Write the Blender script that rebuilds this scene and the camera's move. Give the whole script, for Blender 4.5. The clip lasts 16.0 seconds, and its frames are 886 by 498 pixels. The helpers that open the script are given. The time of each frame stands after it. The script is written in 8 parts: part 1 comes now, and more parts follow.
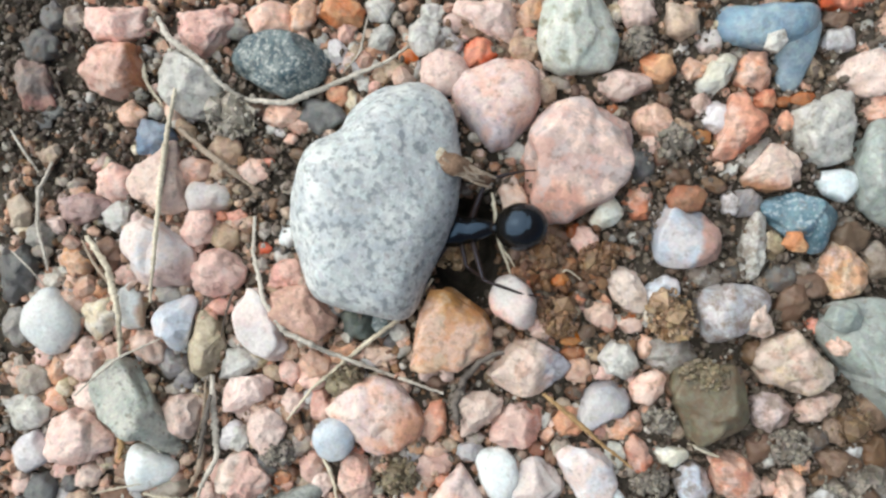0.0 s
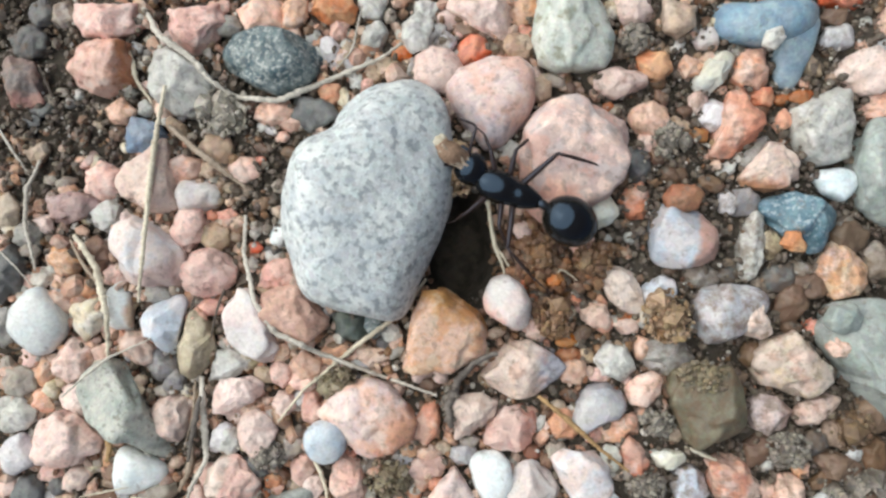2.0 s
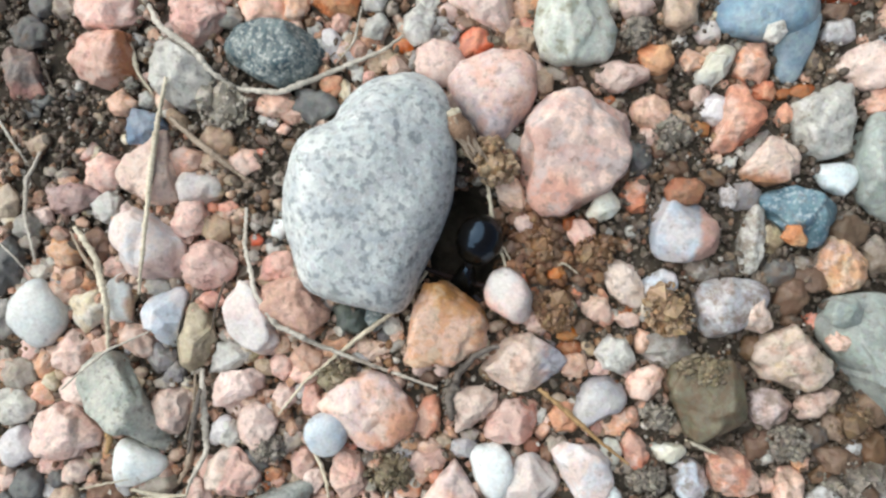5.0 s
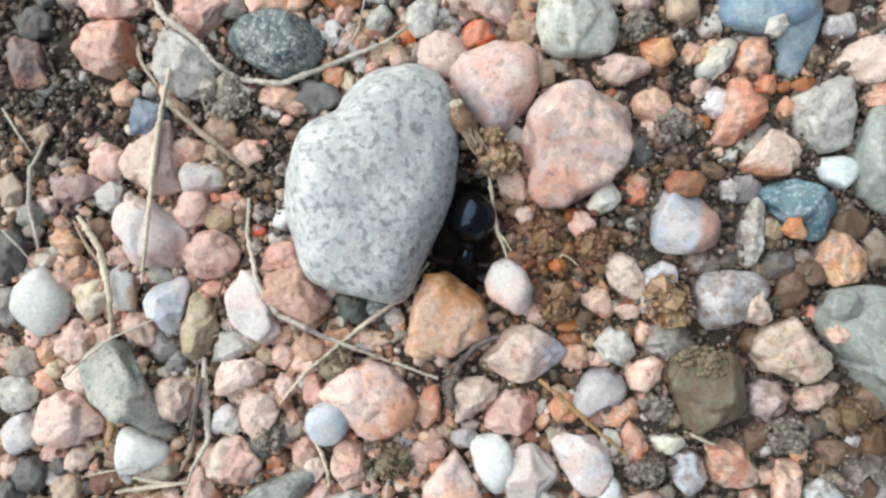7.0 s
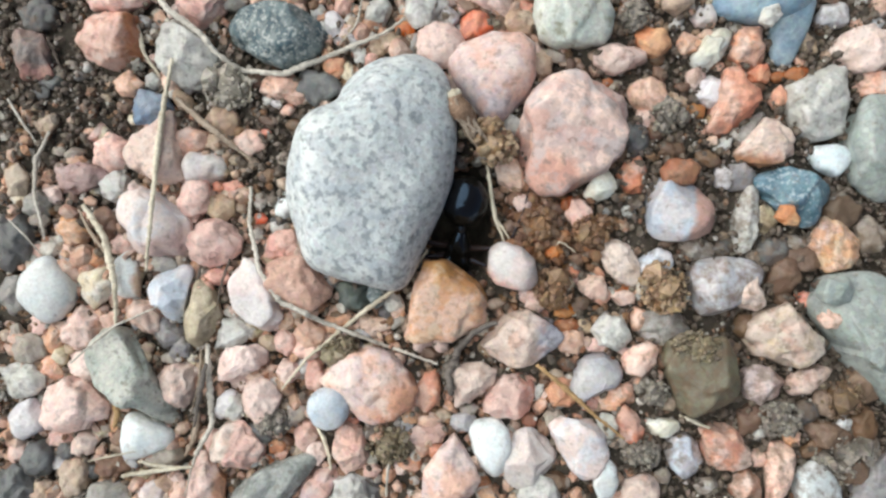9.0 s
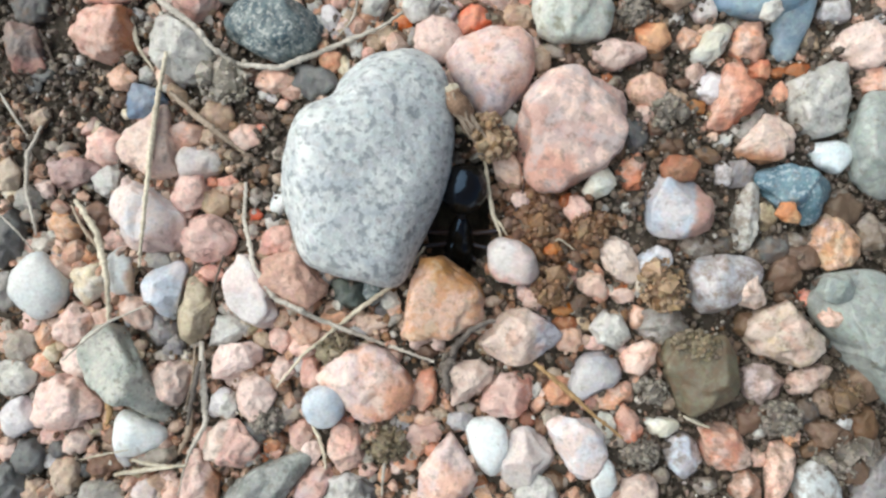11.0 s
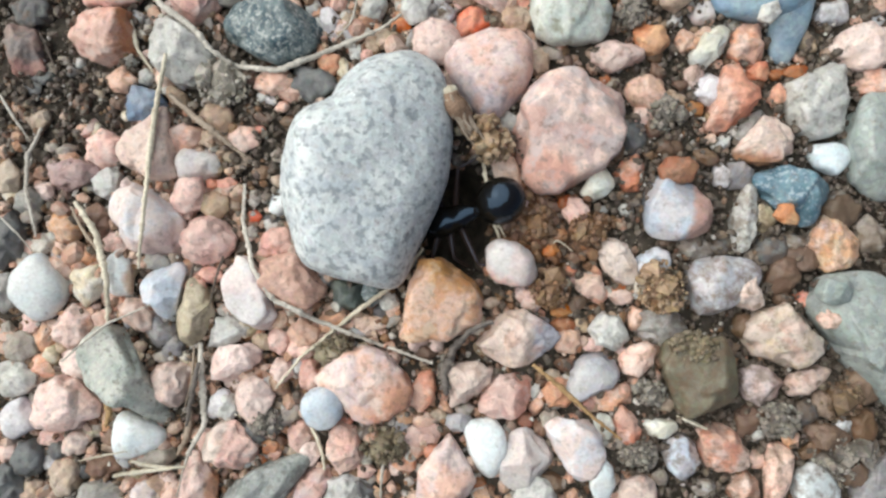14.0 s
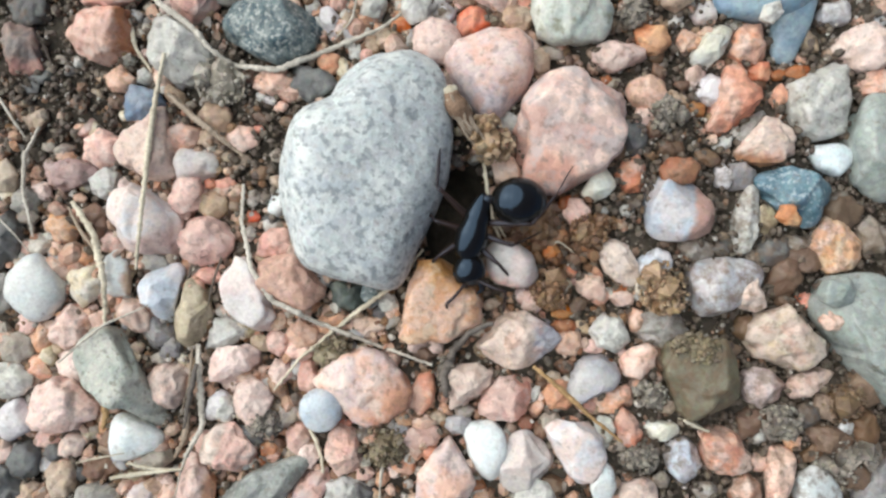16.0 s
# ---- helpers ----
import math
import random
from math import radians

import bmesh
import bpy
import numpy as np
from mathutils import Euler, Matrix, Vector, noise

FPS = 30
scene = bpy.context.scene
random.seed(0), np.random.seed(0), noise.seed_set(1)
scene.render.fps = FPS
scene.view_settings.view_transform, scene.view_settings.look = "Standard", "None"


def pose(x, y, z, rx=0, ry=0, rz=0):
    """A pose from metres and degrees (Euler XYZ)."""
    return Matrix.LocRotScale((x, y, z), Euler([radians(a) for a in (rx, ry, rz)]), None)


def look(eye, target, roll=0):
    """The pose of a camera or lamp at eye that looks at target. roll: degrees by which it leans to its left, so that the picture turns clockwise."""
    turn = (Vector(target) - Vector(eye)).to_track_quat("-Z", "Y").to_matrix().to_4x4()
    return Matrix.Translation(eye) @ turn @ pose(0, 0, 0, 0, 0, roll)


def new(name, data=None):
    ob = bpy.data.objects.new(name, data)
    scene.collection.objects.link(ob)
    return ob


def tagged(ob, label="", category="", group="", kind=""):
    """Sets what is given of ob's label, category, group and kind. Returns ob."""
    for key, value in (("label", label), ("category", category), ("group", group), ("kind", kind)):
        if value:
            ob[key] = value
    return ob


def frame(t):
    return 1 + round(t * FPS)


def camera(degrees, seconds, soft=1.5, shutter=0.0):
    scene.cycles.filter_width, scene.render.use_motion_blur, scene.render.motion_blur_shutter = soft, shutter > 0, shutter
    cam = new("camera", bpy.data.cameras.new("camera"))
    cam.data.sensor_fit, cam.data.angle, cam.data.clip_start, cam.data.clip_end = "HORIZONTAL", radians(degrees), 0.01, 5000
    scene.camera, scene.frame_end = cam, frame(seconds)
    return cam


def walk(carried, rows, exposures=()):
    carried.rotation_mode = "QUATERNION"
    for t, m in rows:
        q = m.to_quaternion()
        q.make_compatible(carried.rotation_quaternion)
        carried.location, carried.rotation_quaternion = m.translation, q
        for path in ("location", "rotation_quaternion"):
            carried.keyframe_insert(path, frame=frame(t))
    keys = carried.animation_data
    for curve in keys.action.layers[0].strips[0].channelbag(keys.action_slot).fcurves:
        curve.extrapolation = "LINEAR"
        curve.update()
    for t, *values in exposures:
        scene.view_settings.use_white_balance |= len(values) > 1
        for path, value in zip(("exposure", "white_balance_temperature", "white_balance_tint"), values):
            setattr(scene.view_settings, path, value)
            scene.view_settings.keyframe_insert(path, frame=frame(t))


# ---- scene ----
cam = camera(60, 16.0, soft=2.6)
# seconds, place in mm, turn in degrees; the camera looks straight down
PATH = [
    (0.0, 0.220, -0.128, 51.965, 0.283, 0.740, 0.080),
    (0.5, 0.258, -0.385, 52.087, 0.283, 0.746, 0.100),
    (1.0, 0.371, -0.115, 51.573, 0.253, 0.707, -0.035),
    (1.5, 0.482, -0.105, 51.643, 0.386, 0.726, -0.020),
    (2.0, 0.593, -0.493, 51.223, 0.677, 0.684, 0.118),
    (2.5, 0.408, -0.535, 50.808, 0.522, 0.546, 0.206),
    (3.0, 0.368, -0.486, 50.774, 0.538, 0.597, 0.256),
    (3.5, 0.320, -0.713, 50.754, 0.593, 0.510, 0.353),
    (4.0, 0.307, -0.665, 50.839, 0.675, 0.495, 0.298),
    (6.3, 0.215, -1.113, 51.536, 0.361, 0.273, 0.448),
    (6.5, 0.283, -1.072, 51.542, 0.470, 0.455, 0.496),
    (7.0, 0.263, -1.327, 51.425, 0.428, 0.484, 0.609),
    (7.5, 0.442, -1.446, 52.025, -0.055, 0.512, 0.539),
    (8.0, 0.498, -1.263, 52.352, -0.130, 0.601, 0.454),
    (8.5, 0.548, -1.217, 52.555, -0.102, 0.639, 0.384),
    (9.0, 0.382, -1.740, 52.275, -0.042, 0.531, 0.470),
    (11.5, 0.403, -2.081, 51.626, -0.052, 0.326, 0.638),
    (12.0, 0.497, -2.301, 51.551, -0.009, 0.429, 0.617),
    (12.5, 0.609, -2.095, 52.114, -0.049, 0.523, 0.562),
    (13.0, 0.588, -2.129, 52.080, 0.145, 0.416, 0.568),
    (13.5, 0.699, -2.097, 51.836, 0.148, 0.474, 0.639),
    (14.0, 0.631, -2.054, 51.769, 0.188, 0.483, 0.630),
    (14.5, 0.537, -2.090, 51.776, 0.273, 0.453, 0.644),
    (15.0, 0.588, -2.083, 51.537, 0.233, 0.417, 0.685),
    (15.5, 0.628, -2.066, 51.367, 0.252, 0.376, 0.691),
    (16.0, 0.555, -2.144, 51.433, 0.356, 0.393, 0.717),
]
EXPOSURE = ((0.0, 0.06), (16.0, 0.06))
walk(cam, [(t, pose(x * 0.001, y * 0.001, z * 0.001, a, b, c)) for t, x, y, z, a, b, c in PATH], EXPOSURE)

SUN, SUN_WIDE, SUN_HIGH, SUN_FROM, SKY = 4.4, 108.0, 42.0, 296.0, 0.06
SUN_COLOUR = (0.935, 0.985, 0.955)

MM = 0.001

# ---- world, sun ----
world = bpy.data.worlds.new("overcast_sky")
scene.world = world
world.use_nodes = True
wn = world.node_tree.nodes
sky = wn.new("ShaderNodeTexSky")
sky.sky_type, sky.sun_disc = "NISHITA", False
sky.sun_elevation, sky.sun_rotation = radians(SUN_HIGH), radians(SUN_FROM)
sky.air_density, sky.dust_density, sky.ozone_density = 1.0, 4.0, 1.0
world.node_tree.links.new(sky.outputs[0], wn["Background"].inputs[0])
wn["Background"].inputs[1].default_value = SKY
sun = new("sun", bpy.data.lights.new("sun", "SUN"))
sun.data.energy, sun.data.angle, sun.data.color = SUN, radians(SUN_WIDE), SUN_COLOUR
away = Vector((math.sin(radians(SUN_FROM)) * math.cos(radians(SUN_HIGH)), math.cos(radians(SUN_FROM)) * math.cos(radians(SUN_HIGH)), math.sin(radians(SUN_HIGH))))
sun.matrix_world = look(away, (0, 0, 0))


# ---- materials ----
def node(tree, kind, **inputs):
    n = tree.nodes.new(kind)
    for key, value in inputs.items():
        n.inputs[key.replace("_", " ")].default_value = value
    return n


def ramp(tree, factor, stops):
    n = tree.nodes.new("ShaderNodeValToRGB")
    while len(n.color_ramp.elements) < len(stops):
        n.color_ramp.elements.new(0.5)
    for e, (at, colour) in zip(n.color_ramp.elements, stops):
        e.position, e.color = at, (*colour, 1)
    tree.links.new(factor, n.inputs[0])
    return n.outputs[0]


def mix(tree, blend, factor, a, b):
    n = tree.nodes.new("ShaderNodeMix")
    n.data_type, n.blend_type = "RGBA", blend
    for socket, value in ((n.inputs[0], factor), (n.inputs[6], a), (n.inputs[7], b)):
        if isinstance(value, bpy.types.NodeSocket):
            tree.links.new(value, socket)
        elif isinstance(value, tuple):
            socket.default_value = (*value, 1)
        else:
            socket.default_value = value
    return n.outputs[2]


def blank(name):
    m = bpy.data.materials.new(name)
    m.use_nodes = True
    return m, m.node_tree, m.node_tree.nodes["Principled BSDF"]


def stone(name, base, patch, speck=(0.08, 0.07, 0.06), specks=0.33, rough=0.5, grain=2.6, clear=0.0, island=False, stain=None, mottle=0.6, pits=0.6, speck_size=0.5, cream=(0.70, 0.58, 0.52), spread=1.0, bands=None):
    """Weathered stone: broad patches of two colours, crystal grain, dark mineral specks, a brown soil and shade tone,
    and fine pits.
    """
    m, tree, out = blank(name)
    link = tree.links.new
    where = tree.nodes.new("ShaderNodeTexCoord")
    shift = tree.nodes.new("ShaderNodeVectorMath")
    info = tree.nodes.new("ShaderNodeNewGeometry" if island else "ShaderNodeObjectInfo")
    chance = info.outputs["Random Per Island" if island else "Random"]
    shift.operation = "MULTIPLY_ADD"
    link(chance, shift.inputs[0])
    shift.inputs[1].default_value = (0.37, 0.21, 0.53)
    link(where.outputs["Object"], shift.inputs[2])
    at = shift.outputs[0]

    def cloud(size_mm, detail, rough_=0.6):
        n = node(tree, "ShaderNodeTexNoise", Scale=1 / (size_mm * MM), Detail=detail, Roughness=rough_)
        link(at, n.inputs["Vector"])
        return n.outputs["Fac"]

    broad, fine = cloud(1.7, 4), cloud(0.22, 3)
    crystal = node(tree, "ShaderNodeTexVoronoi", Scale=1 / (0.9 / grain * MM))
    link(at, crystal.inputs["Vector"])
    colour = ramp(tree, broad, [(0.42, base), (0.56, patch)])
    if not island:
        # a second mineral at one end of some stones
        toward, tint = tree.nodes.new("ShaderNodeAttribute"), tree.nodes.new("ShaderNodeAttribute")
        toward.attribute_type, toward.attribute_name = "OBJECT", "flush"
        tint.attribute_type, tint.attribute_name = "OBJECT", "flush_colour"
        along, edge = tree.nodes.new("ShaderNodeVectorMath"), node(tree, "ShaderNodeMath")
        along.operation, edge.operation = "DOT_PRODUCT", "MULTIPLY_ADD"
        link(where.outputs["Object"], along.inputs[0]), link(toward.outputs["Vector"], along.inputs[1])
        link(cloud(1.3, 5, 0.62), edge.inputs[0]), link(along.outputs["Value"], edge.inputs[2])
        edge.inputs[1].default_value = 0.9
        colour = mix(tree, "MIX", ramp(tree, edge.outputs[0], [(0.73, (0, 0, 0)), (0.97, (0.92, 0.92, 0.92))]), colour, tint.outputs["Color"])
    tone = ramp(tree, crystal.outputs["Color"], [(0.0, (0.78, 0.78, 0.78)), (1.0, (1.14, 1.14, 1.14))])
    colour = mix(tree, "MULTIPLY", mottle, colour, tone)
    colour = mix(tree, "SOFT_LIGHT", 0.06, colour, crystal.outputs["Color"])
    colour = mix(tree, "MULTIPLY", 0.5, colour, ramp(tree, fine, [(0.3, (0.72, 0.70, 0.68)), (0.7, (1.15, 1.15, 1.15))]))
    if bands:
        wave = node(tree, "ShaderNodeTexWave", Scale=1 / (2.4 * MM), Distortion=11.0, Detail=6.0, Detail_Scale=2.2, Detail_Roughness=0.7)
        link(at, wave.inputs["Vector"])
        colour = mix(tree, "MIX", ramp(tree, wave.outputs["Fac"], [(0.5, (0, 0, 0)), (0.95, (0.45, 0.45, 0.45))]), colour, bands)
    if stain:
        colour = mix(tree, "MIX", ramp(tree, cloud(1.7, 4, 0.62), [(0.50, (0, 0, 0)), (0.62, (0.55, 0.55, 0.55))]), colour, stain)
        colour = mix(tree, "MIX", ramp(tree, cloud(1.4, 4, 0.6), [(0.36, (0.6, 0.6, 0.6)), (0.48, (0, 0, 0))]), colour, cream)
    spots = ramp(tree, cloud(speck_size, 2, 0.5), [(0.60 - 0.1 * specks, (0, 0, 0)), (0.70 - 0.1 * specks, (1, 1, 1))])
    weak = node(tree, "ShaderNodeMath")
    weak.operation = "MULTIPLY"
    link(spots, weak.inputs[0])
    weak.inputs[1].default_value = specks
    colour = mix(tree, "MIX", weak.outputs[0], colour, speck)
    if not island:
        # earth on the stones, thicker where it also stands in for dimmer light
        soil_dimming = tree.nodes.new("ShaderNodeAttribute")
        soil_dimming.attribute_type, soil_dimming.attribute_name = "OBJECT", "soil"
        soil_dimming_level = node(tree, "ShaderNodeMath")
        soil_dimming_level.operation = "MULTIPLY_ADD"
        link(soil_dimming.outputs["Fac"], soil_dimming_level.inputs[0])
        soil_dimming_level.inputs[1].default_value = 0.26
        link(cloud(0.8, 5, 0.7), soil_dimming_level.inputs[2])
        soil_dimming_mask = ramp(tree, soil_dimming_level.outputs[0], [(0.60, (0, 0, 0)), (0.76, (0.7, 0.7, 0.7))])
        colour = mix(tree, "MIX", soil_dimming_mask, colour, (0.15, 0.094, 0.057))
    vary = node(tree, "ShaderNodeHueSaturation")
    for socket, low, high in (("Value", 1 - 0.13 * spread, 1 + 0.11 * spread), ("Saturation", 1 - 0.12 * spread, 1 + 0.12 * spread), ("Hue", 0.5 - 0.008 * spread, 0.5 + 0.008 * spread)):
        r = node(tree, "ShaderNodeMapRange", To_Min=low, To_Max=high)
        w = node(tree, "ShaderNodeMath")
        w.operation, w.inputs[1].default_value = "MULTIPLY", {"Value": 1.0, "Saturation": 7.3, "Hue": 13.7}[socket]
        fr = node(tree, "ShaderNodeMath")
        fr.operation = "FRACT"
        link(chance, w.inputs[0]), link(w.outputs[0], fr.inputs[0]), link(fr.outputs[0], r.inputs[0])
        link(r.outputs[0], vary.inputs[socket])
    link(colour, vary.inputs["Color"])
    link(vary.outputs[0], out.inputs["Base Color"])
    r = node(tree, "ShaderNodeMapRange", To_Min=rough - 0.12, To_Max=rough + 0.18)
    link(fine, r.inputs[0]), link(r.outputs[0], out.inputs["Roughness"])
    if clear:
        out.inputs["Subsurface Weight"].default_value = clear
        out.inputs["Subsurface Radius"].default_value = (0.5, 0.5, 0.5)
        out.inputs["Subsurface Scale"].default_value = 0.8 * MM
    rough_all = node(tree, "ShaderNodeMath")
    rough_all.operation = "MULTIPLY_ADD"
    link(fine, rough_all.inputs[0]), link(cloud(0.55, 2), rough_all.inputs[2])
    rough_all.inputs[1].default_value = 0.5
    bump = node(tree, "ShaderNodeBump", Strength=pits, Distance=0.14 * MM)
    link(rough_all.outputs[0], bump.inputs["Height"])
    link(bump.outputs[0], out.inputs["Normal"])
    return m


STONES = {
    "pink": stone("pink_granite", (0.73, 0.43, 0.35), (0.77, 0.55, 0.47), stain=(0.58, 0.33, 0.255)),
    "pale_pink": stone("pale_pink_granite", (0.74, 0.54, 0.47), (0.71, 0.58, 0.53), stain=(0.58, 0.33, 0.255)),
    "lav_pink": stone("mauve_granite", (0.621, 0.497, 0.484), (0.653, 0.454, 0.407), stain=(0.58, 0.33, 0.255)),
    "pink_red": stone("rose_granite", (0.565, 0.303, 0.225), (0.689, 0.400, 0.315)),
    "pink_speck": stone("speckled_pink_granite", (0.76, 0.53, 0.45), (0.62, 0.48, 0.45), speck=(0.22, 0.18, 0.165), specks=0.45, grain=1.5, mottle=1.0, stain=(0.64, 0.29, 0.20), cream=(0.52, 0.47, 0.47), speck_size=0.6),
    "orange_pink": stone("salmon_feldspar", (0.689, 0.303, 0.189), (0.712, 0.458, 0.342), stain=(0.58, 0.33, 0.255)),
    "orange": stone("orange_feldspar", (0.540, 0.167, 0.054), (0.605, 0.314, 0.162)),
    "orange_pale": stone("pale_orange_feldspar", (0.701, 0.371, 0.243), (0.701, 0.469, 0.351), stain=(0.58, 0.33, 0.255)),
    "orange_tan": stone("ochre_quartz", (0.66, 0.37, 0.22), (0.70, 0.53, 0.45), clear=0.2, stain=(0.62, 0.27, 0.10), specks=0.3, cream=(0.68, 0.56, 0.42)),
    "orange_brown": stone("rust_stone", (0.350, 0.116, 0.046), (0.389, 0.184, 0.092)),
    "red": stone("red_feldspar", (0.626, 0.176, 0.090), (0.648, 0.294, 0.198)),
    "red_orange": stone("red_orange_feldspar", (0.70, 0.26, 0.165), (0.74, 0.42, 0.33)),
    "blue_white": stone("bluish_quartz", (0.58, 0.66, 0.70), (0.64, 0.69, 0.71), specks=0.03, rough=0.3, clear=0.7, mottle=0.12, pits=0.25),
    "white": stone("milky_quartz", (0.67, 0.72, 0.735), (0.71, 0.72, 0.71), specks=0.03, rough=0.3, clear=0.7, mottle=0.15, pits=0.3),
    "white_pink": stone("blush_quartz", (0.66, 0.555, 0.525), (0.64, 0.60, 0.59), specks=0.1, rough=0.42, clear=0.4, mottle=0.3, pits=0.4),
    "white_cream": stone("cream_quartz", (0.68, 0.66, 0.56), (0.64, 0.66, 0.62), specks=0.08, rough=0.4, clear=0.4, mottle=0.2, pits=0.4),
    "white_speck": stone("white_speckled_granite", (0.544, 0.554, 0.503), (0.450, 0.491, 0.450), speck=(0.20, 0.20, 0.12), specks=0.55, speck_size=0.8),
    "pearl": stone("pearly_quartz", (0.50, 0.575, 0.645), (0.60, 0.645, 0.68), specks=0.02, rough=0.12, clear=0.8, mottle=0.05, pits=0.05),
    "lav": stone("lavender_quartz", (0.62, 0.60, 0.64), (0.68, 0.65, 0.66), specks=0.08, rough=0.45, clear=0.25),
    "lav_white": stone("lavender_white_quartz", (0.50, 0.55, 0.63), (0.63, 0.60, 0.62), specks=0.2, rough=0.4, clear=0.45, mottle=0.3, pits=0.4),
    "lav_grey": stone("smoky_quartz", (0.43, 0.43, 0.46), (0.51, 0.495, 0.50), specks=0.08, rough=0.35, clear=0.25),
    "lav_rose": stone("rose_lavender_quartz", (0.64, 0.63, 0.66), (0.70, 0.58, 0.55), specks=0.12, rough=0.42, clear=0.35, mottle=0.25, pits=0.45),
    "cream": stone("cream_stone", (0.64, 0.55, 0.38), (0.66, 0.61, 0.53)),
    "cream_pink": stone("cream_pink_granite", (0.70, 0.545, 0.465), (0.69, 0.60, 0.545), stain=(0.58, 0.33, 0.255)),
    "cream_tan": stone("cream_tan_granite", (0.55, 0.43, 0.33), (0.55, 0.49, 0.43), stain=(0.58, 0.33, 0.255)),
    "tan": stone("tan_stone", (0.446, 0.317, 0.221), (0.475, 0.370, 0.279)),
    "tan_pink": stone("tan_pink_stone", (0.64, 0.42, 0.32), (0.66, 0.48, 0.39), stain=(0.58, 0.33, 0.255)),
    "greytan": stone("grey_tan_stone", (0.334, 0.281, 0.230), (0.370, 0.323, 0.279)),
    "grey": stone("grey_stone", (0.317, 0.297, 0.271), (0.361, 0.340, 0.312)),
    "greywhite": stone("pale_grey_stone", (0.49, 0.48, 0.45), (0.58, 0.57, 0.54), specks=0.4, speck_size=0.6),
    "sage": stone("sage_schist", (0.30, 0.345, 0.325), (0.375, 0.41, 0.39), specks=0.12),
    "green_grey": stone("green_grey_schist", (0.34, 0.37, 0.335), (0.44, 0.445, 0.40), grain=4, specks=0.45, speck_size=0.4),
    "green_dark": stone("dark_green_stone", (0.10, 0.12, 0.11), (0.15, 0.17, 0.15)),
    "olive": stone("olive_stone", (0.47, 0.385, 0.25), (0.54, 0.455, 0.32), speck=(0.18, 0.14, 0.08), specks=0.5, rough=0.4, clear=0.2, speck_size=0.8),
    "olive_dark": stone("dark_olive_stone", (0.14, 0.128, 0.088), (0.19, 0.175, 0.125), speck=(0.23, 0.21, 0.14), specks=0.4),
    "brown": stone("brown_stone", (0.152, 0.085, 0.052), (0.205, 0.127, 0.088)),
    "dusty": stone("dusty_stone", (0.217, 0.180, 0.165), (0.307, 0.217, 0.180)),
    "maroon": stone("maroon_stone", (0.36, 0.23, 0.21), (0.43, 0.30, 0.28), specks=0.4),
    "dark": stone("dark_stone", (0.11, 0.11, 0.11), (0.16, 0.155, 0.15)),
    "dark_grey": stone("dark_grey_stone", (0.13, 0.135, 0.135), (0.19, 0.19, 0.185)),
    "dark_blue": stone("blue_black_gneiss", (0.05, 0.095, 0.12), (0.13, 0.18, 0.195), speck=(0.50, 0.52, 0.49), specks=0.7, grain=5, mottle=0.9, speck_size=0.28, bands=(0.34, 0.37, 0.355)),
    "schist": stone("dark_schist", (0.215, 0.235, 0.22), (0.33, 0.345, 0.325), speck=(0.46, 0.47, 0.44), specks=0.5, grain=4, mottle=0.8, speck_size=0.35),
    "slate": stone("slate", (0.20, 0.19, 0.20), (0.27, 0.25, 0.25)),
    "slate_blue": stone("blue_slate", (0.065, 0.13, 0.175), (0.13, 0.21, 0.255), speck=(0.45, 0.50, 0.52), specks=0.5, speck_size=0.3),
    "blue": stone("blue_stone", (0.13, 0.19, 0.29), (0.22, 0.26, 0.33)),
    "blue_pale": stone("pale_blue_chert", (0.23, 0.34, 0.43), (0.33, 0.43, 0.49), specks=0.08, rough=0.4, clear=0.15),
}
GREY_GRANITE = stone("grey_white_granite", (0.515, 0.562, 0.58), (0.60, 0.627, 0.63), speck=(0.18, 0.205, 0.225), specks=0.64, rough=0.6, grain=2.4, mottle=1.0, stain=(0.38, 0.44, 0.495), cream=(0.74, 0.76, 0.74), speck_size=0.5, spread=0.0)
GRIT = stone("mixed_grit", (0.195, 0.10, 0.055), (0.27, 0.165, 0.10), island=True)
GRIT_RUST = stone("rusty_grit", (0.15, 0.072, 0.036), (0.26, 0.15, 0.092), island=True)
GRIT_PINK = stone("pink_grit", (0.55, 0.31, 0.21), (0.58, 0.42, 0.33), island=True)
GRIT_PALE = stone("pale_grit", (0.48, 0.44, 0.39), (0.55, 0.52, 0.47), island=True)
GRIT_DARK = stone("dark_grit", (0.10, 0.075, 0.056), (0.17, 0.135, 0.105), island=True)
CLODS = {
    "clod_tan": stone("tan_soil", (0.30, 0.20, 0.115), (0.44, 0.32, 0.21), island=True),
    "clod_dark": stone("dark_brown_soil", (0.12, 0.075, 0.045), (0.23, 0.15, 0.09), island=True),
    "clod_red": stone("reddish_soil", (0.17, 0.09, 0.047), (0.30, 0.185, 0.11), island=True),
    "clod_brown": stone("brown_soil", (0.27, 0.175, 0.10), (0.42, 0.29, 0.185), island=True),
    "clod_olive": stone("olive_soil", (0.15, 0.12, 0.075), (0.26, 0.21, 0.14), island=True),
    "clod_pale": stone("pale_grey_soil", (0.27, 0.24, 0.20), (0.46, 0.42, 0.36), island=True),
    "clod_grey": stone("grey_soil", (0.14, 0.12, 0.10), (0.30, 0.27, 0.23), island=True),
}
SOIL = stone("dark_soil", (0.050, 0.038, 0.028), (0.092, 0.072, 0.055), rough=0.85, island=True)


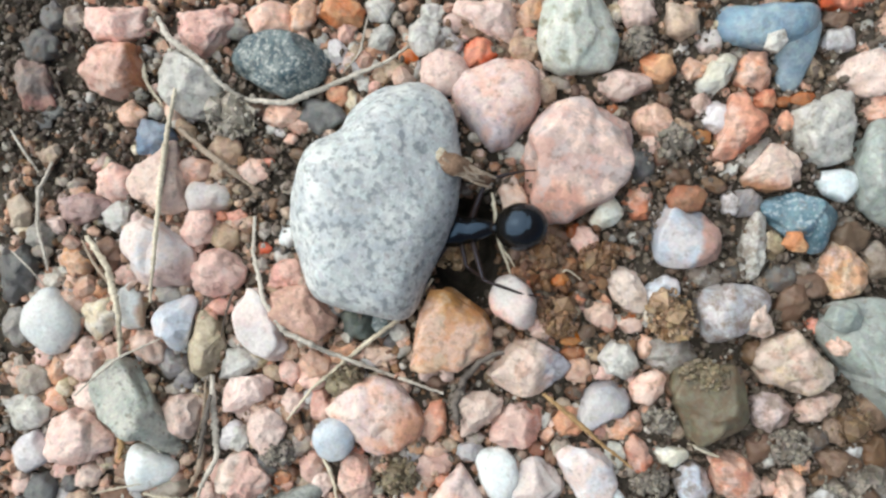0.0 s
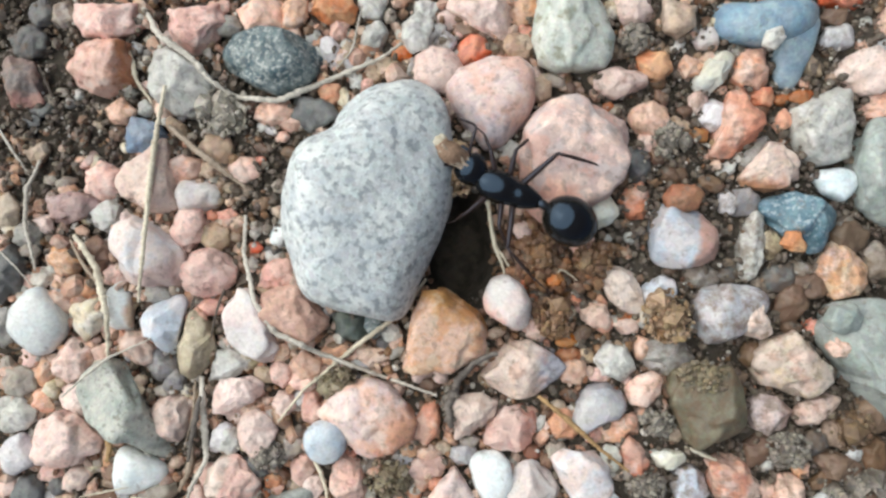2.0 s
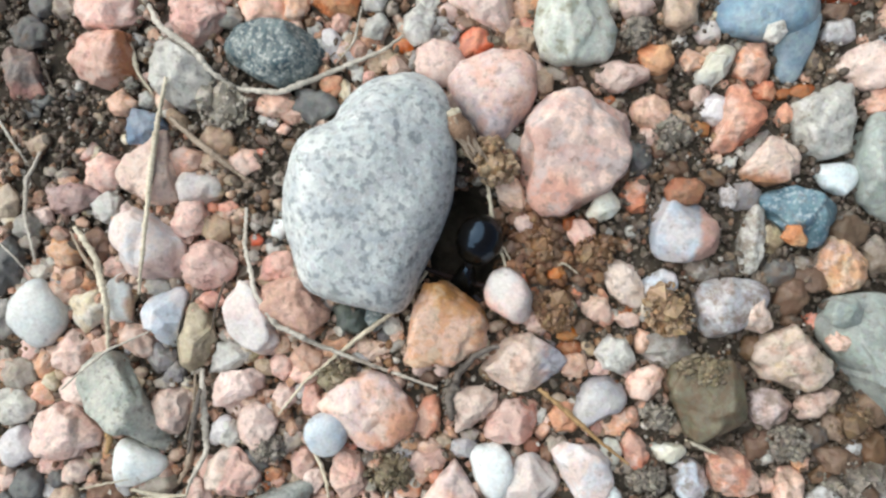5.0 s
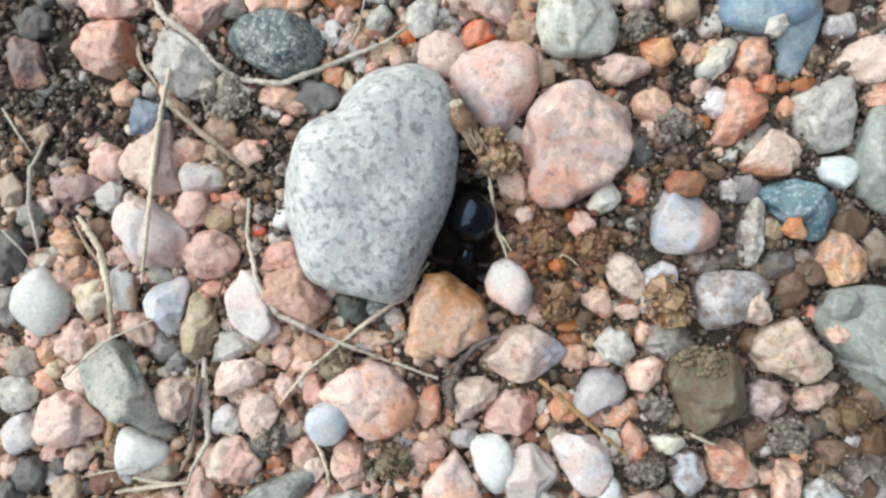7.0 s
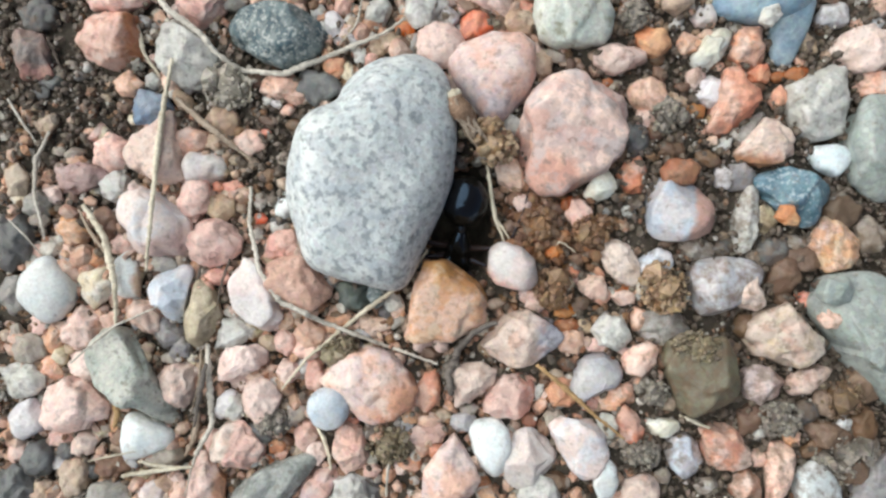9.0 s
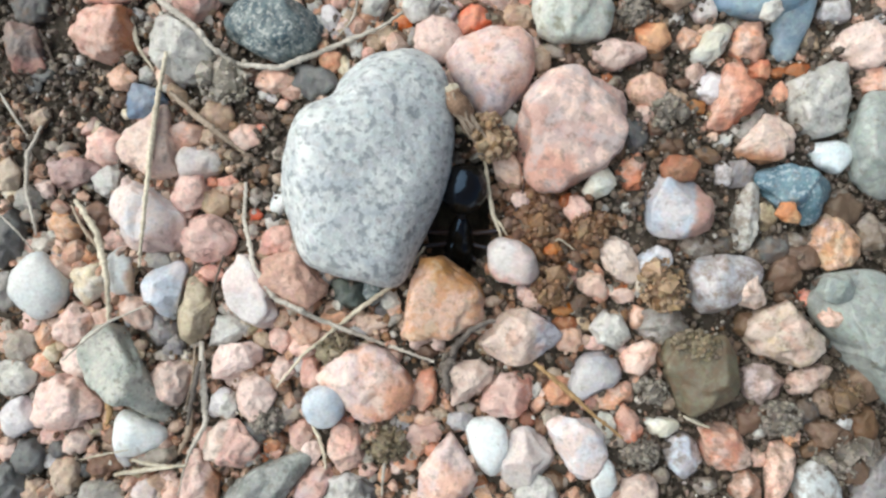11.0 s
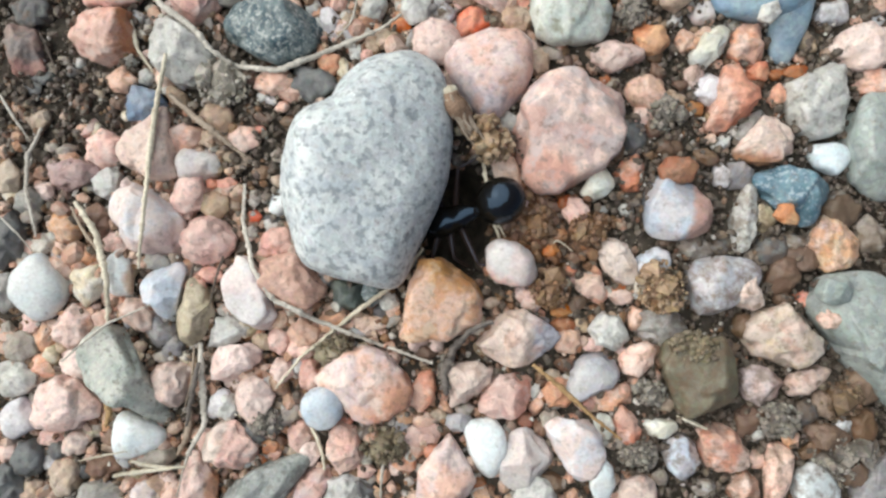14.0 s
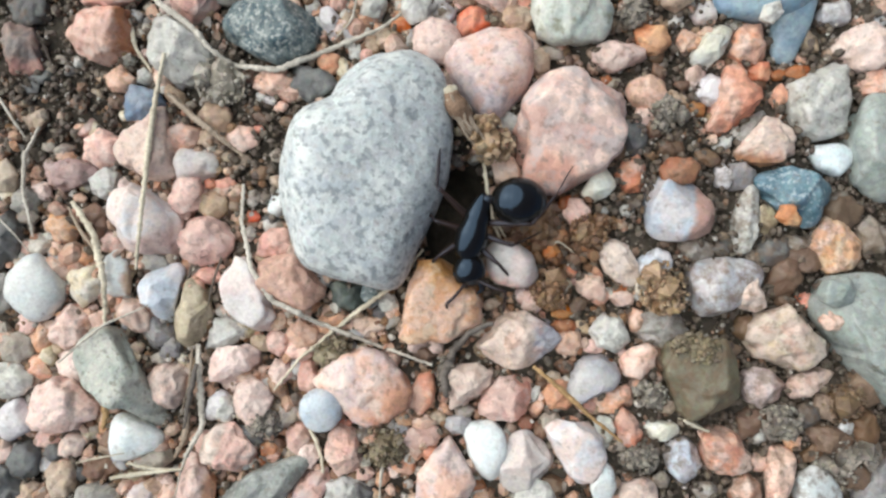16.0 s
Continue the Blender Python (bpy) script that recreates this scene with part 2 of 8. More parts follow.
def fibre(name, base, dark):
    m, tree, out = blank(name)
    where = tree.nodes.new("ShaderNodeTexCoord")
    n = node(tree, "ShaderNodeTexNoise", Scale=1 / (0.25 * MM), Detail=5.0, Roughness=0.7)
    b = node(tree, "ShaderNodeTexNoise", Scale=1 / (1.6 * MM), Detail=3.0)
    for t in (n, b):
        tree.links.new(where.outputs["Object"], t.inputs["Vector"])
    colour = ramp(tree, n.outputs["Fac"], [(0.3, dark), (0.62, base)])
    colour = mix(tree, "MULTIPLY", 0.6, colour, ramp(tree, b.outputs["Fac"], [(0.35, (0.6, 0.58, 0.55)), (0.65, (1.1, 1.1, 1.1))]))
    tree.links.new(colour, out.inputs["Base Color"])
    out.inputs["Roughness"].default_value = 0.7
    bump = node(tree, "ShaderNodeBump", Strength=0.5, Distance=0.05 * MM)
    tree.links.new(n.outputs["Fac"], bump.inputs["Height"])
    tree.links.new(bump.outputs[0], out.inputs["Normal"])
    return m


FIBRES = {
    "straw": (fibre("dry_straw", (0.76, 0.70, 0.56), (0.50, 0.42, 0.31)), "pale dry grass stem lying across the gravel"),
    "palestraw": (fibre("bleached_straw", (0.62, 0.58, 0.48), (0.42, 0.35, 0.24)), "bleached cream straw lying between pebbles"),
    "orangestraw": (fibre("golden_straw", (0.50, 0.32, 0.15), (0.30, 0.18, 0.08)), "golden dry grass stem resting on pebbles"),
    "graystem": (fibre("grey_stem", (0.64, 0.60, 0.53), (0.37, 0.33, 0.28)), "weathered grey plant stem lying on the gravel"),
    "brownstem": (fibre("brown_stem", (0.46, 0.37, 0.29), (0.24, 0.18, 0.13)), "brown dead rootlet lying among pebbles"),
    "darkstem": (fibre("dark_stem", (0.14, 0.11, 0.09), (0.07, 0.05, 0.04)), "thin dark rootlet between pebbles"),
    "root": (fibre("tan_root", (0.33, 0.21, 0.14), (0.15, 0.09, 0.055)), "curled tan piece of root at the nest hole"),
    "bark": (fibre("dark_bark", (0.20, 0.17, 0.15), (0.08, 0.07, 0.06)), "piece of dark grey bark on the gravel"),
}


def shell(name, colour, rough, coat):
    m, tree, out = blank(name)
    where = tree.nodes.new("ShaderNodeTexCoord")
    n = node(tree, "ShaderNodeTexNoise", Scale=1 / (0.12 * MM), Detail=3.0)
    tree.links.new(where.outputs["Object"], n.inputs["Vector"])
    tree.links.new(ramp(tree, n.outputs["Fac"], [(0.3, colour), (0.7, tuple(c * 1.7 for c in colour))]), out.inputs["Base Color"])
    r = node(tree, "ShaderNodeMapRange", To_Min=rough, To_Max=rough + 0.1)
    tree.links.new(n.outputs["Fac"], r.inputs[0]), tree.links.new(r.outputs[0], out.inputs["Roughness"])
    out.inputs["Coat Weight"].default_value, out.inputs["Coat Roughness"].default_value, out.inputs["Coat IOR"].default_value = coat, 0.12, 1.5
    out.inputs["Specular IOR Level"].default_value = 0.6
    # Blue tint put into the gloss imitates the reflection of a bluer sky.
    out.inputs["Specular Tint"].default_value = (0.42, 0.66, 1.0, 1)
    bump = node(tree, "ShaderNodeBump", Strength=0.12, Distance=0.02 * MM)
    tree.links.new(n.outputs["Fac"], bump.inputs["Height"]), tree.links.new(bump.outputs[0], out.inputs["Normal"])
    return m


CHITIN = shell("glossy_black_chitin", (0.006, 0.0052, 0.004), 0.1, 0.0)
CHITIN_DULL = shell("black_brown_chitin", (0.011, 0.008, 0.006), 0.3, 0.0)
LEG = shell("dark_brown_chitin", (0.028, 0.015, 0.009), 0.4, 0.0)


# ---- shapes ----
def ball(level):
    bm = bmesh.new()
    bmesh.ops.create_icosphere(bm, subdivisions=level, radius=1)
    v = np.array([p.co for p in bm.verts])
    f = [[p.index for p in q.verts] for q in bm.faces]
    bm.free()
    return v / np.linalg.norm(v, axis=1)[:, None], np.array(f)


BALL = {level: ball(level) for level in (1, 2, 3, 4, 5, 6)}


def mesh_of(name, verts, faces, material, smooth=True):
    me = bpy.data.meshes.new(name)
    me.from_pydata(verts.tolist(), [], faces.tolist() if hasattr(faces, "tolist") else faces)
    me.materials.append(material)
    me.polygons.foreach_set("use_smooth", [smooth] * len(me.polygons))
    me.update()
    return me


def part(name, me, parent, label=""):
    ob = new(name, me)
    ob.parent = parent
    return tagged(ob, label=label)


def reach(dirs, planes, hard):
    """How far a rounded block with these (normal, distance) faces reaches in each direction."""
    total = np.zeros(len(dirs))
    for n, d in planes:
        total += np.maximum(0, dirs @ np.array(n) / d) ** hard
    return total ** (-1 / hard)


def block_planes(rng, sides, high, lean_most=0.25):
    """Faces of a broken stone: its flanks (bearing in degrees, distance in mm), chipped upper edges, a top and an underside."""
    planes = []
    for bearing, far in sides:
        a, lean = radians(bearing), rng.uniform(-lean_most, lean_most * 0.8)
        planes.append(((math.cos(a) * math.cos(lean), math.sin(a) * math.cos(lean), math.sin(lean)), far * math.cos(lean)))
    wide = sum(far for _, far in sides) / len(sides)
    for sign, count in ((1, 7), (-1, 3)):
        turn = rng.uniform(0, 6.28)
        for i in range(count):
            a, up = turn + 6.28 * i / count + rng.uniform(-0.6, 0.6), radians(rng.uniform(28, 68))
            d = math.cos(up) * wide * rng.uniform(0.66, 0.98) + math.sin(up) * high * rng.uniform(0.66, 0.98)
            planes.append(((math.cos(a) * math.cos(up), math.sin(a) * math.cos(up), sign * math.sin(up)), d))
        tip = Vector((rng.uniform(-0.3, 0.3), rng.uniform(-0.3, 0.3), sign)).normalized()
        planes.append((tuple(tip), high * rng.uniform(0.9, 1.05)))
    return planes


def roughen(v, size, amount, seed):
    """Dents and crumbled edges: broad dents, ridged breaks and fine grain."""
    out = np.empty(len(v))
    for i, p in enumerate(v):
        q = Vector(p) / size + Vector((seed * 7.31 % 97, seed * 3.17 % 89, 0))
        g = Vector(p) / 0.45 + Vector((seed * 1.7 % 53, 0, seed * 2.9 % 61))
        out[i] = noise.noise(q) + 0.9 * (0.35 - abs(noise.noise(q * 2.1))) + 0.45 * (0.3 - abs(noise.noise(q * 4.7))) + 0.22 * noise.noise(g) + 0.16 * noise.noise(g * 2.4)
    return 1 + amount * out


def crumble(v, seed, amount):
    """Small crags of the broken crystal faces, of the same size on every stone."""
    out = np.empty(len(v))
    for i, p in enumerate(v):
        q = Vector(p) + Vector((seed * 1.31 % 41, seed * 0.77 % 37, seed * 2.1 % 29))
        out[i] = (0.24 * (0.25 - abs(noise.noise(q / 1.5))) + 0.16 * (0.22 - abs(noise.noise(q / 0.7))) + 0.08 * (0.2 - abs(noise.noise(q / 0.32)))) / max(0.9, Vector(p).length)
    return amount * out


def fit_outline(v, flanks, more, rounds):
    """Widen or narrow a stone so that its outline, given by its flanks, fits the camera's view."""
    steps = np.linspace(-math.pi, math.pi, 121)
    ring = np.stack([np.cos(steps), np.sin(steps)], 1)

    def goal(sides):
        t = np.full(len(steps), 99.0)
        for bearing, far in sides:
            facing = ring @ np.array([math.cos(radians(bearing)), math.sin(radians(bearing))])
            t = np.minimum(t, np.where(facing > 0.05, far / np.maximum(facing, 0.05), 99.0))
        return t

    want = 1.035 * (goal(flanks) if not more else np.maximum(goal(flanks), goal(more)))
    out = v.copy()
    around = np.arctan2(v[:, 1], v[:, 0])
    near = [np.abs((around - a + math.pi) % (2 * math.pi) - math.pi) < 0.07 for a in steps]
    for _ in range(2):
        far = np.hypot(out[:, 0], out[:, 1])
        ratio = np.array([w / far[n].max() for w, n in zip(want, near)])[:-1]
        for _ in range(rounds):
            ratio = (np.roll(ratio, 1) + 2 * ratio + np.roll(ratio, -1)) / 4
        out[:, :2] *= np.interp(around, steps, np.append(ratio, ratio[0]))[:, None]
    return out


STONE_NAMES = {
    "pink": "rough salmon-pink granite pebble in the gravel", "pale_pink": "pale pink granite pebble with dusty faces", "lav_pink": "mauve-pink granite pebble among gravel",
    "pink_red": "rose-red granite pebble beside a grey stone", "pink_speck": "large pink granite pebble with dark speckles", "orange_pink": "angular salmon-orange feldspar pebble in gravel",
    "orange": "small rounded orange feldspar pebble", "orange_pale": "small pale orange pebble in the gravel", "orange_tan": "ochre and honey-coloured quartz pebble",
    "orange_brown": "rust-brown pebble half covered by soil", "red": "bright red feldspar pebble", "red_orange": "brick-red and orange weathered feldspar pebble",
    "white": "milky white quartz pebble", "white_pink": "blush-white smooth quartz pebble", "white_cream": "cream-white angular quartz pebble", "white_speck": "white granite pebble with grey-green specks",
    "pearl": "round translucent pearl-white quartz bead", "lav": "lavender-grey broken quartz pebble", "lav_white": "bluish white quartz pebble with pink stains", "lav_grey": "smoky grey translucent quartz pebble",
    "lav_rose": "lavender and rose quartz pebble under a straw", "cream": "small cream-yellow pebble in the gravel", "cream_pink": "cream and pink granite pebble", "cream_tan": "large cream-tan granite pebble", "tan": "dusty tan pebble in the gravel", "tan_pink": "tan-pink pebble with soil on it",
    "greytan": "grey-tan pebble partly buried in soil", "grey": "dull grey pebble in the gravel", "greywhite": "pale grey worn pebble", "sage": "large sage-grey flat stone", "green_grey": "long green-grey schist pebble",
    "green_dark": "dark green pebble under a grey stone", "olive": "flat olive-brown pebble standing on edge", "olive_dark": "dark olive stone with soil on top", "brown": "brown pebble sunk in dark soil",
    "dusty": "dusty brown and pink pebble", "maroon": "speckled maroon pebble beside grey stems", "dark": "small near-black pebble sunk in soil", "dark_grey": "dark grey pebble sunk in soil", "dark_blue": "blue-black banded gneiss pebble",
    "blue_white": "smooth bluish white quartz pebble", "schist": "long dark grey-green schist pebble", "slate": "slate-grey pebble among the gravel", "slate_blue": "dark blue-grey slate pebble", "blue": "small blue stone chip", "blue_pale": "smooth pale blue chert stone",
}
count = [0]
# how sharp the edges of some kinds are; the rest are broken and angular
SMOOTH = ("white", "blue_white", "white_cream", "white_pink", "pearl", "lav", "lav_white", "lav_grey", "lav_rose", "sage", "blue_pale", "dark_blue", "slate_blue", "olive", "olive_dark", "green_grey", "schist")
EDGES = {"white": (5, 6), "blue_white": (5, 6), "dark_blue": (5, 6), "sage": (6, 8), "blue_pale": (5, 6), "olive": (10, 14), "greywhite": (14, 26), "grey": (9, 14), "cream": (11, 18), "white_pink": (8, 12), "olive_dark": (26, 34), "orange": (12, 20), "lav_white": (7, 10), "lav": (8, 12), "lav_grey": (6, 8), "lav_rose": (8, 12), "white_cream": (8, 12), "lav_pink": (10, 16), "white_speck": (8, 12)}


def pebble(kind, x, y, z, high, sides, name="", material=None, label="", hard=0.0, lumps=0.0, extra=None, lean=0.25, soil=0.0, flush=None, chamfers=()):
    """One stone: middle (mm), half height (mm) and its flanks as bearing, distance, bearing, distance ..., fitted to
    the camera's view.
    flush: the bearing, reach and colour of a second mineral at one end of it."""
    count[0] += 1
    rng = random.Random(count[0] * 17 + 5)
    flanks = list(zip(sides[::2], sides[1::2]))
    wide = max(sides[1::2])
    hard, lumps = hard or rng.uniform(*EDGES.get(kind, (20, 44))), lumps or rng.uniform(0.022, 0.042) * min(1.0, 1.7 / wide) * (0.6 if kind in SMOOTH else 1.0)
    dirs, faces = BALL[6 if wide > 5 else 5 if wide > 1.5 else 4 if wide > 0.6 else 3]
    r = reach(dirs, block_planes(rng, flanks, high, lean), hard)
    if extra:
        r = np.maximum(r, reach(dirs, block_planes(rng, list(zip(extra[::2], extra[1::2])), high * 0.86, lean), hard))
    for bearing, up, far in chamfers:
        n = np.array([math.cos(radians(bearing)) * math.cos(radians(up)), math.sin(radians(bearing)) * math.cos(radians(up)), math.sin(radians(up))])
        r = (r ** -14 + (np.maximum(dirs @ n, 0.01) / far) ** 14) ** (-1 / 14)
    chips = []
    for i in range(8 if kind in SMOOTH else 26):
        u = Vector((rng.gauss(0, 1), rng.gauss(0, 1), abs(rng.gauss(0.3, 0.8)))).normalized()
        n = (u + 0.5 * Vector((rng.gauss(0, 1), rng.gauss(0, 1), rng.gauss(0, 1))).normalized()).normalized()
        chips.append((tuple(n), float(r[np.argmax(dirs @ np.array(u))]) * n.dot(u) * (rng.uniform(0.77, 0.94) if i < 15 else rng.uniform(0.92, 0.985))))
    sharp = reach(dirs, chips, 90)
    r = np.minimum(r, np.maximum(sharp, r * (0.84 if wide > 2.6 else 0.70))) if hard > 6 and not material else r
    v = dirs * r[:, None]
    v *= roughen(v, max(0.5, wide * 0.55), lumps, count[0])[:, None]
    v = fit_outline(v, flanks, list(zip(extra[::2], extra[1::2])) if extra else None, 8 if extra else 15 if kind in SMOOTH else 2)
    v *= 1 + crumble(v, count[0], 0.2 if hard < 12 or kind in SMOOTH else 0.5 if wide > 2.6 else 0.6)[:, None]
    name = name or ("pebble" if wide > 0.78 else "stone_chip")
    ob = new(name, mesh_of(name, v * MM, faces, material or STONES[kind]))
    ob.location = (x * MM, y * MM, z * MM)
    # soil is set higher at the right and top left to imitate dimmer light
    ob["soil"] = soil
    if flush:
        ob["flush"] = [math.cos(radians(flush[0])) * flush[1] / (wide * MM), math.sin(radians(flush[0])) * flush[1] / (wide * MM), 0.0]
        ob["flush_colour"] = list(flush[2])
    return tagged(ob, label or STONE_NAMES[kind], "stone" if wide > 3 else "pebble" if wide > 0.78 else "stone chip", "gravel pebbles" if wide > 0.78 else "small stone chips")


def tube(points, radii, sides=8):
    """A tube along points, with a radius at each, closed at both ends."""
    pts, verts, faces = [Vector(p) for p in points], [], []
    for i, p in enumerate(pts):
        d = (pts[min(i + 1, len(pts) - 1)] - pts[max(i - 1, 0)]).normalized()
        a = d.cross(Vector((0.13, 0.21, 0.97))).normalized()
        b = d.cross(a)
        for k in range(sides):
            w = 2 * math.pi * k / sides
            verts.append(p + float(radii[i]) * (math.cos(w) * a + math.sin(w) * b))
    for i in range(len(pts) - 1):
        for k in range(sides):
            a, b = i * sides + k, i * sides + (k + 1) % sides
            faces.append([a, b, b + sides, a + sides])
    faces += [list(range(sides))[::-1], list(range(len(verts) - sides, len(verts)))]
    return np.array([tuple(v) for v in verts]), faces


def smooth_line(points, steps):
    """A Catmull-Rom line through points."""
    p = [Vector(q) for q in points]
    p = [2 * p[0] - p[1], *p, 2 * p[-1] - p[-2]]
    out = []
    for i in range(1, len(p) - 2):
        for s in range(steps):
            t = s / steps
            out.append(0.5 * (2 * p[i] + (p[i + 1] - p[i - 1]) * t + (2 * p[i - 1] - 5 * p[i] + 4 * p[i + 1] - p[i + 2]) * t * t
                              + (3 * p[i] - p[i - 1] - 3 * p[i + 1] + p[i + 2]) * t ** 3))
    return out + [p[-2]]


def stem(kind, thick, *points):
    """A dry stem through points (mm), with knots, taper and small kinks."""
    material, label = FIBRES[kind]
    line = smooth_line(points, 7 if thick < 1 else 3)
    rng = random.Random(len(points) * 31 + int(points[0][0] * 10))
    radii = []
    for i in range(len(line)):
        s = i / (len(line) - 1)
        radii.append(thick / 2 * (1.0 - 0.45 * abs(2 * s - 0.8)) * (rng.uniform(0.91, 1.08) if thick < 0.7 else (rng.uniform(0.95, 1.05) if thick < 1.2 else rng.uniform(0.78, 1.18))) + (0.18 * thick if thick < 0.7 and rng.random() < 0.08 else 0))
        line[i] = line[i] + Vector((rng.uniform(-1, 1), rng.uniform(-1, 1), rng.uniform(-1, 1))) * (thick if thick < 0.7 else 0.2) * 0.10
    base = line[0].copy()
    v, f = tube([p - base for p in line], radii)
    ob = new("dry_stem", mesh_of("dry_stem", v * MM, f, material))
    ob.location = base * MM
    return tagged(ob, label, "twig", "dry stems")


def grains(name, spots, material, level=1, seed=1, rough_amount=0.25):
    """Many loose angular grains in one mesh: rows of x, y, z, size (mm)."""
    rng = np.random.default_rng(seed)
    dirs, faces = BALL[level]
    n, k = len(spots), len(dirs)
    spots = np.array(spots)
    shape = rng.uniform(0.6, 1.25, (n, 1, 3))
    block = dirs[None] / (np.abs(dirs[None]) ** 6).sum(2, keepdims=True) ** (1 / 6) * 0.85
    edge = rng.uniform(0.2, 1.0, (n, 1, 1))
    v = block * edge + dirs[None] * (1 - edge)
    far = np.linalg.norm(v, axis=2)
    for _ in range(7):
        cut = rng.normal(size=(n, 1, 3))
        cut /= np.linalg.norm(cut, axis=2, keepdims=True)
        facing = (dirs[None] * cut).sum(2)
        far = np.minimum(far, np.where(facing > 0.1, rng.uniform(0.55, 0.9, (n, 1)) / np.maximum(facing, 0.1), 9.0))
    v = dirs[None] * (far * 1.12 * (1 + rough_amount * rng.uniform(-0.5, 0.5, (n, k))))[:, :, None] * shape
    q = rng.normal(size=(n, 4))
    q /= np.linalg.norm(q, axis=1)[:, None]
    w, x, y, z = q.T
    m = np.stack([1 - 2 * (y * y + z * z), 2 * (x * y - w * z), 2 * (x * z + w * y), 2 * (x * y + w * z), 1 - 2 * (x * x + z * z), 2 * (y * z - w * x),
                  2 * (x * z - w * y), 2 * (y * z + w * x), 1 - 2 * (x * x + y * y)], 1).reshape(n, 3, 3)
    v = np.einsum("nij,nkj->nki", m, v) * (spots[:, 3] / 2)[:, None, None] + spots[:, None, :3]
    f = (faces[None] + (np.arange(n) * k)[:, None, None]).reshape(-1, 3)
    return mesh_of(name, v.reshape(-1, 3) * MM, f, material, False)


def clod(kind, x, y, z, long, wide, name="soil_clod", big=5):
    """A crumb of earth: a lumpy core set with small grains."""
    rng = np.random.default_rng(int(abs(x * 31 + y * 17)) + 3)
    spots = [(0, 0, -0.1, min(long, wide) * 0.8)]
    lobes = rng.normal(size=(7, 3)) * 0.5
    for d in lobes:
        spots.append((*(d / max(1.0, np.linalg.norm(d)) * np.array([long, wide, min(long, wide) * 0.8]) * 0.36), min(long, wide) * rng.uniform(0.42, 0.6)))
    for _ in range(big):
        d = np.array([rng.uniform(-1, 1), rng.uniform(-1, 1), 0.9])
        spots.append((*(d / max(1.15, np.linalg.norm(d)) * np.array([long, wide, min(long, wide) * 0.8]) * 0.46), rng.uniform(0.4, 0.7)))
    for _ in range(430):
        d = rng.normal(size=3) * 0.42 + lobes[rng.integers(7)]
        d /= max(1.0, np.linalg.norm(d))
        d *= np.array([long, wide, min(long, wide) * 0.8]) / 2
        spots.append((*d, rng.uniform(0.10, 0.30) if rng.random() < 0.85 else rng.uniform(0.3, 0.55)))
    ob = new(name, grains(name, spots, CLODS[kind], 1, int(abs(x) * 7) + 1))
    ob.location = (x * MM, y * MM, z * MM)
    label = {"clod_tan": "crumbly tan clod of soil dug out by the ant", "clod_dark": "dark brown crumbly lump of earth on gravel", "clod_brown": "crumbly brown clod of soil and sand grains", "clod_red": "reddish brown crumbs of dug soil beside the hole", "clod_olive": "olive-brown crumb of soil on pebbles", "clod_pale": "pale grey crumbly clod of dry soil", "clod_grey": "grey crumbly patch of sand grains"}[kind]
    return tagged(ob, label, "soil clod", "soil clods")


# ---- ground ----
HOLE = (1.0, 0.25)


def ground_height(x, y):
    """Height of the soil in mm at x, y (mm), with the nest hole."""
    p = Vector((x, y, 0))
    z = 0.55 * noise.noise(p / 6) + 0.25 * noise.noise(p / 1.9) + 0.14 * noise.noise(p / 0.7)
    d = math.hypot((x - HOLE[0]) / 2.5, (y - HOLE[1]) / 3.8)
    return z - 0.2 - 6.5 / (1 + d ** 6) if abs(x) < 2000 else -0.3


def build_ground():
    near = np.linspace(-46, 46, 300)
    far = 46 * 1.22 ** np.arange(1, 71)
    xs = np.concatenate([-far[::-1], near, far])
    near = np.linspace(-34, 34, 230)
    far = 34 * 1.22 ** np.arange(1, 71)
    ys = np.concatenate([-far[::-1], near, far])
    verts = np.array([(x, y, ground_height(float(x), float(y))) for y in ys for x in xs])
    nx, ny = len(xs), len(ys)
    faces = [(j * nx + i, j * nx + i + 1, (j + 1) * nx + i + 1, (j + 1) * nx + i) for j in range(ny - 1) for i in range(nx - 1)]
    ob = new("ground", mesh_of("ground", verts * MM, faces, SOIL))
    tagged(ob, "dark brown gritty soil with an ant nest hole", "ground", kind="structure")


build_ground()


# ---- pebbles ----
# Dark kinds among the next seven stones imitate shade over the top-left corner.
pebble("dark", -27.62, 13.87, 0.51, 0.77, (47, 1.12, -10, 1.34, -61, 1.12, -106, 1.15, -156, 1.22, 139, 1.18, 94, 1.18), soil=0.32)
pebble("dusty", -27.94, 11.05, 0.55, 1.07, (130, 1.80, -167, 1.15, -95, 1.61, -73, 1.70, 11, 1.18, 22, 1.23, 83, 1.60), soil=0.22, flush=(-80, 0.90, (0.42, 0.22, 0.17)))
pebble("dark_grey", -26.87, 9.37, 0.38, 0.39, (-88, 0.47, -111, 0.52, 172, 0.80, 108, 0.51, 80, 0.46, 23, 0.77, -62, 0.55), soil=0.21)
pebble("greywhite", -27.63, 8.66, 0.22, 0.32, (-74, 0.43, -133, 0.51, 163, 0.53, 104, 0.45, 53, 0.49, -8, 0.55), soil=0.06)
pebble("pink", -22.31, 15.27, 0.57, 1.18, (178, 2.22, -139, 1.95, -101, 1.43, -74, 1.38, -50, 1.80, 9, 2.28, 90, 1.15), soil=0.04)
pebble("greytan", -25.48, 15.70, 0.33, 0.56, (102, 0.88, 26, 0.78, -48, 0.92, -120, 0.79, 167, 0.87), soil=0.31)
pebble("dark", -26.95, 15.84, 0.26, 0.57, (123, 0.99, 42, 0.82, -8, 0.80, -64, 0.93, -137, 0.92, 177, 0.73), soil=0.22)
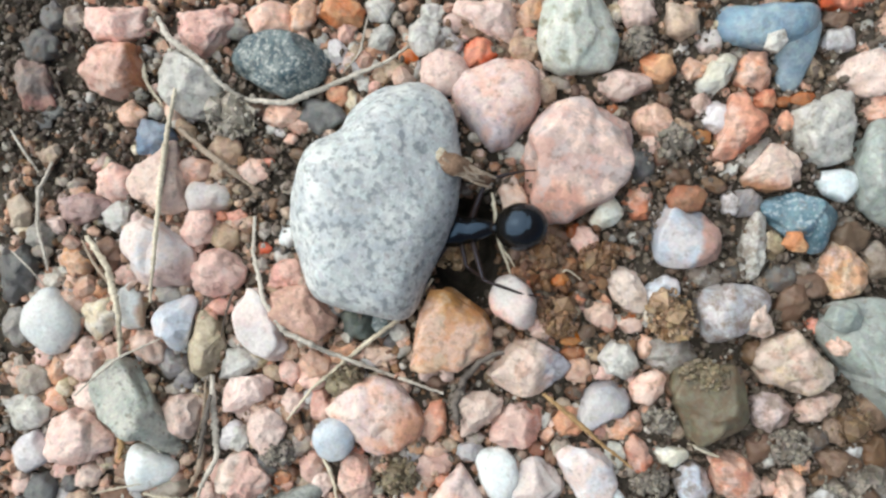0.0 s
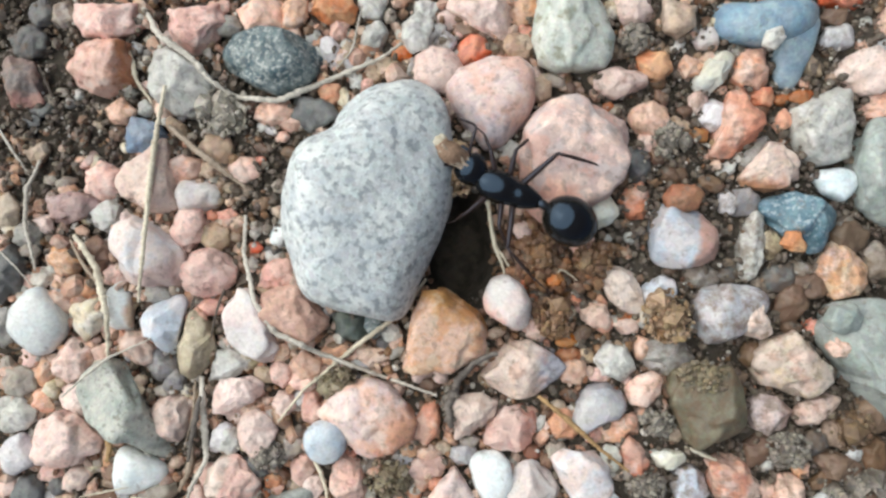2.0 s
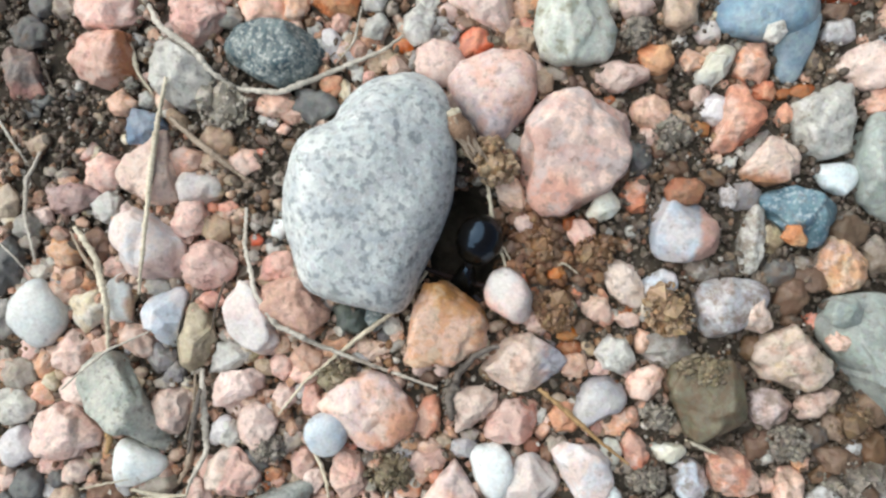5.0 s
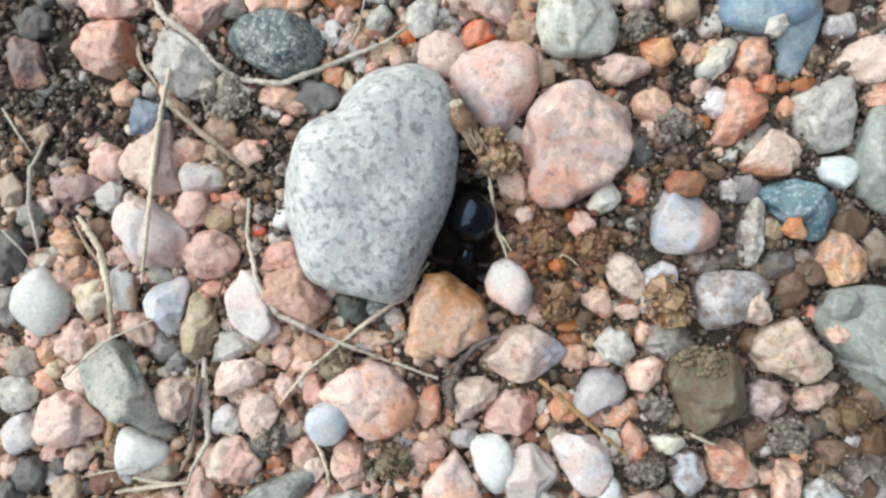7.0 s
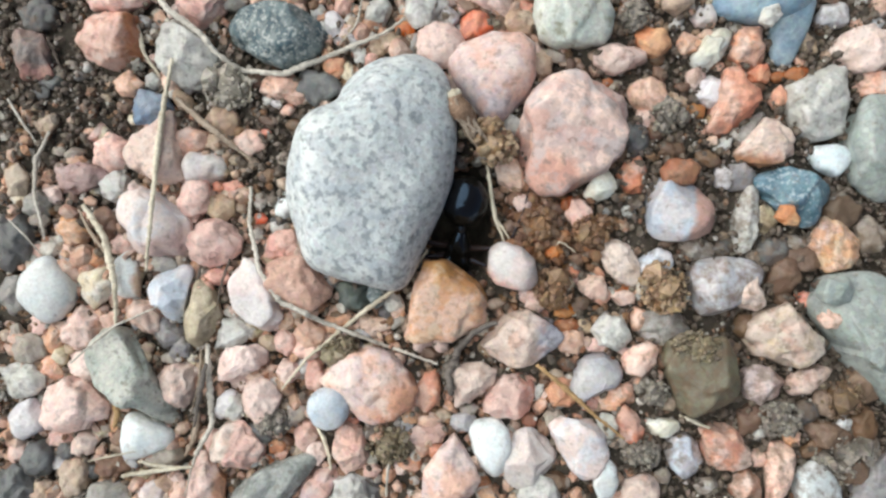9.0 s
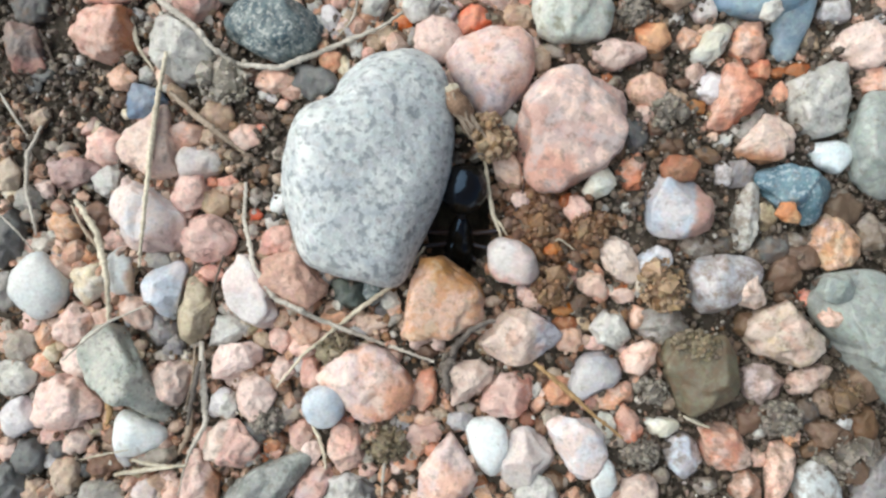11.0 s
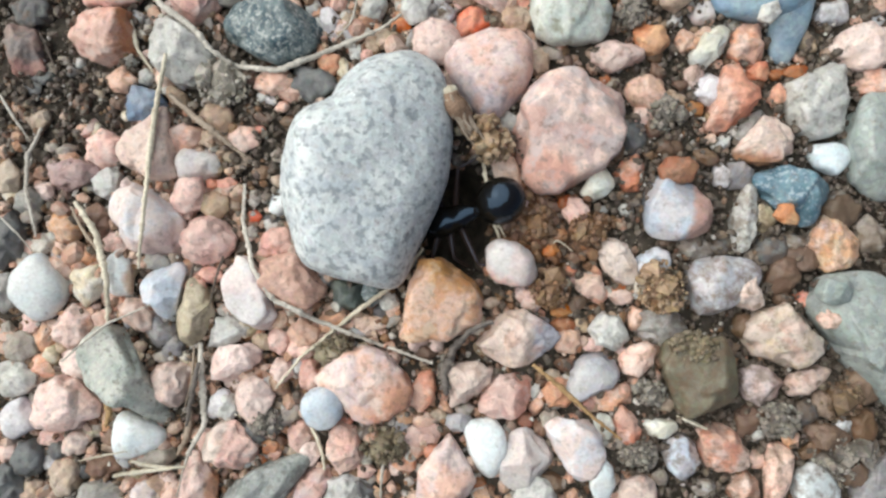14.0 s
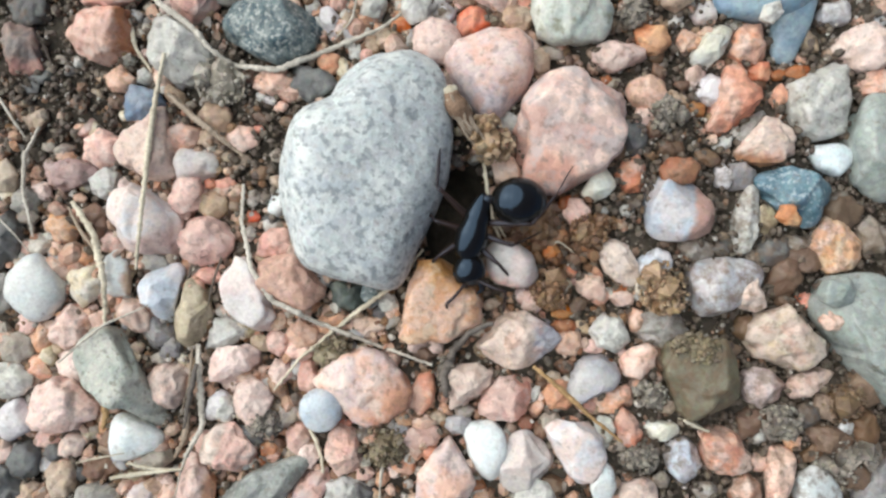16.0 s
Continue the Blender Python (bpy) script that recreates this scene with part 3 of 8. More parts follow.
pebble("pink", -22.67, 12.14, 0.84, 1.40, (150, 2.14, -173, 2.26, -145, 2.05, -118, 1.85, -99, 1.88, -66, 1.99, -47, 2.12, 5, 2.01, 82, 1.79, 102, 1.82), soil=0.00, flush=(0, 0.80, (0.48, 0.20, 0.10)))
pebble("grey", -21.09, 10.41, 0.21, 0.27, (-90, 0.35, -150, 0.49, 136, 0.45, 96, 0.32, 30, 0.50, -52, 0.39), soil=0.01)
pebble("orange_pale", -21.49, 9.17, 0.48, 0.57, (-145, 0.84, 119, 0.81, 48, 0.83, -29, 0.90, -93, 0.83), soil=0.08)
pebble("greywhite", -19.86, 9.42, 0.44, 0.34, (-106, 0.48, 178, 0.52, 110, 0.54, 49, 0.46, -47, 0.52), soil=0.00)
pebble("blue", -19.98, 7.65, 0.47, 0.77, (129, 1.35, 74, 1.00, 38, 1.25, -56, 1.05, -89, 1.19, -167, 1.11), soil=0.02)
pebble("tan", -17.83, 8.13, 0.45, 0.42, (56, 0.52, 5, 0.64, -103, 0.62, -143, 0.49, 119, 0.79), soil=0.05)
pebble("greywhite", -17.46, 11.09, 0.72, 1.39, (153, 2.28, -176, 2.04, -139, 1.85, -130, 1.89, -95, 2.16, -59, 2.31, -36, 2.31, 10, 2.18, 39, 1.82, 53, 1.73, 67, 1.95, 125, 2.49), soil=0.00)
pebble("pink", -16.58, 14.91, 0.60, 1.12, (96, 1.34, -176, 1.86, -138, 1.75, -111, 1.78, -53, 1.52, -41, 1.55, 15, 2.01), soil=0.03)
pebble("tan", -27.21, 6.55, 0.26, 0.49, (33, 0.86, -42, 0.68, -89, 0.72, -146, 0.82, 147, 0.77, 98, 0.65), soil=0.27)
pebble("orange_pale", -28.47, 7.04, 0.32, 0.31, (-174, 0.44, 104, 0.71, 47, 0.38, 24, 0.31, -21, 0.64, -125, 0.41, -152, 0.32), soil=0.25)
pebble("pink", -22.55, 4.54, 0.62, 0.82, (0, 1.28, -58, 1.23, -119, 1.26, -178, 1.20, 128, 1.33, 65, 1.17), soil=0.00)
pebble("pale_pink", -19.43, 4.73, 0.60, 1.40, (162, 1.98, -164, 2.20, -122, 2.02, -107, 2.08, -66, 2.55, 8, 1.60, 9, 1.62, 83, 2.67, 118, 2.16, 130, 2.00), soil=0.00)
pebble("tan", -18.67, 6.59, 0.23, 0.49, (29, 0.72, -12, 0.59, -68, 0.98, -146, 0.70, 175, 0.62, 119, 0.85), soil=0.00)
pebble("orange_pale", -17.31, 5.41, 0.35, 0.72, (-67, 0.96, -118, 1.07, 177, 1.25, 112, 0.98, 70, 1.04, 11, 1.25), soil=0.02)
pebble("tan", -15.16, 6.74, 0.35, 0.75, (155, 1.17, 100, 1.17, 34, 1.10, -15, 1.16, -82, 1.18, -139, 1.09), soil=0.05)
pebble("tan", -15.51, 5.23, 0.43, 0.41, (79, 0.55, 30, 0.59, -62, 0.68, -119, 0.53, 175, 0.68), soil=0.02)
pebble("tan", -29.09, 2.56, 0.39, 0.64, (-173, 0.80, 117, 1.09, 38, 0.91, -20, 0.89, -93, 1.10), soil=0.00)
pebble("maroon", -24.91, 2.89, 0.45, 0.95, (154, 1.80, -141, 1.61, -101, 1.23, -74, 1.06, -56, 1.25, 27, 1.94, 78, 1.10, 103, 1.06), soil=0.08)
pebble("pale_pink", -26.65, 1.64, 0.24, 0.40, (16, 0.54, -46, 0.67, -96, 0.62, -165, 0.56, 127, 0.62, 77, 0.67), soil=0.02)
pebble("grey", -27.66, 0.98, 0.46, 0.59, (-3, 0.90, -64, 0.93, -117, 0.86, 175, 0.93, 114, 0.89, 62, 0.89), soil=0.01)
pebble("dark", -29.15, -1.53, 0.47, 1.00, (91, 1.96, 41, 1.47, -5, 1.22, -56, 1.68, -116, 1.96, -179, 1.05), soil=0.03)
pebble("orange_tan", -25.36, -0.78, 0.39, 0.66, (143, 1.23, -165, 0.94, -123, 0.94, -65, 1.09, -26, 1.17, 51, 0.82, 71, 0.94), soil=0.01)
pebble("brown", -22.90, -0.21, 0.52, 0.63, (-134, 0.86, -179, 0.89, 131, 1.13, 56, 0.87, 7, 0.90, -54, 1.06), soil=0.05)
pebble("cream", -26.86, -1.89, 0.23, 0.48, (64, 0.70, -17, 0.81, -66, 0.68, -105, 0.65, -178, 0.85, 115, 0.65), soil=0.08)
pebble("orange_pale", -24.31, -2.65, 0.29, 0.55, (127, 0.89, -129, 0.74, -71, 0.74, -18, 1.09, 58, 0.76, 86, 0.66), soil=0.01)
pebble("orange_tan", -25.50, -3.33, 0.32, 0.59, (-56, 1.07, -114, 0.71, -166, 0.99, 115, 0.98, 63, 0.74, 18, 0.94), soil=0.00)
pebble("white", -26.87, -4.78, 0.58, 1.29, (168, 1.91, -138, 1.84, -128, 1.83, -76, 2.15, -35, 1.98, -14, 1.91, 25, 1.83, 41, 1.80, 46, 1.85, 108, 2.17, 138, 1.90), soil=0.02)
pebble("cream", -23.58, -4.50, 0.61, 0.75, (139, 1.23, -162, 1.03, -136, 1.19, -54, 1.18, -18, 1.04, 29, 1.18, 103, 1.17), soil=0.05)
pebble("white", -21.50, -3.74, 0.43, 0.81, (172, 0.91, -165, 1.22, -111, 1.45, -76, 1.51, 0, 0.96, 10, 0.89, 37, 1.30, 138, 1.28), soil=0.02, flush=(0, 0.80, (0.55, 0.38, 0.28)))
pebble("grey", -29.18, -5.15, 0.50, 0.69, (30, 0.99, -7, 0.90, -64, 1.20, -145, 1.06, 178, 0.86, 149, 1.08, 99, 1.29), soil=0.00)
pebble("pale_pink", -24.42, -7.30, 0.49, 0.96, (155, 1.38, -170, 1.52, -118, 1.51, -66, 1.29, -31, 1.39, 12, 1.58, 70, 1.39, 121, 1.37), soil=0.04, flush=(-20, 0.80, (0.55, 0.30, 0.22)))
pebble("lav_rose", -19.53, -0.27, 0.82, 1.54, (164, 2.63, -150, 2.03, -145, 1.99, -101, 2.11, -96, 2.16, -18, 2.63, -4, 2.46, 39, 1.98, 57, 1.95, 72, 2.14, 120, 2.66), soil=0.08, flush=(-70, 0.90, (0.66, 0.46, 0.42)))
pebble("pink", -15.72, -1.48, 0.79, 1.17, (127, 1.70, -168, 1.95, -152, 1.82, -113, 1.63, -71, 1.60, -51, 1.69, -8, 2.04, 36, 1.80, 64, 1.64, 106, 1.56), soil=0.03)
pebble("greywhite", -22.38, 2.23, 0.49, 0.61, (-1, 0.88, -58, 0.91, -117, 0.98, -178, 0.98, 130, 0.83, 70, 1.05), soil=0.01)
pebble("white_pink", -16.33, 3.60, 0.48, 0.84, (147, 1.43, 96, 1.10, 53, 1.28, -4, 1.48, -64, 1.20, -93, 1.12, -157, 1.38), soil=0.00)
pebble("pink", -16.94, 1.60, 0.61, 0.80, (150, 1.08, 75, 1.37, 5, 1.07, -73, 1.24, -143, 1.26), soil=0.01)
pebble("tan", -15.21, 0.91, 0.36, 0.63, (-92, 0.96, -143, 0.97, 154, 1.00, 100, 0.95, 52, 0.97, -1, 1.01, -50, 0.99), soil=0.08)
pebble("lav_white", -18.32, -4.85, 0.70, 1.08, (159, 1.47, -164, 1.45, -144, 1.53, -108, 1.90, -14, 1.10, 52, 2.07, 104, 1.63, 121, 1.50), soil=0.01)
pebble("grey", -19.03, -2.92, 0.49, 0.46, (-101, 0.61, -148, 0.81, 137, 0.79, 102, 0.60, 71, 0.60, 7, 0.92, -67, 0.61), soil=0.00)
pebble("olive", -16.50, -6.31, 0.59, 1.12, (168, 1.17, -164, 1.50, -137, 1.94, -48, 1.68, -26, 1.32, 8, 1.37, 42, 1.81, 85, 2.28, 149, 1.48), soil=0.07)
pebble("greywhite", -14.27, -7.63, 0.33, 0.70, (162, 0.98, 91, 1.03, 62, 1.05, -50, 0.89, -82, 0.93), soil=0.02)
pebble("pink", -21.98, -1.70, 0.40, 0.41, (20, 0.64, -39, 0.60, -108, 0.67, -171, 0.60, 128, 0.64, 71, 0.66), soil=0.04)
pebble("tan_pink", -20.26, -6.51, 0.59, 0.74, (139, 1.34, -161, 1.02, -126, 0.98, -76, 1.18, 0, 1.15, 32, 0.99, 82, 1.04), soil=0.08)
pebble("slate", -18.67, -7.69, 0.27, 0.60, (-71, 0.87, -150, 0.86, 143, 0.96, 65, 0.82, 5, 0.96), soil=0.08)
pebble("greytan", -28.13, -8.75, 0.39, 0.70, (2, 1.22, -58, 1.02, -104, 1.01, -148, 1.17, 154, 1.12, 103, 1.01, 58, 1.04), soil=0.02)
pebble("pink", -27.61, -7.25, 0.24, 0.44, (33, 0.73, -22, 0.68, -84, 0.65, -142, 0.69, 150, 0.67, 85, 0.65), soil=0.03)
pebble("orange_pale", -26.47, -8.20, 0.25, 0.59, (-167, 0.83, 149, 0.87, 63, 0.93, 8, 0.87, -35, 0.85, -114, 0.99), soil=0.00)
pebble("greywhite", -28.45, -10.91, 0.50, 0.90, (112, 1.35, -180, 1.44, -130, 1.42, -78, 1.15, -61, 1.23, 9, 1.67, 52, 1.27, 81, 1.17), soil=0.01)
pebble("orange_pale", -26.67, -10.02, 0.37, 0.52, (139, 0.86, -158, 0.86, -119, 0.66, -78, 0.87, 16, 0.72, 25, 0.68, 91, 0.83), soil=0.03)
pebble("pale_pink", -24.82, -12.50, 0.88, 1.35, (147, 2.01, -174, 2.33, -140, 2.18, -98, 1.71, -86, 1.67, -56, 1.94, -11, 2.36, 37, 2.00, 49, 1.88, 91, 1.89, 120, 1.86), soil=0.05, flush=(50, 0.70, (0.50, 0.30, 0.24)))
pebble("lav", -28.14, -13.52, 0.61, 0.81, (147, 1.21, -158, 1.27, -129, 1.33, -62, 1.14, -19, 1.30, 34, 1.21, 118, 1.16), soil=0.02)
pebble("pink", -26.00, -14.78, 0.26, 0.52, (131, 0.82, -165, 0.80, -116, 0.73, -63, 0.78, 5, 0.80, 75, 0.70), soil=0.06)
pebble("cream_pink", -24.33, -15.20, 0.52, 0.57, (171, 0.79, -134, 1.00, -59, 0.78, -21, 0.79, 54, 0.96, 112, 0.84), soil=0.02)
pebble("green_grey", -21.07, -10.57, 0.78, 1.84, (155, 3.33, -156, 2.36, -132, 1.78, -121, 1.75, -104, 2.72, -26, 4.37, 31, 1.56, 40, 1.81, 91, 3.33, 128, 3.48), soil=0.00)
pebble("pale_pink", -24.27, -10.04, 0.31, 0.72, (-73, 1.13, -123, 0.95, -167, 1.23, 127, 1.14, 75, 1.06, 39, 1.01, -12, 1.26), soil=0.03)
pebble("pale_pink", -18.06, -11.04, 0.58, 0.98, (155, 1.50, -168, 1.39, -130, 1.53, -86, 1.59, -36, 1.49, -9, 1.38, 22, 1.49, 77, 1.53, 106, 1.54), soil=0.00)
pebble("white", -20.14, -14.57, 0.65, 1.05, (142, 1.78, -180, 1.46, -163, 1.55, -98, 1.55, -66, 1.31, -26, 1.81, 46, 1.50, 64, 1.25, 85, 1.49), soil=0.01)
pebble("dark_grey", -27.54, -16.35, 0.37, 0.74, (157, 1.04, -153, 1.20, -102, 1.16, -49, 1.16, 0, 1.09, 46, 1.15, 102, 1.23), soil=0.04)
pebble("brown", -22.43, -16.64, 0.41, 0.60, (159, 1.07, 95, 0.71, 48, 0.94, -64, 0.77, -107, 0.78), soil=0.08)
pebble("greytan", -18.88, -16.00, 0.42, 0.66, (-99, 0.85, -176, 1.28, 118, 0.88, 78, 0.84, 5, 1.37, -58, 0.86), soil=0.00)
pebble("pale_pink", -15.98, -17.71, 0.70, 1.05, (174, 1.15, -146, 1.69, -80, 1.52, 3, 1.32, 34, 1.22, 34, 1.23, 91, 2.12, 160, 1.23), soil=0.02, flush=(-10, 1.2, (0.62, 0.34, 0.19)))
pebble("pink", -13.85, -15.20, 0.84, 1.12, (163, 1.79, -162, 1.76, -124, 1.62, -97, 1.55, -59, 1.73, -18, 1.83, 39, 1.55, 46, 1.55, 100, 1.67, 125, 1.70), soil=0.00, flush=(165, 1.6, (0.66, 0.56, 0.47)))
pebble("dark_grey", -29.04, -18.16, 0.42, 0.88, (-79, 1.49, -129, 1.40, 179, 1.19, 126, 1.44, 81, 1.55, 26, 1.21, -29, 1.33), soil=0.00)
pebble("dark", -25.55, -15.67, 0.44, 0.41, (-50, 0.61, -98, 0.67, -144, 0.62, 163, 0.65, 109, 0.62, 49, 0.63, 0, 0.67), soil=0.00)
pebble("dark_blue", -11.35, 12.47, 0.91, 1.65, (-163, 3.09, -121, 1.98, -113, 1.96, -82, 2.41, -45, 2.85, 4, 3.20, 60, 2.34, 83, 1.98, 93, 2.08, 138, 3.04), soil=0.00, hard=11.0)
pebble("grey", -14.48, 15.04, 0.27, 0.51, (108, 0.76, 77, 0.72, 22, 0.85, -52, 0.78, -94, 0.70, -128, 0.85, 166, 0.83), soil=0.05)
pebble("pink", -12.01, 15.53, 0.43, 0.89, (117, 1.24, 82, 1.25, 12, 1.46, -5, 1.48, -66, 1.32, -103, 1.25, -150, 1.40), soil=0.00)
pebble("orange_pale", -9.87, 15.83, 0.50, 0.67, (142, 0.90, 76, 1.29, 4, 0.89, -41, 0.90, -105, 1.32, -176, 0.88), soil=0.06)
pebble("lav", -7.49, 13.21, 0.26, 0.56, (107, 1.18, 39, 0.71, 7, 0.65, -70, 1.25, -144, 0.66, -170, 0.66), soil=0.00)
pebble("pink", -7.05, 14.95, 0.26, 0.50, (-17, 0.70, -86, 0.85, -161, 0.67, 131, 0.80, 50, 0.74), soil=0.00)
pebble("greywhite", -8.72, 14.31, 0.24, 0.33, (145, 0.53, 92, 0.53, 35, 0.51, -6, 0.48, -63, 0.51, -125, 0.55, -173, 0.46), soil=0.00)
pebble("orange", -7.27, 16.01, 0.52, 0.81, (140, 1.41, 90, 0.99, 42, 1.27, -24, 1.52, -87, 1.03, -124, 1.10), soil=0.00)
pebble("greywhite", -4.67, 14.22, 0.44, 0.59, (162, 0.78, 112, 0.87, 32, 0.99, -25, 0.79, -70, 0.90, -128, 1.05), soil=0.00)
pebble("greywhite", -4.73, 16.27, 0.47, 0.58, (-96, 0.87, -163, 0.87, 126, 0.86, 57, 0.87, -22, 0.85), soil=0.01)
pebble("greytan", -3.61, 15.62, 0.42, 0.30, (167, 0.46, 117, 0.47, 50, 0.47, 8, 0.44, -26, 0.46, -80, 0.48, -150, 0.44), soil=0.00)
pebble("greywhite", -1.67, 14.48, 0.44, 0.81, (59, 1.29, 10, 1.27, -30, 1.20, -78, 1.27, -134, 1.29, 175, 1.22, 123, 1.21), soil=0.00)
pebble("greywhite", -0.47, 14.73, 0.33, 0.34, (101, 0.40, 61, 0.51, -4, 0.64, -72, 0.44, -120, 0.46, 159, 0.67), soil=0.00)
pebble("greywhite", -1.16, 16.01, 0.38, 0.51, (-70, 0.78, -107, 0.72, 177, 0.80, 112, 0.81, 66, 0.69, -16, 0.83), soil=0.00)
pebble("pale_pink", -0.32, 11.88, 0.49, 1.07, (171, 1.72, -160, 1.69, -123, 1.52, -98, 1.49, -53, 1.73, -18, 1.74, 37, 1.55, 45, 1.53, 81, 1.54, 117, 1.65), soil=0.05, hard=6.0)
pebble("orange", -2.80, 13.12, 0.21, 0.37, (176, 0.67, 106, 0.54, 68, 0.46, 10, 0.66, -63, 0.57, -109, 0.45), soil=0.01)
pebble("grey", -2.16, 12.17, 0.37, 0.40, (-29, 0.60, -91, 0.64, -154, 0.58, 149, 0.65, 97, 0.61, 36, 0.61), soil=0.00)
pebble("tan", -3.78, 12.19, 0.25, 0.48, (-67, 0.68, -111, 0.66, 175, 0.83, 108, 0.65, 68, 0.69, 3, 0.82), soil=0.02)
pebble("tan", -4.68, 11.80, 0.25, 0.36, (-92, 0.54, -145, 0.57, 162, 0.54, 102, 0.55, 47, 0.56, -6, 0.54, -48, 0.59), soil=0.05)
pebble("greywhite", -5.81, 11.31, 0.29, 0.34, (1, 0.46, -45, 0.56, -115, 0.57, -173, 0.45, 142, 0.55, 64, 0.55), soil=0.02)
pebble("orange", -7.52, 10.35, 0.47, 0.49, (13, 0.79, -54, 0.73, -107, 0.78, -160, 0.75, 141, 0.79, 80, 0.71), soil=0.02)
pebble("cream", -6.70, 10.13, 0.36, 0.38, (88, 0.76, 32, 0.53, 4, 0.44, -47, 0.69, -129, 0.64, -163, 0.44, 165, 0.52), soil=0.03)
pebble("dark_grey", -8.67, 9.16, 0.46, 0.86, (31, 1.42, -59, 1.17, -123, 1.26, 164, 1.48, 97, 1.11), soil=0.00)
pebble("tan_pink", -11.26, 9.19, 0.51, 0.69, (90, 0.88, 36, 1.20, -38, 1.11, -76, 0.88, -116, 1.02, 172, 1.26, 122, 0.97), soil=0.01)
pebble("pink", -13.17, 5.34, 0.52, 0.60, (31, 0.95, -12, 1.04, -63, 0.84, -115, 0.95, -165, 0.96, 137, 0.93, 84, 0.87), soil=0.02)
pebble("red", -12.27, 5.96, 0.21, 0.25, (148, 0.40, 91, 0.32, 34, 0.39, -56, 0.35, -119, 0.33), soil=0.00)
pebble("pale_pink", 2.71, 15.57, 0.57, 1.13, (163, 2.50, 95, 1.29, 20, 1.80, -17, 2.03, -71, 2.07, -122, 1.08, -115, 1.13), soil=0.01)
pebble("orange_pale", 5.35, 15.99, 0.35, 0.67, (166, 0.96, 94, 1.00, 15, 1.07, -40, 0.94, -73, 1.03, -151, 1.08), soil=0.08)
pebble("red", 5.37, 14.46, 0.22, 0.41, (-50, 0.62, -104, 0.64, -149, 0.66, 157, 0.60, 108, 0.69, 59, 0.61, 3, 0.65), soil=0.00)
pebble("red", 1.96, 13.31, 0.39, 0.66, (178, 1.10, -151, 1.23, -74, 0.84, -60, 0.79, 18, 1.26, 75, 0.96, 119, 0.90), soil=0.02)
pebble("lav_pink", 3.20, 9.98, 0.91, 1.91, (141, 2.93, -164, 2.83, -141, 2.51, -74, 3.11, -41, 2.60, -21, 2.64, 0, 2.69, 45, 3.12, 88, 2.73, 112, 2.60), soil=0.00, flush=(-100, 0.90, (0.50, 0.46, 0.50)), hard=6.0)
pebble("tan", 4.98, 13.57, 0.48, 0.64, (-138, 0.96, 155, 1.07, 94, 0.87, 28, 1.02, -39, 1.01, -87, 0.92), soil=0.06)
pebble("tan", 6.41, 10.84, 0.31, 0.56, (-67, 0.92, -125, 0.83, 169, 0.84, 113, 0.89, 61, 0.87, -5, 0.80), soil=0.07)
pebble("white_speck", 8.51, 14.47, 0.90, 1.90, (172, 2.59, -166, 2.73, -116, 2.96, -88, 2.71, -84, 2.72, -40, 3.08, -11, 2.82, 14, 2.66, 37, 2.68, 81, 2.91, 117, 2.97), soil=0.05)
pebble("pale_pink", 11.63, 11.16, 0.66, 0.90, (151, 1.57, -180, 1.74, -131, 1.50, -101, 1.18, -69, 1.01, -63, 1.07, 9, 1.91, 44, 1.57, 86, 1.02, 103, 1.06), soil=0.12)
pebble("orange", 13.90, 12.29, 0.55, 0.68, (136, 1.16, 81, 1.00, 22, 1.00, -47, 1.09, -111, 1.02, -161, 0.98), soil=0.10)
pebble("pale_pink", 12.59, 16.15, 0.57, 0.83, (159, 1.36, 90, 1.19, 21, 1.25, -57, 1.24, -109, 1.33, -153, 1.22), soil=0.14)
pebble("tan_pink", 13.58, 8.69, 0.59, 0.79, (166, 1.32, -143, 1.15, -111, 1.07, -76, 1.21, -26, 1.25, 12, 1.19, 59, 1.14, 114, 1.10), soil=0.19)
pebble("pink", 13.50, 7.19, 0.44, 0.44, (9, 0.64, -49, 0.68, -116, 0.68, 176, 0.63, 117, 0.70, 63, 0.70), soil=0.12)
pebble("pink_speck", 8.38, 6.05, 1.09, 2.20, (180, 3.31, -159, 3.85, -128, 4.43, -90, 4.15, -59, 3.35, -39, 3.43, -18, 3.60, -2, 3.73, 16, 4.01, 56, 3.86, 87, 4.01, 104, 3.91, 132, 3.75, 151, 3.54, 169, 3.38), soil=0.07, flush=(-120, 0.80, (0.72, 0.38, 0.28)))
pebble("dark", 12.86, 5.74, 0.32, 0.69, (-122, 1.20, -170, 0.88, 151, 1.05, 90, 1.22, 24, 0.97, -13, 0.93, -59, 1.18), soil=0.18)
pebble("greywhite", 4.35, 6.62, 0.40, 0.51, (-22, 0.81, -85, 0.75, -153, 0.77, 127, 0.77, 55, 0.73), soil=0.00)
pebble("tan", 15.47, 15.35, 0.75, 0.92, (82, 1.01, -177, 1.05, -115, 1.23, -54, 1.14, -14, 1.12), soil=0.24)
pebble("white_pink", 17.40, 14.05, 0.26, 0.51, (146, 0.78, -148, 0.80, -94, 0.72, -38, 0.84, 26, 0.75, 90, 0.77), soil=0.18)
pebble("blue_pale", 21.26, 15.13, 0.78, 1.63, (175, 3.24, -135, 2.80, -99, 1.78, -88, 1.64, -53, 2.34, -5, 3.30, 90, 1.43), soil=0.06)
pebble("blue_pale", 23.07, 13.40, 0.48, 1.10, (170, 1.22, -176, 1.37, -103, 2.64, -23, 1.16, -20, 1.10, -11, 1.35, 90, 2.13), soil=0.06)
pebble("greywhite", 21.10, 13.58, 2.28, 0.46, (157, 0.61, 107, 0.63, 20, 0.74, -44, 0.58, -116, 0.74), soil=0.22)
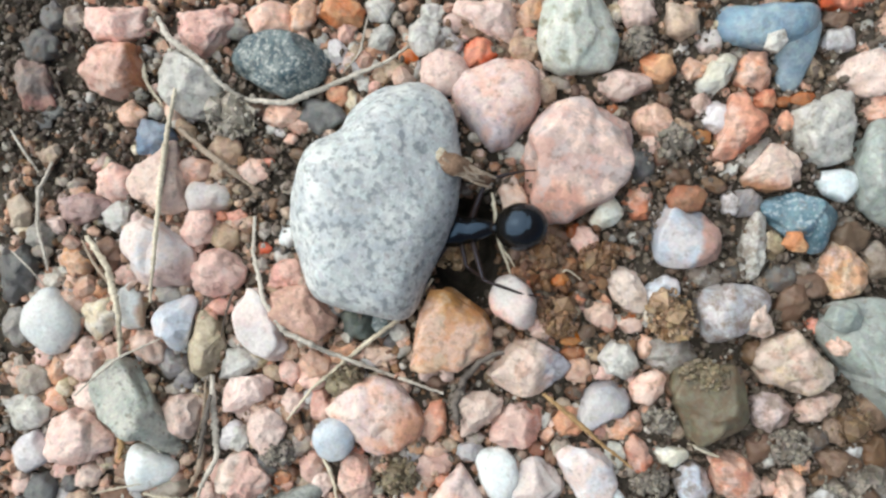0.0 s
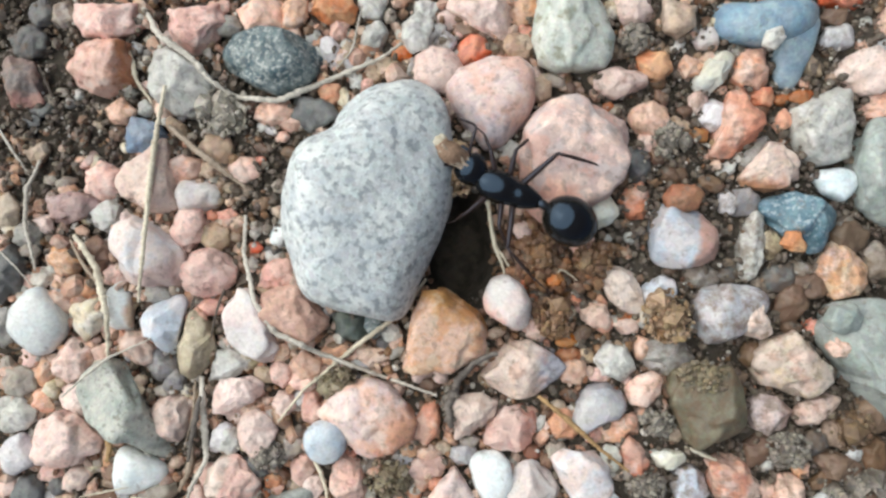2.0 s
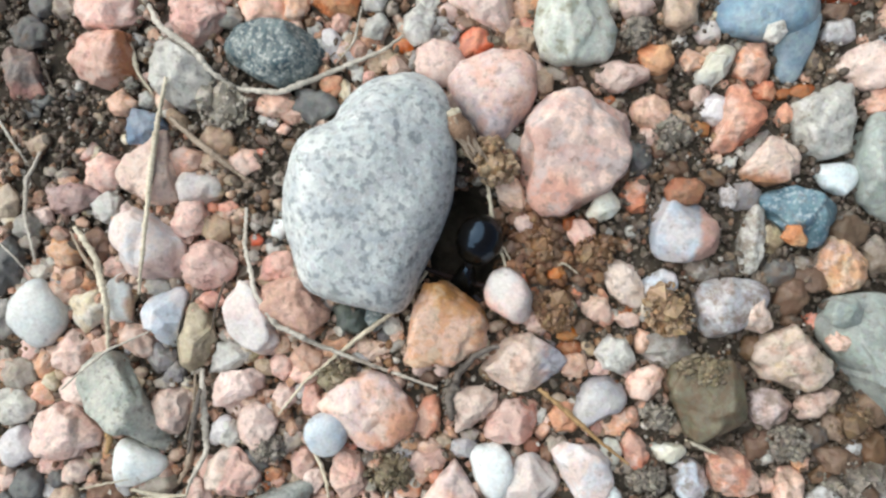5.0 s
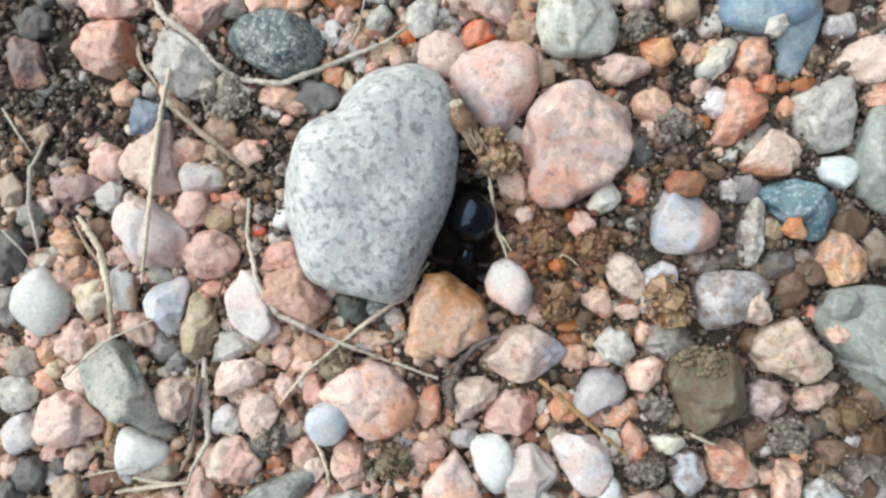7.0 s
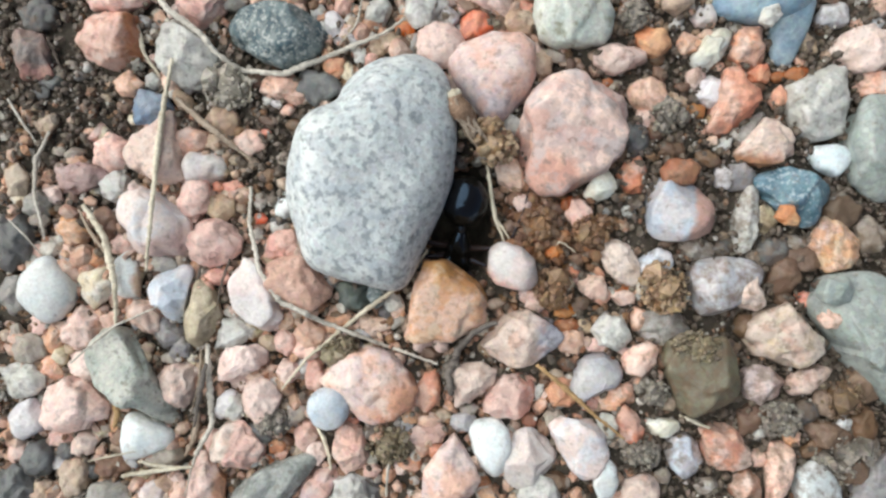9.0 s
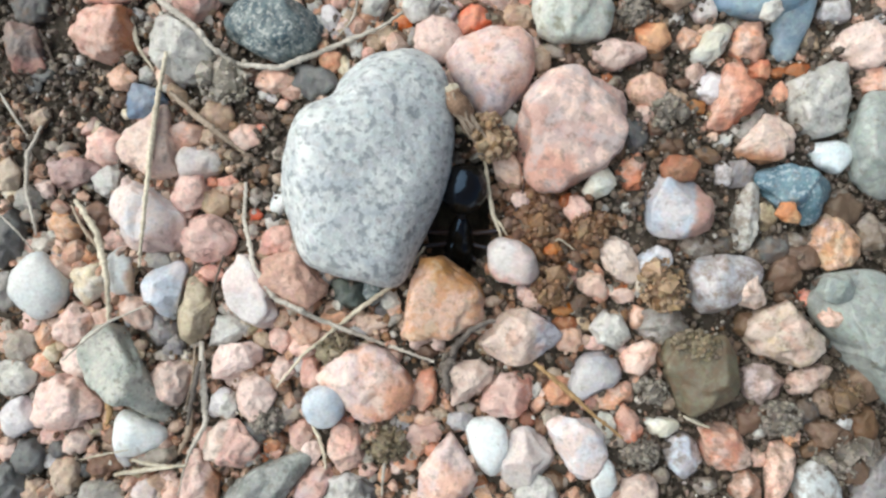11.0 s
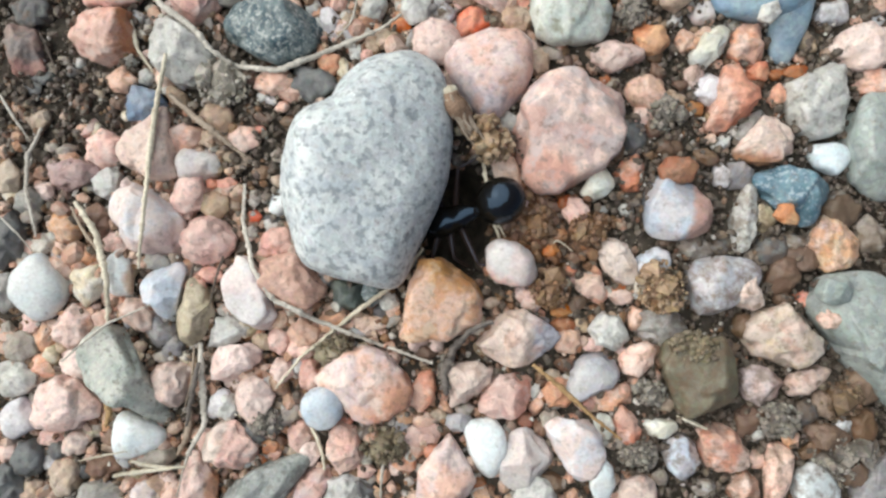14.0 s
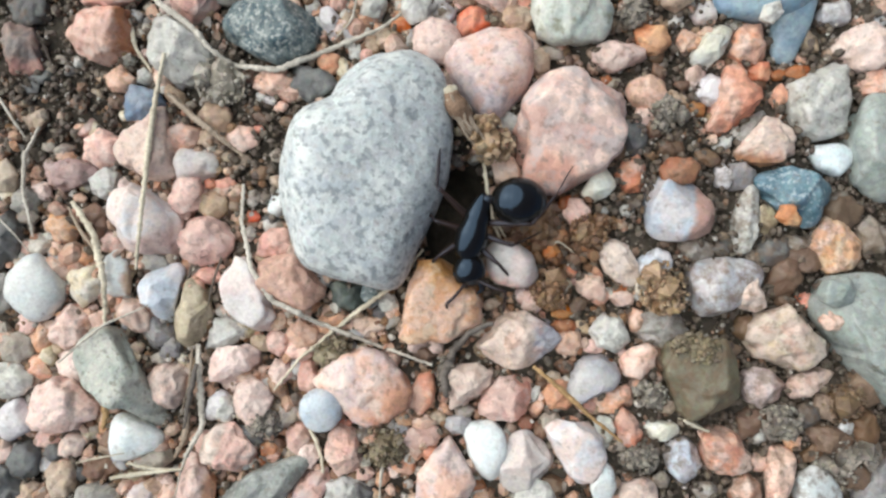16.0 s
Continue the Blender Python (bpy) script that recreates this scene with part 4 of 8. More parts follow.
pebble("lav_grey", 25.91, 14.09, 0.51, 0.63, (155, 0.91, -161, 1.16, -95, 0.91, -76, 0.85, -3, 0.98, 45, 1.07, 109, 0.87), soil=0.16)
pebble("white_cream", 17.84, 11.86, 0.62, 0.81, (159, 1.02, -140, 1.66, -111, 1.62, -49, 0.96, -38, 0.88, -17, 1.08, 41, 1.70, 103, 1.29, 133, 0.93), soil=0.11)
pebble("orange_pale", 20.38, 11.94, 0.46, 0.86, (167, 1.18, -132, 1.34, -105, 1.38, -44, 1.34, -8, 1.22, 18, 1.16, 95, 1.43, 150, 1.21), soil=0.12, flush=(80, 0.90, (0.66, 0.42, 0.32)))
pebble("orange_tan", 16.21, 12.16, 0.47, 0.45, (-72, 0.68, -155, 0.65, 144, 0.66, 64, 0.68, -1, 0.65), soil=0.11)
pebble("pale_pink", 28.22, 11.78, 0.69, 1.22, (142, 2.03, -161, 2.32, -135, 1.94, -112, 1.69, -82, 1.49, -57, 1.65, 13, 2.24, 86, 1.42, 104, 1.46), soil=0.17)
pebble("white", 28.69, 13.64, 0.31, 0.39, (-93, 0.48, -148, 0.69, 117, 0.54, 63, 0.53, -43, 0.63), soil=0.20)
pebble("orange_pale", 29.23, 9.44, 0.34, 0.83, (150, 1.49, -135, 1.34, -108, 1.02, -77, 1.00, 0, 1.61, 70, 1.01, 99, 1.02), soil=0.14)
pebble("grey", 19.52, 13.39, 0.16, 0.33, (118, 0.48, 63, 0.53, -2, 0.50, -71, 0.50, -125, 0.51, 180, 0.54), soil=0.25)
pebble("lav", 17.96, 8.98, 0.37, 0.67, (162, 0.95, -124, 1.04, -74, 1.03, -15, 0.95, 57, 1.02, 127, 1.00), soil=0.16)
pebble("red_orange", 19.24, 8.18, 0.74, 1.24, (165, 1.25, -123, 2.51, -90, 2.20, -48, 1.47, -36, 1.51, 0, 1.79, 42, 1.89, 100, 2.23, 163, 1.28), soil=0.09, flush=(-35, 1.7, (0.72, 0.20, 0.11)))
pebble("orange_pink", 22.43, 8.61, 0.34, 0.40, (159, 0.52, -146, 0.70, -63, 0.62, -14, 0.56, 45, 0.68, 130, 0.62), soil=0.31)
pebble("greywhite", 24.99, 8.17, 0.83, 1.48, (115, 2.02, -174, 2.00, -161, 2.10, -116, 2.46, -78, 2.41, -68, 2.37, -12, 1.84, -2, 1.83, 13, 2.12, 83, 2.62), soil=0.21)
pebble("cream_pink", 21.64, 5.47, 0.70, 1.13, (141, 1.36, -146, 2.22, -104, 1.59, -78, 1.44, -63, 1.46, -13, 1.83, 31, 1.85, 50, 1.81, 94, 1.69), soil=0.10, flush=(-100, 0.90, (0.42, 0.22, 0.13)))
pebble("grey", 20.50, 6.50, 0.37, 0.49, (147, 0.49, -135, 1.17, -39, 0.44, -30, 0.47, 55, 1.33, 125, 0.55), soil=0.22)
pebble("blue_white", 25.95, 4.55, 0.46, 0.80, (136, 1.43, -150, 1.24, -116, 1.12, -49, 1.10, -42, 1.09, 13, 1.65, 78, 1.00, 95, 0.92), soil=0.05)
pebble("sage", 28.74, 5.21, 0.95, 1.72, (169, 2.01, -172, 1.89, -166, 1.98, -123, 2.92, -63, 3.44, 4, 1.61, 90, 3.44, 147, 2.60), soil=0.11)
pebble("red", 26.48, 16.97, 0.52, 0.84, (83, 0.95, 31, 1.60, -60, 1.22, -97, 0.92, -164, 1.72, 113, 1.13), soil=0.12)
pebble("greywhite", 28.04, 15.14, 0.14, 0.30, (-92, 0.50, -140, 0.45, 166, 0.48, 111, 0.44, 53, 0.47, 10, 0.49, -42, 0.43), soil=0.21)
pebble("orange_pale", 27.77, 13.60, 0.24, 0.29, (46, 0.44, -16, 0.45, -70, 0.47, -135, 0.41, 164, 0.48, 110, 0.44), soil=0.23)
pebble("tan_pink", 29.43, 15.11, 0.49, 0.62, (50, 1.06, -2, 0.77, -75, 1.03, -158, 0.92, 149, 0.79), soil=0.22)
pebble("pink", -11.04, -1.61, 0.47, 0.69, (171, 1.11, -104, 1.07, -81, 0.91, -33, 1.15, 19, 1.10, 97, 1.03, 131, 0.96), soil=0.02)
pebble("pink_red", -10.00, -4.18, 0.81, 1.31, (114, 2.15, -175, 2.07, -150, 1.77, -123, 1.68, -99, 1.85, -54, 2.13, -21, 2.42, 44, 1.58, 82, 1.83), soil=0.00)
pebble("white_pink", -12.63, -5.06, 0.77, 1.45, (165, 1.93, -167, 1.50, -138, 1.53, -132, 1.63, -70, 2.45, -42, 2.44, 27, 1.24, 58, 2.03, 133, 2.38), soil=0.04)
pebble("green_dark", -6.07, -5.06, 0.35, 0.75, (125, 1.34, -174, 1.15, -141, 1.11, -93, 0.99, -70, 1.13, 8, 1.15, 83, 0.92), soil=0.05)
pebble("dark_blue", -4.54, -4.91, 0.48, 0.47, (114, 0.78, 31, 0.69, -6, 0.59, -57, 0.81, -147, 0.64, 171, 0.65), soil=0.00)
pebble("greywhite", -3.44, -5.42, 0.32, 0.43, (147, 0.67, -146, 0.66, -104, 0.65, -33, 0.71, 22, 0.61, 105, 0.67), soil=0.03)
pebble("orange_tan", 0.09, -5.48, 1.04, 1.83, (169, 2.26, -121, 3.14, -85, 2.40, -72, 2.40, -11, 2.82, -3, 2.76, 26, 2.66, 51, 2.48, 57, 2.52, 98, 2.95, 157, 2.42), soil=0.03, flush=(70, 0.85, (0.52, 0.26, 0.08)))
pebble("red", -12.57, 0.16, 0.24, 0.28, (-85, 0.36, -138, 0.44, 146, 0.45, 95, 0.39, 41, 0.42, -33, 0.49), soil=0.00)
pebble("white_cream", 10.47, 2.44, 0.70, 0.74, (150, 0.79, -130, 1.14, -64, 0.82, -44, 0.83, 14, 1.03, 45, 1.11, 129, 0.77), soil=0.00)
pebble("orange_pink", 12.71, 3.29, 0.36, 0.70, (146, 0.99, -150, 1.00, -80, 1.22, -7, 0.86, 20, 1.01, 119, 1.05), soil=0.17)
pebble("pink", 8.99, 0.79, 0.57, 0.55, (162, 0.79, -143, 0.82, -78, 0.85, -21, 0.86, 33, 0.79, 79, 0.85), soil=0.13)
pebble("pale_pink", 5.30, 1.38, 0.39, 0.46, (-143, 0.65, 150, 0.82, 81, 0.63, 32, 0.69, -36, 0.79, -98, 0.66), soil=0.10)
pebble("tan_pink", 4.33, 3.45, 0.30, 0.67, (-79, 1.25, -128, 0.94, -164, 0.87, 150, 1.22, 83, 1.11, 36, 0.88, -8, 1.00), soil=0.13)
pebble("cream_pink", 11.88, -2.56, 0.55, 0.87, (154, 1.65, -156, 1.07, -135, 1.07, -107, 1.34, -43, 1.72, 16, 1.13, 27, 1.04, 64, 1.26, 90, 1.49), soil=0.11)
pebble("tan_pink", 10.12, -4.32, 0.40, 0.61, (136, 0.98, -180, 1.00, -126, 0.76, -101, 0.80, -21, 1.01, 28, 0.81, 79, 0.84), soil=0.24)
pebble("orange", 7.42, -1.91, 0.43, 0.40, (109, 0.55, 33, 0.61, -41, 0.60, -108, 0.57, -177, 0.64), soil=0.07)
pebble("tan", 5.33, -0.72, 0.20, 0.38, (-77, 0.59, -147, 0.53, 152, 0.61, 61, 0.52, 4, 0.57), soil=0.15)
pebble("orange", 8.20, -5.88, 0.20, 0.41, (69, 0.56, 6, 0.73, -57, 0.60, -115, 0.58, 174, 0.69, 118, 0.63), soil=0.08)
pebble("red_orange", 5.15, -2.19, 0.34, 0.33, (126, 0.51, 52, 0.49, -21, 0.50, -87, 0.52, -159, 0.48), soil=0.06)
pebble("lav_white", 15.69, 0.94, 0.90, 1.56, (150, 2.44, -179, 2.09, -131, 2.44, -93, 2.07, -80, 2.01, -54, 2.27, -9, 2.58, 16, 2.47, 62, 1.84, 90, 2.35), soil=0.04, flush=(-15, 1.5, (0.66, 0.42, 0.35)))
pebble("orange_brown", 15.52, 3.40, 1.57, 0.70, (-19, 1.16, -74, 0.96, -114, 0.96, -161, 1.25, 143, 1.13, 92, 0.89, 47, 1.13), soil=0.40)
pebble("lav_white", 14.25, -2.64, 0.47, 0.65, (-50, 0.91, -107, 0.95, -176, 1.13, 121, 0.85, 70, 1.04, 13, 1.09), soil=0.38)
pebble("grey", 14.71, -6.76, 0.47, 0.91, (170, 1.69, 119, 1.37, 87, 1.13, 32, 1.48, -39, 1.63, -75, 1.21, -115, 1.19), soil=0.50)
pebble("greywhite", 20.22, 0.29, 0.59, 0.89, (173, 0.81, -174, 1.06, -137, 1.91, -67, 1.97, -23, 0.98, -7, 0.84, 9, 1.04, 69, 2.24, 145, 1.31, 165, 0.84), soil=0.58)
pebble("slate_blue", 23.34, 2.07, 0.82, 1.39, (147, 2.77, -140, 1.73, -130, 1.56, -128, 1.58, -68, 2.27, -32, 2.12, 6, 2.47, 64, 1.72, 74, 1.60, 107, 1.94), soil=0.12)
pebble("orange", 22.31, 0.56, 2.32, 0.46, (147, 0.73, -123, 0.60, -94, 0.60, -11, 0.82, 33, 0.62, 82, 0.67), soil=0.26)
pebble("olive", 21.67, 0.43, 0.50, 0.56, (104, 0.97, 34, 0.82, -39, 0.77, -115, 1.00, 176, 0.70), soil=0.72)
pebble("slate", 19.88, 3.20, 0.47, 0.64, (158, 0.97, 96, 0.96, 42, 0.95, -30, 1.08, -86, 0.86, -134, 1.08), soil=0.42)
pebble("orange_tan", 25.98, -1.33, 0.52, 1.18, (145, 1.61, -135, 1.65, -130, 1.64, -80, 1.69, -44, 1.84, -4, 1.89, 44, 1.52, 105, 1.98), soil=0.34, flush=(160, 0.80, (0.55, 0.42, 0.40)))
pebble("brown", 22.78, -3.41, 0.69, 0.86, (159, 1.01, -149, 1.29, -80, 1.23, -33, 1.02, 16, 1.14, 76, 1.44, 136, 0.99), soil=0.80)
pebble("lav_grey", 18.56, -3.94, 0.83, 1.39, (136, 2.13, -174, 2.07, -158, 2.22, -99, 2.23, -60, 1.66, -53, 1.65, -9, 2.37, 45, 2.40, 84, 1.79, 98, 1.76), soil=0.61)
pebble("cream_pink", 20.32, -4.59, 1.46, 0.64, (160, 0.78, -155, 1.01, -106, 1.06, -58, 1.08, 10, 0.77, 22, 0.81, 105, 1.21), soil=0.32)
pebble("sage", 28.78, -7.43, 1.18, 2.48, (162, 4.88, -144, 2.64, -140, 2.52, -121, 3.54, 0, 3.20, 47, 3.24, 85, 4.24, 107, 4.71, 145, 5.09), soil=0.19)
# Separate stone added in place of a pale facet of the slab below.
pebble("sage", 25.39, -4.29, 2.45, 0.69, (155, 1.01, -155, 1.15, -109, 0.98, -76, 0.89, -15, 1.03, 29, 1.09, 100, 0.87), soil=0.00, label="smooth pale sage pebble on a larger flat stone")
pebble("pink", 25.45, -6.10, 1.82, 0.70, (154, 0.71, -146, 0.76, -89, 0.66, -33, 0.74, 25, 0.71, 95, 0.68), soil=0.51)
pebble("pale_pink", -13.65, -9.55, 0.72, 0.92, (169, 1.49, -167, 1.60, -107, 1.50, -63, 1.10, -51, 1.12, -7, 1.67, 63, 1.50, 96, 1.13, 149, 1.39), soil=0.00)
pebble("pink", -10.74, -8.19, 0.36, 0.49, (143, 0.85, -168, 0.66, -123, 0.76, -45, 0.80, 12, 0.69, 73, 0.76), soil=0.00)
pebble("pale_pink", -10.59, -10.25, 0.32, 0.54, (155, 0.70, -168, 0.77, -105, 0.92, -45, 0.73, 12, 0.77, 79, 0.87), soil=0.04)
pebble("pale_pink", -12.33, -12.12, 0.64, 0.93, (166, 1.42, -161, 1.18, -134, 1.52, -38, 1.29, -29, 1.21, 22, 1.46, 64, 1.51, 117, 1.54), soil=0.04)
pebble("greywhite", -14.11, -12.63, 0.53, 0.50, (165, 0.65, -174, 0.64, -111, 0.86, -39, 0.79, 19, 0.63, 77, 0.90), soil=0.02)
pebble("pearl", -7.62, -12.41, 1.49, 0.88, (-77, 1.35, -113, 1.35, -149, 1.35, 175, 1.35, 139, 1.35, 103, 1.35, 67, 1.35, 31, 1.35, -5, 1.35, -41, 1.35), hard=5.0, lumps=0.005, soil=0.00)
pebble("lav_pink", -4.83, -10.96, 0.85, 1.75, (-146, 2.66, -133, 2.42, -110, 2.37, -73, 2.50, -58, 2.65, -18, 3.08, 28, 2.67, 46, 2.47, 73, 2.47, 109, 2.50, 128, 2.57, 135, 2.71), soil=0.04, flush=(-35, 0.90, (0.62, 0.31, 0.23)))
pebble("orange_pink", -1.07, -11.50, 0.46, 0.69, (168, 0.75, -168, 1.07, -103, 1.48, -38, 0.90, -9, 0.79, 12, 0.99, 103, 1.36, 150, 0.84), soil=0.03)
pebble("pink", -9.24, -14.45, 0.27, 0.57, (135, 0.88, -168, 0.80, -130, 0.91, -56, 0.86, -28, 0.85, 28, 0.83, 91, 0.93), soil=0.01)
pebble("pink", -6.20, -15.26, 0.66, 0.90, (169, 1.18, -149, 1.20, -70, 1.55, -44, 1.49, 12, 1.12, 19, 1.10, 62, 1.48, 140, 1.46), soil=0.04)
pebble("lav_pink", -1.21, -14.46, 0.47, 0.75, (129, 0.97, -165, 1.34, -123, 1.22, -80, 0.91, -44, 0.95, 15, 1.43, 91, 0.87), soil=0.08)
pebble("orange_pink", -2.30, -16.33, 0.35, 0.49, (127, 0.67, -125, 0.61, -72, 0.59, 0, 0.83, 81, 0.54), soil=0.00)
pebble("lav_pink", 0.42, -17.16, 0.71, 1.33, (175, 1.73, -168, 2.09, -89, 2.24, -30, 1.81, 26, 1.93, 29, 1.93, 35, 2.07, 136, 1.89, 145, 1.72), soil=0.00)
pebble("schist", -11.45, -17.70, 0.68, 1.37, (131, 1.49, -165, 3.46, -89, 1.66, -39, 1.57, -30, 1.88, 46, 3.34, 100, 1.70, 111, 1.33, 121, 1.24), soil=0.08)
pebble("pale_pink", -8.58, -15.72, 0.41, 0.49, (-31, 0.70, -102, 0.83, -161, 0.71, 145, 0.72, 81, 0.82, 25, 0.74), soil=0.01)
pebble("lav_pink", -8.47, -18.00, 0.57, 0.84, (165, 1.10, -180, 1.37, -89, 1.36, -28, 0.95, 27, 1.67, 100, 1.30, 129, 1.05), soil=0.05)
pebble("greywhite", -6.09, -18.29, 0.59, 1.02, (151, 1.53, -180, 2.03, -89, 1.03, 10, 1.78, 34, 1.55, 81, 1.40, 117, 1.34), soil=0.02)
pebble("orange", -11.22, -15.24, 0.38, 0.36, (-25, 0.51, -98, 0.55, -167, 0.54, 117, 0.51, 47, 0.57), soil=0.00)
pebble("cream_pink", 5.21, -7.77, 0.90, 1.36, (144, 1.99, -137, 2.28, -114, 1.91, -80, 1.77, -56, 1.76, -32, 2.26, 41, 2.28, 60, 1.87, 99, 1.82, 127, 1.89), soil=0.06, flush=(10, 0.90, (0.50, 0.50, 0.56)))
pebble("pale_pink", 1.86, -10.72, 0.74, 0.94, (179, 1.37, -165, 1.47, -85, 1.54, -49, 1.10, -11, 1.56, 64, 1.54, 100, 1.28, 115, 1.32), soil=0.06)
pebble("pink", 4.46, -11.70, 0.54, 1.04, (157, 1.44, -168, 1.83, -114, 1.64, -93, 1.48, -55, 1.43, -21, 1.50, 7, 1.65, 56, 1.73, 100, 1.48, 127, 1.40), soil=0.07, flush=(0, 1.00, (0.62, 0.27, 0.18)))
pebble("lav_grey", 10.18, -10.29, 0.63, 1.08, (159, 1.57, -166, 1.83, -126, 1.82, -80, 1.46, -56, 1.34, -32, 1.55, 18, 1.84, 60, 1.71, 100, 1.48, 129, 1.41), soil=0.11)
pebble("greywhite", 11.29, -7.33, 0.55, 0.76, (142, 1.22, 81, 1.13, 26, 1.08, -47, 1.25, -108, 1.07, -149, 1.12), soil=0.13)
pebble("pink", 13.21, -9.06, 0.60, 0.71, (137, 0.97, -154, 1.18, -107, 1.15, -47, 0.95, -11, 1.07, 45, 1.28, 104, 0.99), soil=0.27)
pebble("grey", 14.21, -7.33, 0.34, 0.54, (-135, 0.80, 154, 0.96, 98, 0.69, 50, 0.87, -10, 0.91, -75, 0.73), soil=0.42)
pebble("tan_pink", 8.57, -7.96, 0.51, 0.57, (-91, 0.80, -145, 0.91, 134, 0.85, 79, 0.81, 22, 0.94, -45, 0.88), soil=0.09)
pebble("pink", 10.28, -8.19, 0.25, 0.39, (146, 0.75, 87, 0.46, 47, 0.59, -37, 0.77, -93, 0.44, -133, 0.62), soil=0.13)
pebble("orange_pale", 8.03, -11.39, 0.51, 0.67, (-153, 0.99, 142, 1.02, 84, 1.04, 24, 0.99, -37, 1.03, -92, 1.04), soil=0.10)
pebble("orange_pale", 11.42, -11.69, 0.34, 0.65, (144, 1.05, 95, 0.79, 39, 1.19, -38, 1.00, -87, 0.82, -141, 1.16), soil=0.16)
pebble("lav_grey", 1.33, -13.46, 0.40, 0.53, (162, 0.82, -161, 0.90, -84, 0.62, -41, 0.70, 31, 0.90, 102, 0.59), soil=0.02)
pebble("white", 3.25, -14.97, 0.46, 1.04, (142, 1.87, -165, 1.26, -154, 1.27, -128, 1.57, -53, 1.89, -18, 1.46, 8, 1.31, 46, 1.58, 98, 1.75), soil=0.02)
pebble("white_pink", 5.78, -15.84, 0.54, 1.22, (166, 1.51, -168, 1.83, -117, 2.18, -59, 1.57, -51, 1.57, -14, 1.95, 40, 1.76, 52, 1.79, 102, 2.08, 154, 1.57), soil=0.04, flush=(-90, 0.90, (0.62, 0.58, 0.55)))
pebble("lav_rose", 9.12, -14.76, 0.85, 1.35, (154, 2.55, -149, 1.35, -111, 2.03, -56, 2.32, -26, 1.92, 9, 1.80, 45, 1.78, 83, 1.67), soil=0.15)
pebble("white_cream", 10.98, -13.62, 0.41, 0.52, (140, 0.80, -171, 0.71, -130, 0.75, -78, 0.89, -19, 0.73, 20, 0.70, 77, 0.82), soil=0.06)
pebble("orange_pink", 12.58, -13.60, 0.55, 0.68, (144, 1.20, -166, 0.74, -135, 0.95, -75, 1.31, -11, 0.97, 27, 0.76, 54, 0.98), soil=0.08)
pebble("white_cream", 14.79, -13.64, 0.52, 0.60, (110, 0.81, -151, 0.89, -95, 0.67, -52, 0.85, 19, 1.11, 81, 0.59), soil=0.14)
pebble("white", 10.83, -16.98, 1.38, 0.62, (159, 0.77, -158, 0.92, -78, 1.20, -21, 0.86, 10, 0.80, 47, 1.12, 145, 0.91), soil=0.19)
pebble("cream_pink", 13.15, -18.06, 0.60, 0.83, (150, 1.23, -180, 1.49, -96, 1.22, -60, 1.08, -8, 1.41, 69, 1.37, 110, 1.11), soil=0.15)
pebble("olive_dark", 17.16, -9.95, 0.88, 1.74, (160, 2.73, -159, 2.16, -158, 2.17, -111, 2.89, -71, 2.70, -56, 2.58, -26, 2.52, 6, 2.38, 30, 2.56, 94, 2.42), soil=0.61)
pebble("cream_tan", 22.62, -7.43, 0.71, 1.53, (171, 2.51, -146, 2.24, -107, 1.79, -75, 2.16, -50, 2.33, -13, 2.66, 42, 1.92, 51, 1.91, 109, 2.08, 129, 2.24), soil=0.30, flush=(10, 0.70, (0.58, 0.54, 0.48)))
pebble("lav_pink", 21.35, -10.71, 0.48, 0.88, (165, 1.40, -154, 1.30, -121, 1.31, -63, 1.32, -23, 1.36, 43, 1.30, 81, 1.26, 117, 1.40), soil=0.74, flush=(0, 0.90, (0.45, 0.29, 0.26)))
pebble("pale_pink", 24.50, -10.38, 0.48, 0.74, (154, 1.22, -155, 1.48, -85, 1.02, -60, 0.81, -30, 1.12, 64, 1.37, 102, 0.84, 109, 0.81), soil=0.42)
pebble("tan", 25.78, -11.86, 0.41, 0.60, (38, 0.95, -30, 0.84, -111, 0.91, 177, 0.89, 107, 0.88), soil=0.80)
pebble("white", 26.95, -13.31, 0.36, 0.38, (94, 0.59, 39, 0.59, -16, 0.58, -64, 0.60, -105, 0.61, -152, 0.59, 152, 0.58), soil=0.56)
pebble("brown", 28.31, -10.34, 0.58, 0.85, (-65, 1.36, -133, 1.30, 165, 1.17, 105, 1.48, 37, 1.19, -15, 1.29), soil=0.62)
pebble("orange_pink", 18.96, -14.98, 0.61, 1.09, (112, 1.85, -163, 1.41, -158, 1.41, -89, 1.59, -66, 1.63, -13, 1.95, 38, 1.38, 83, 1.52), soil=0.29, flush=(-10, 0.90, (0.66, 0.50, 0.40)))
pebble("lav_white", 16.30, -15.56, 0.38, 0.85, (159, 1.26, -164, 1.15, -135, 1.22, -80, 1.43, -26, 1.39, 16, 1.09, 45, 1.21, 102, 1.50), soil=0.54)
pebble("pink", 22.50, -16.59, 0.66, 0.91, (159, 1.16, -180, 0.84, -174, 0.96, -89, 2.39, -26, 0.98, -17, 0.90, 9, 1.24, 45, 1.73, 91, 1.97), soil=0.46)
pebble("orange_pink", 20.37, -17.60, 0.50, 0.69, (154, 1.02, -166, 1.06, -123, 1.09, -81, 1.02, 0, 0.98, 43, 1.02, 116, 1.06), soil=0.77)
pebble("white", 25.14, -17.61, 0.49, 1.02, (173, 1.47, -170, 1.54, -89, 1.40, 8, 1.51, 30, 1.37, 69, 1.63, 117, 1.72), soil=0.54)
pebble("orange_tan", 23.58, -14.35, 0.36, 0.38, (-7, 0.53, -77, 0.62, -152, 0.54, 146, 0.58, 67, 0.58), soil=0.32)
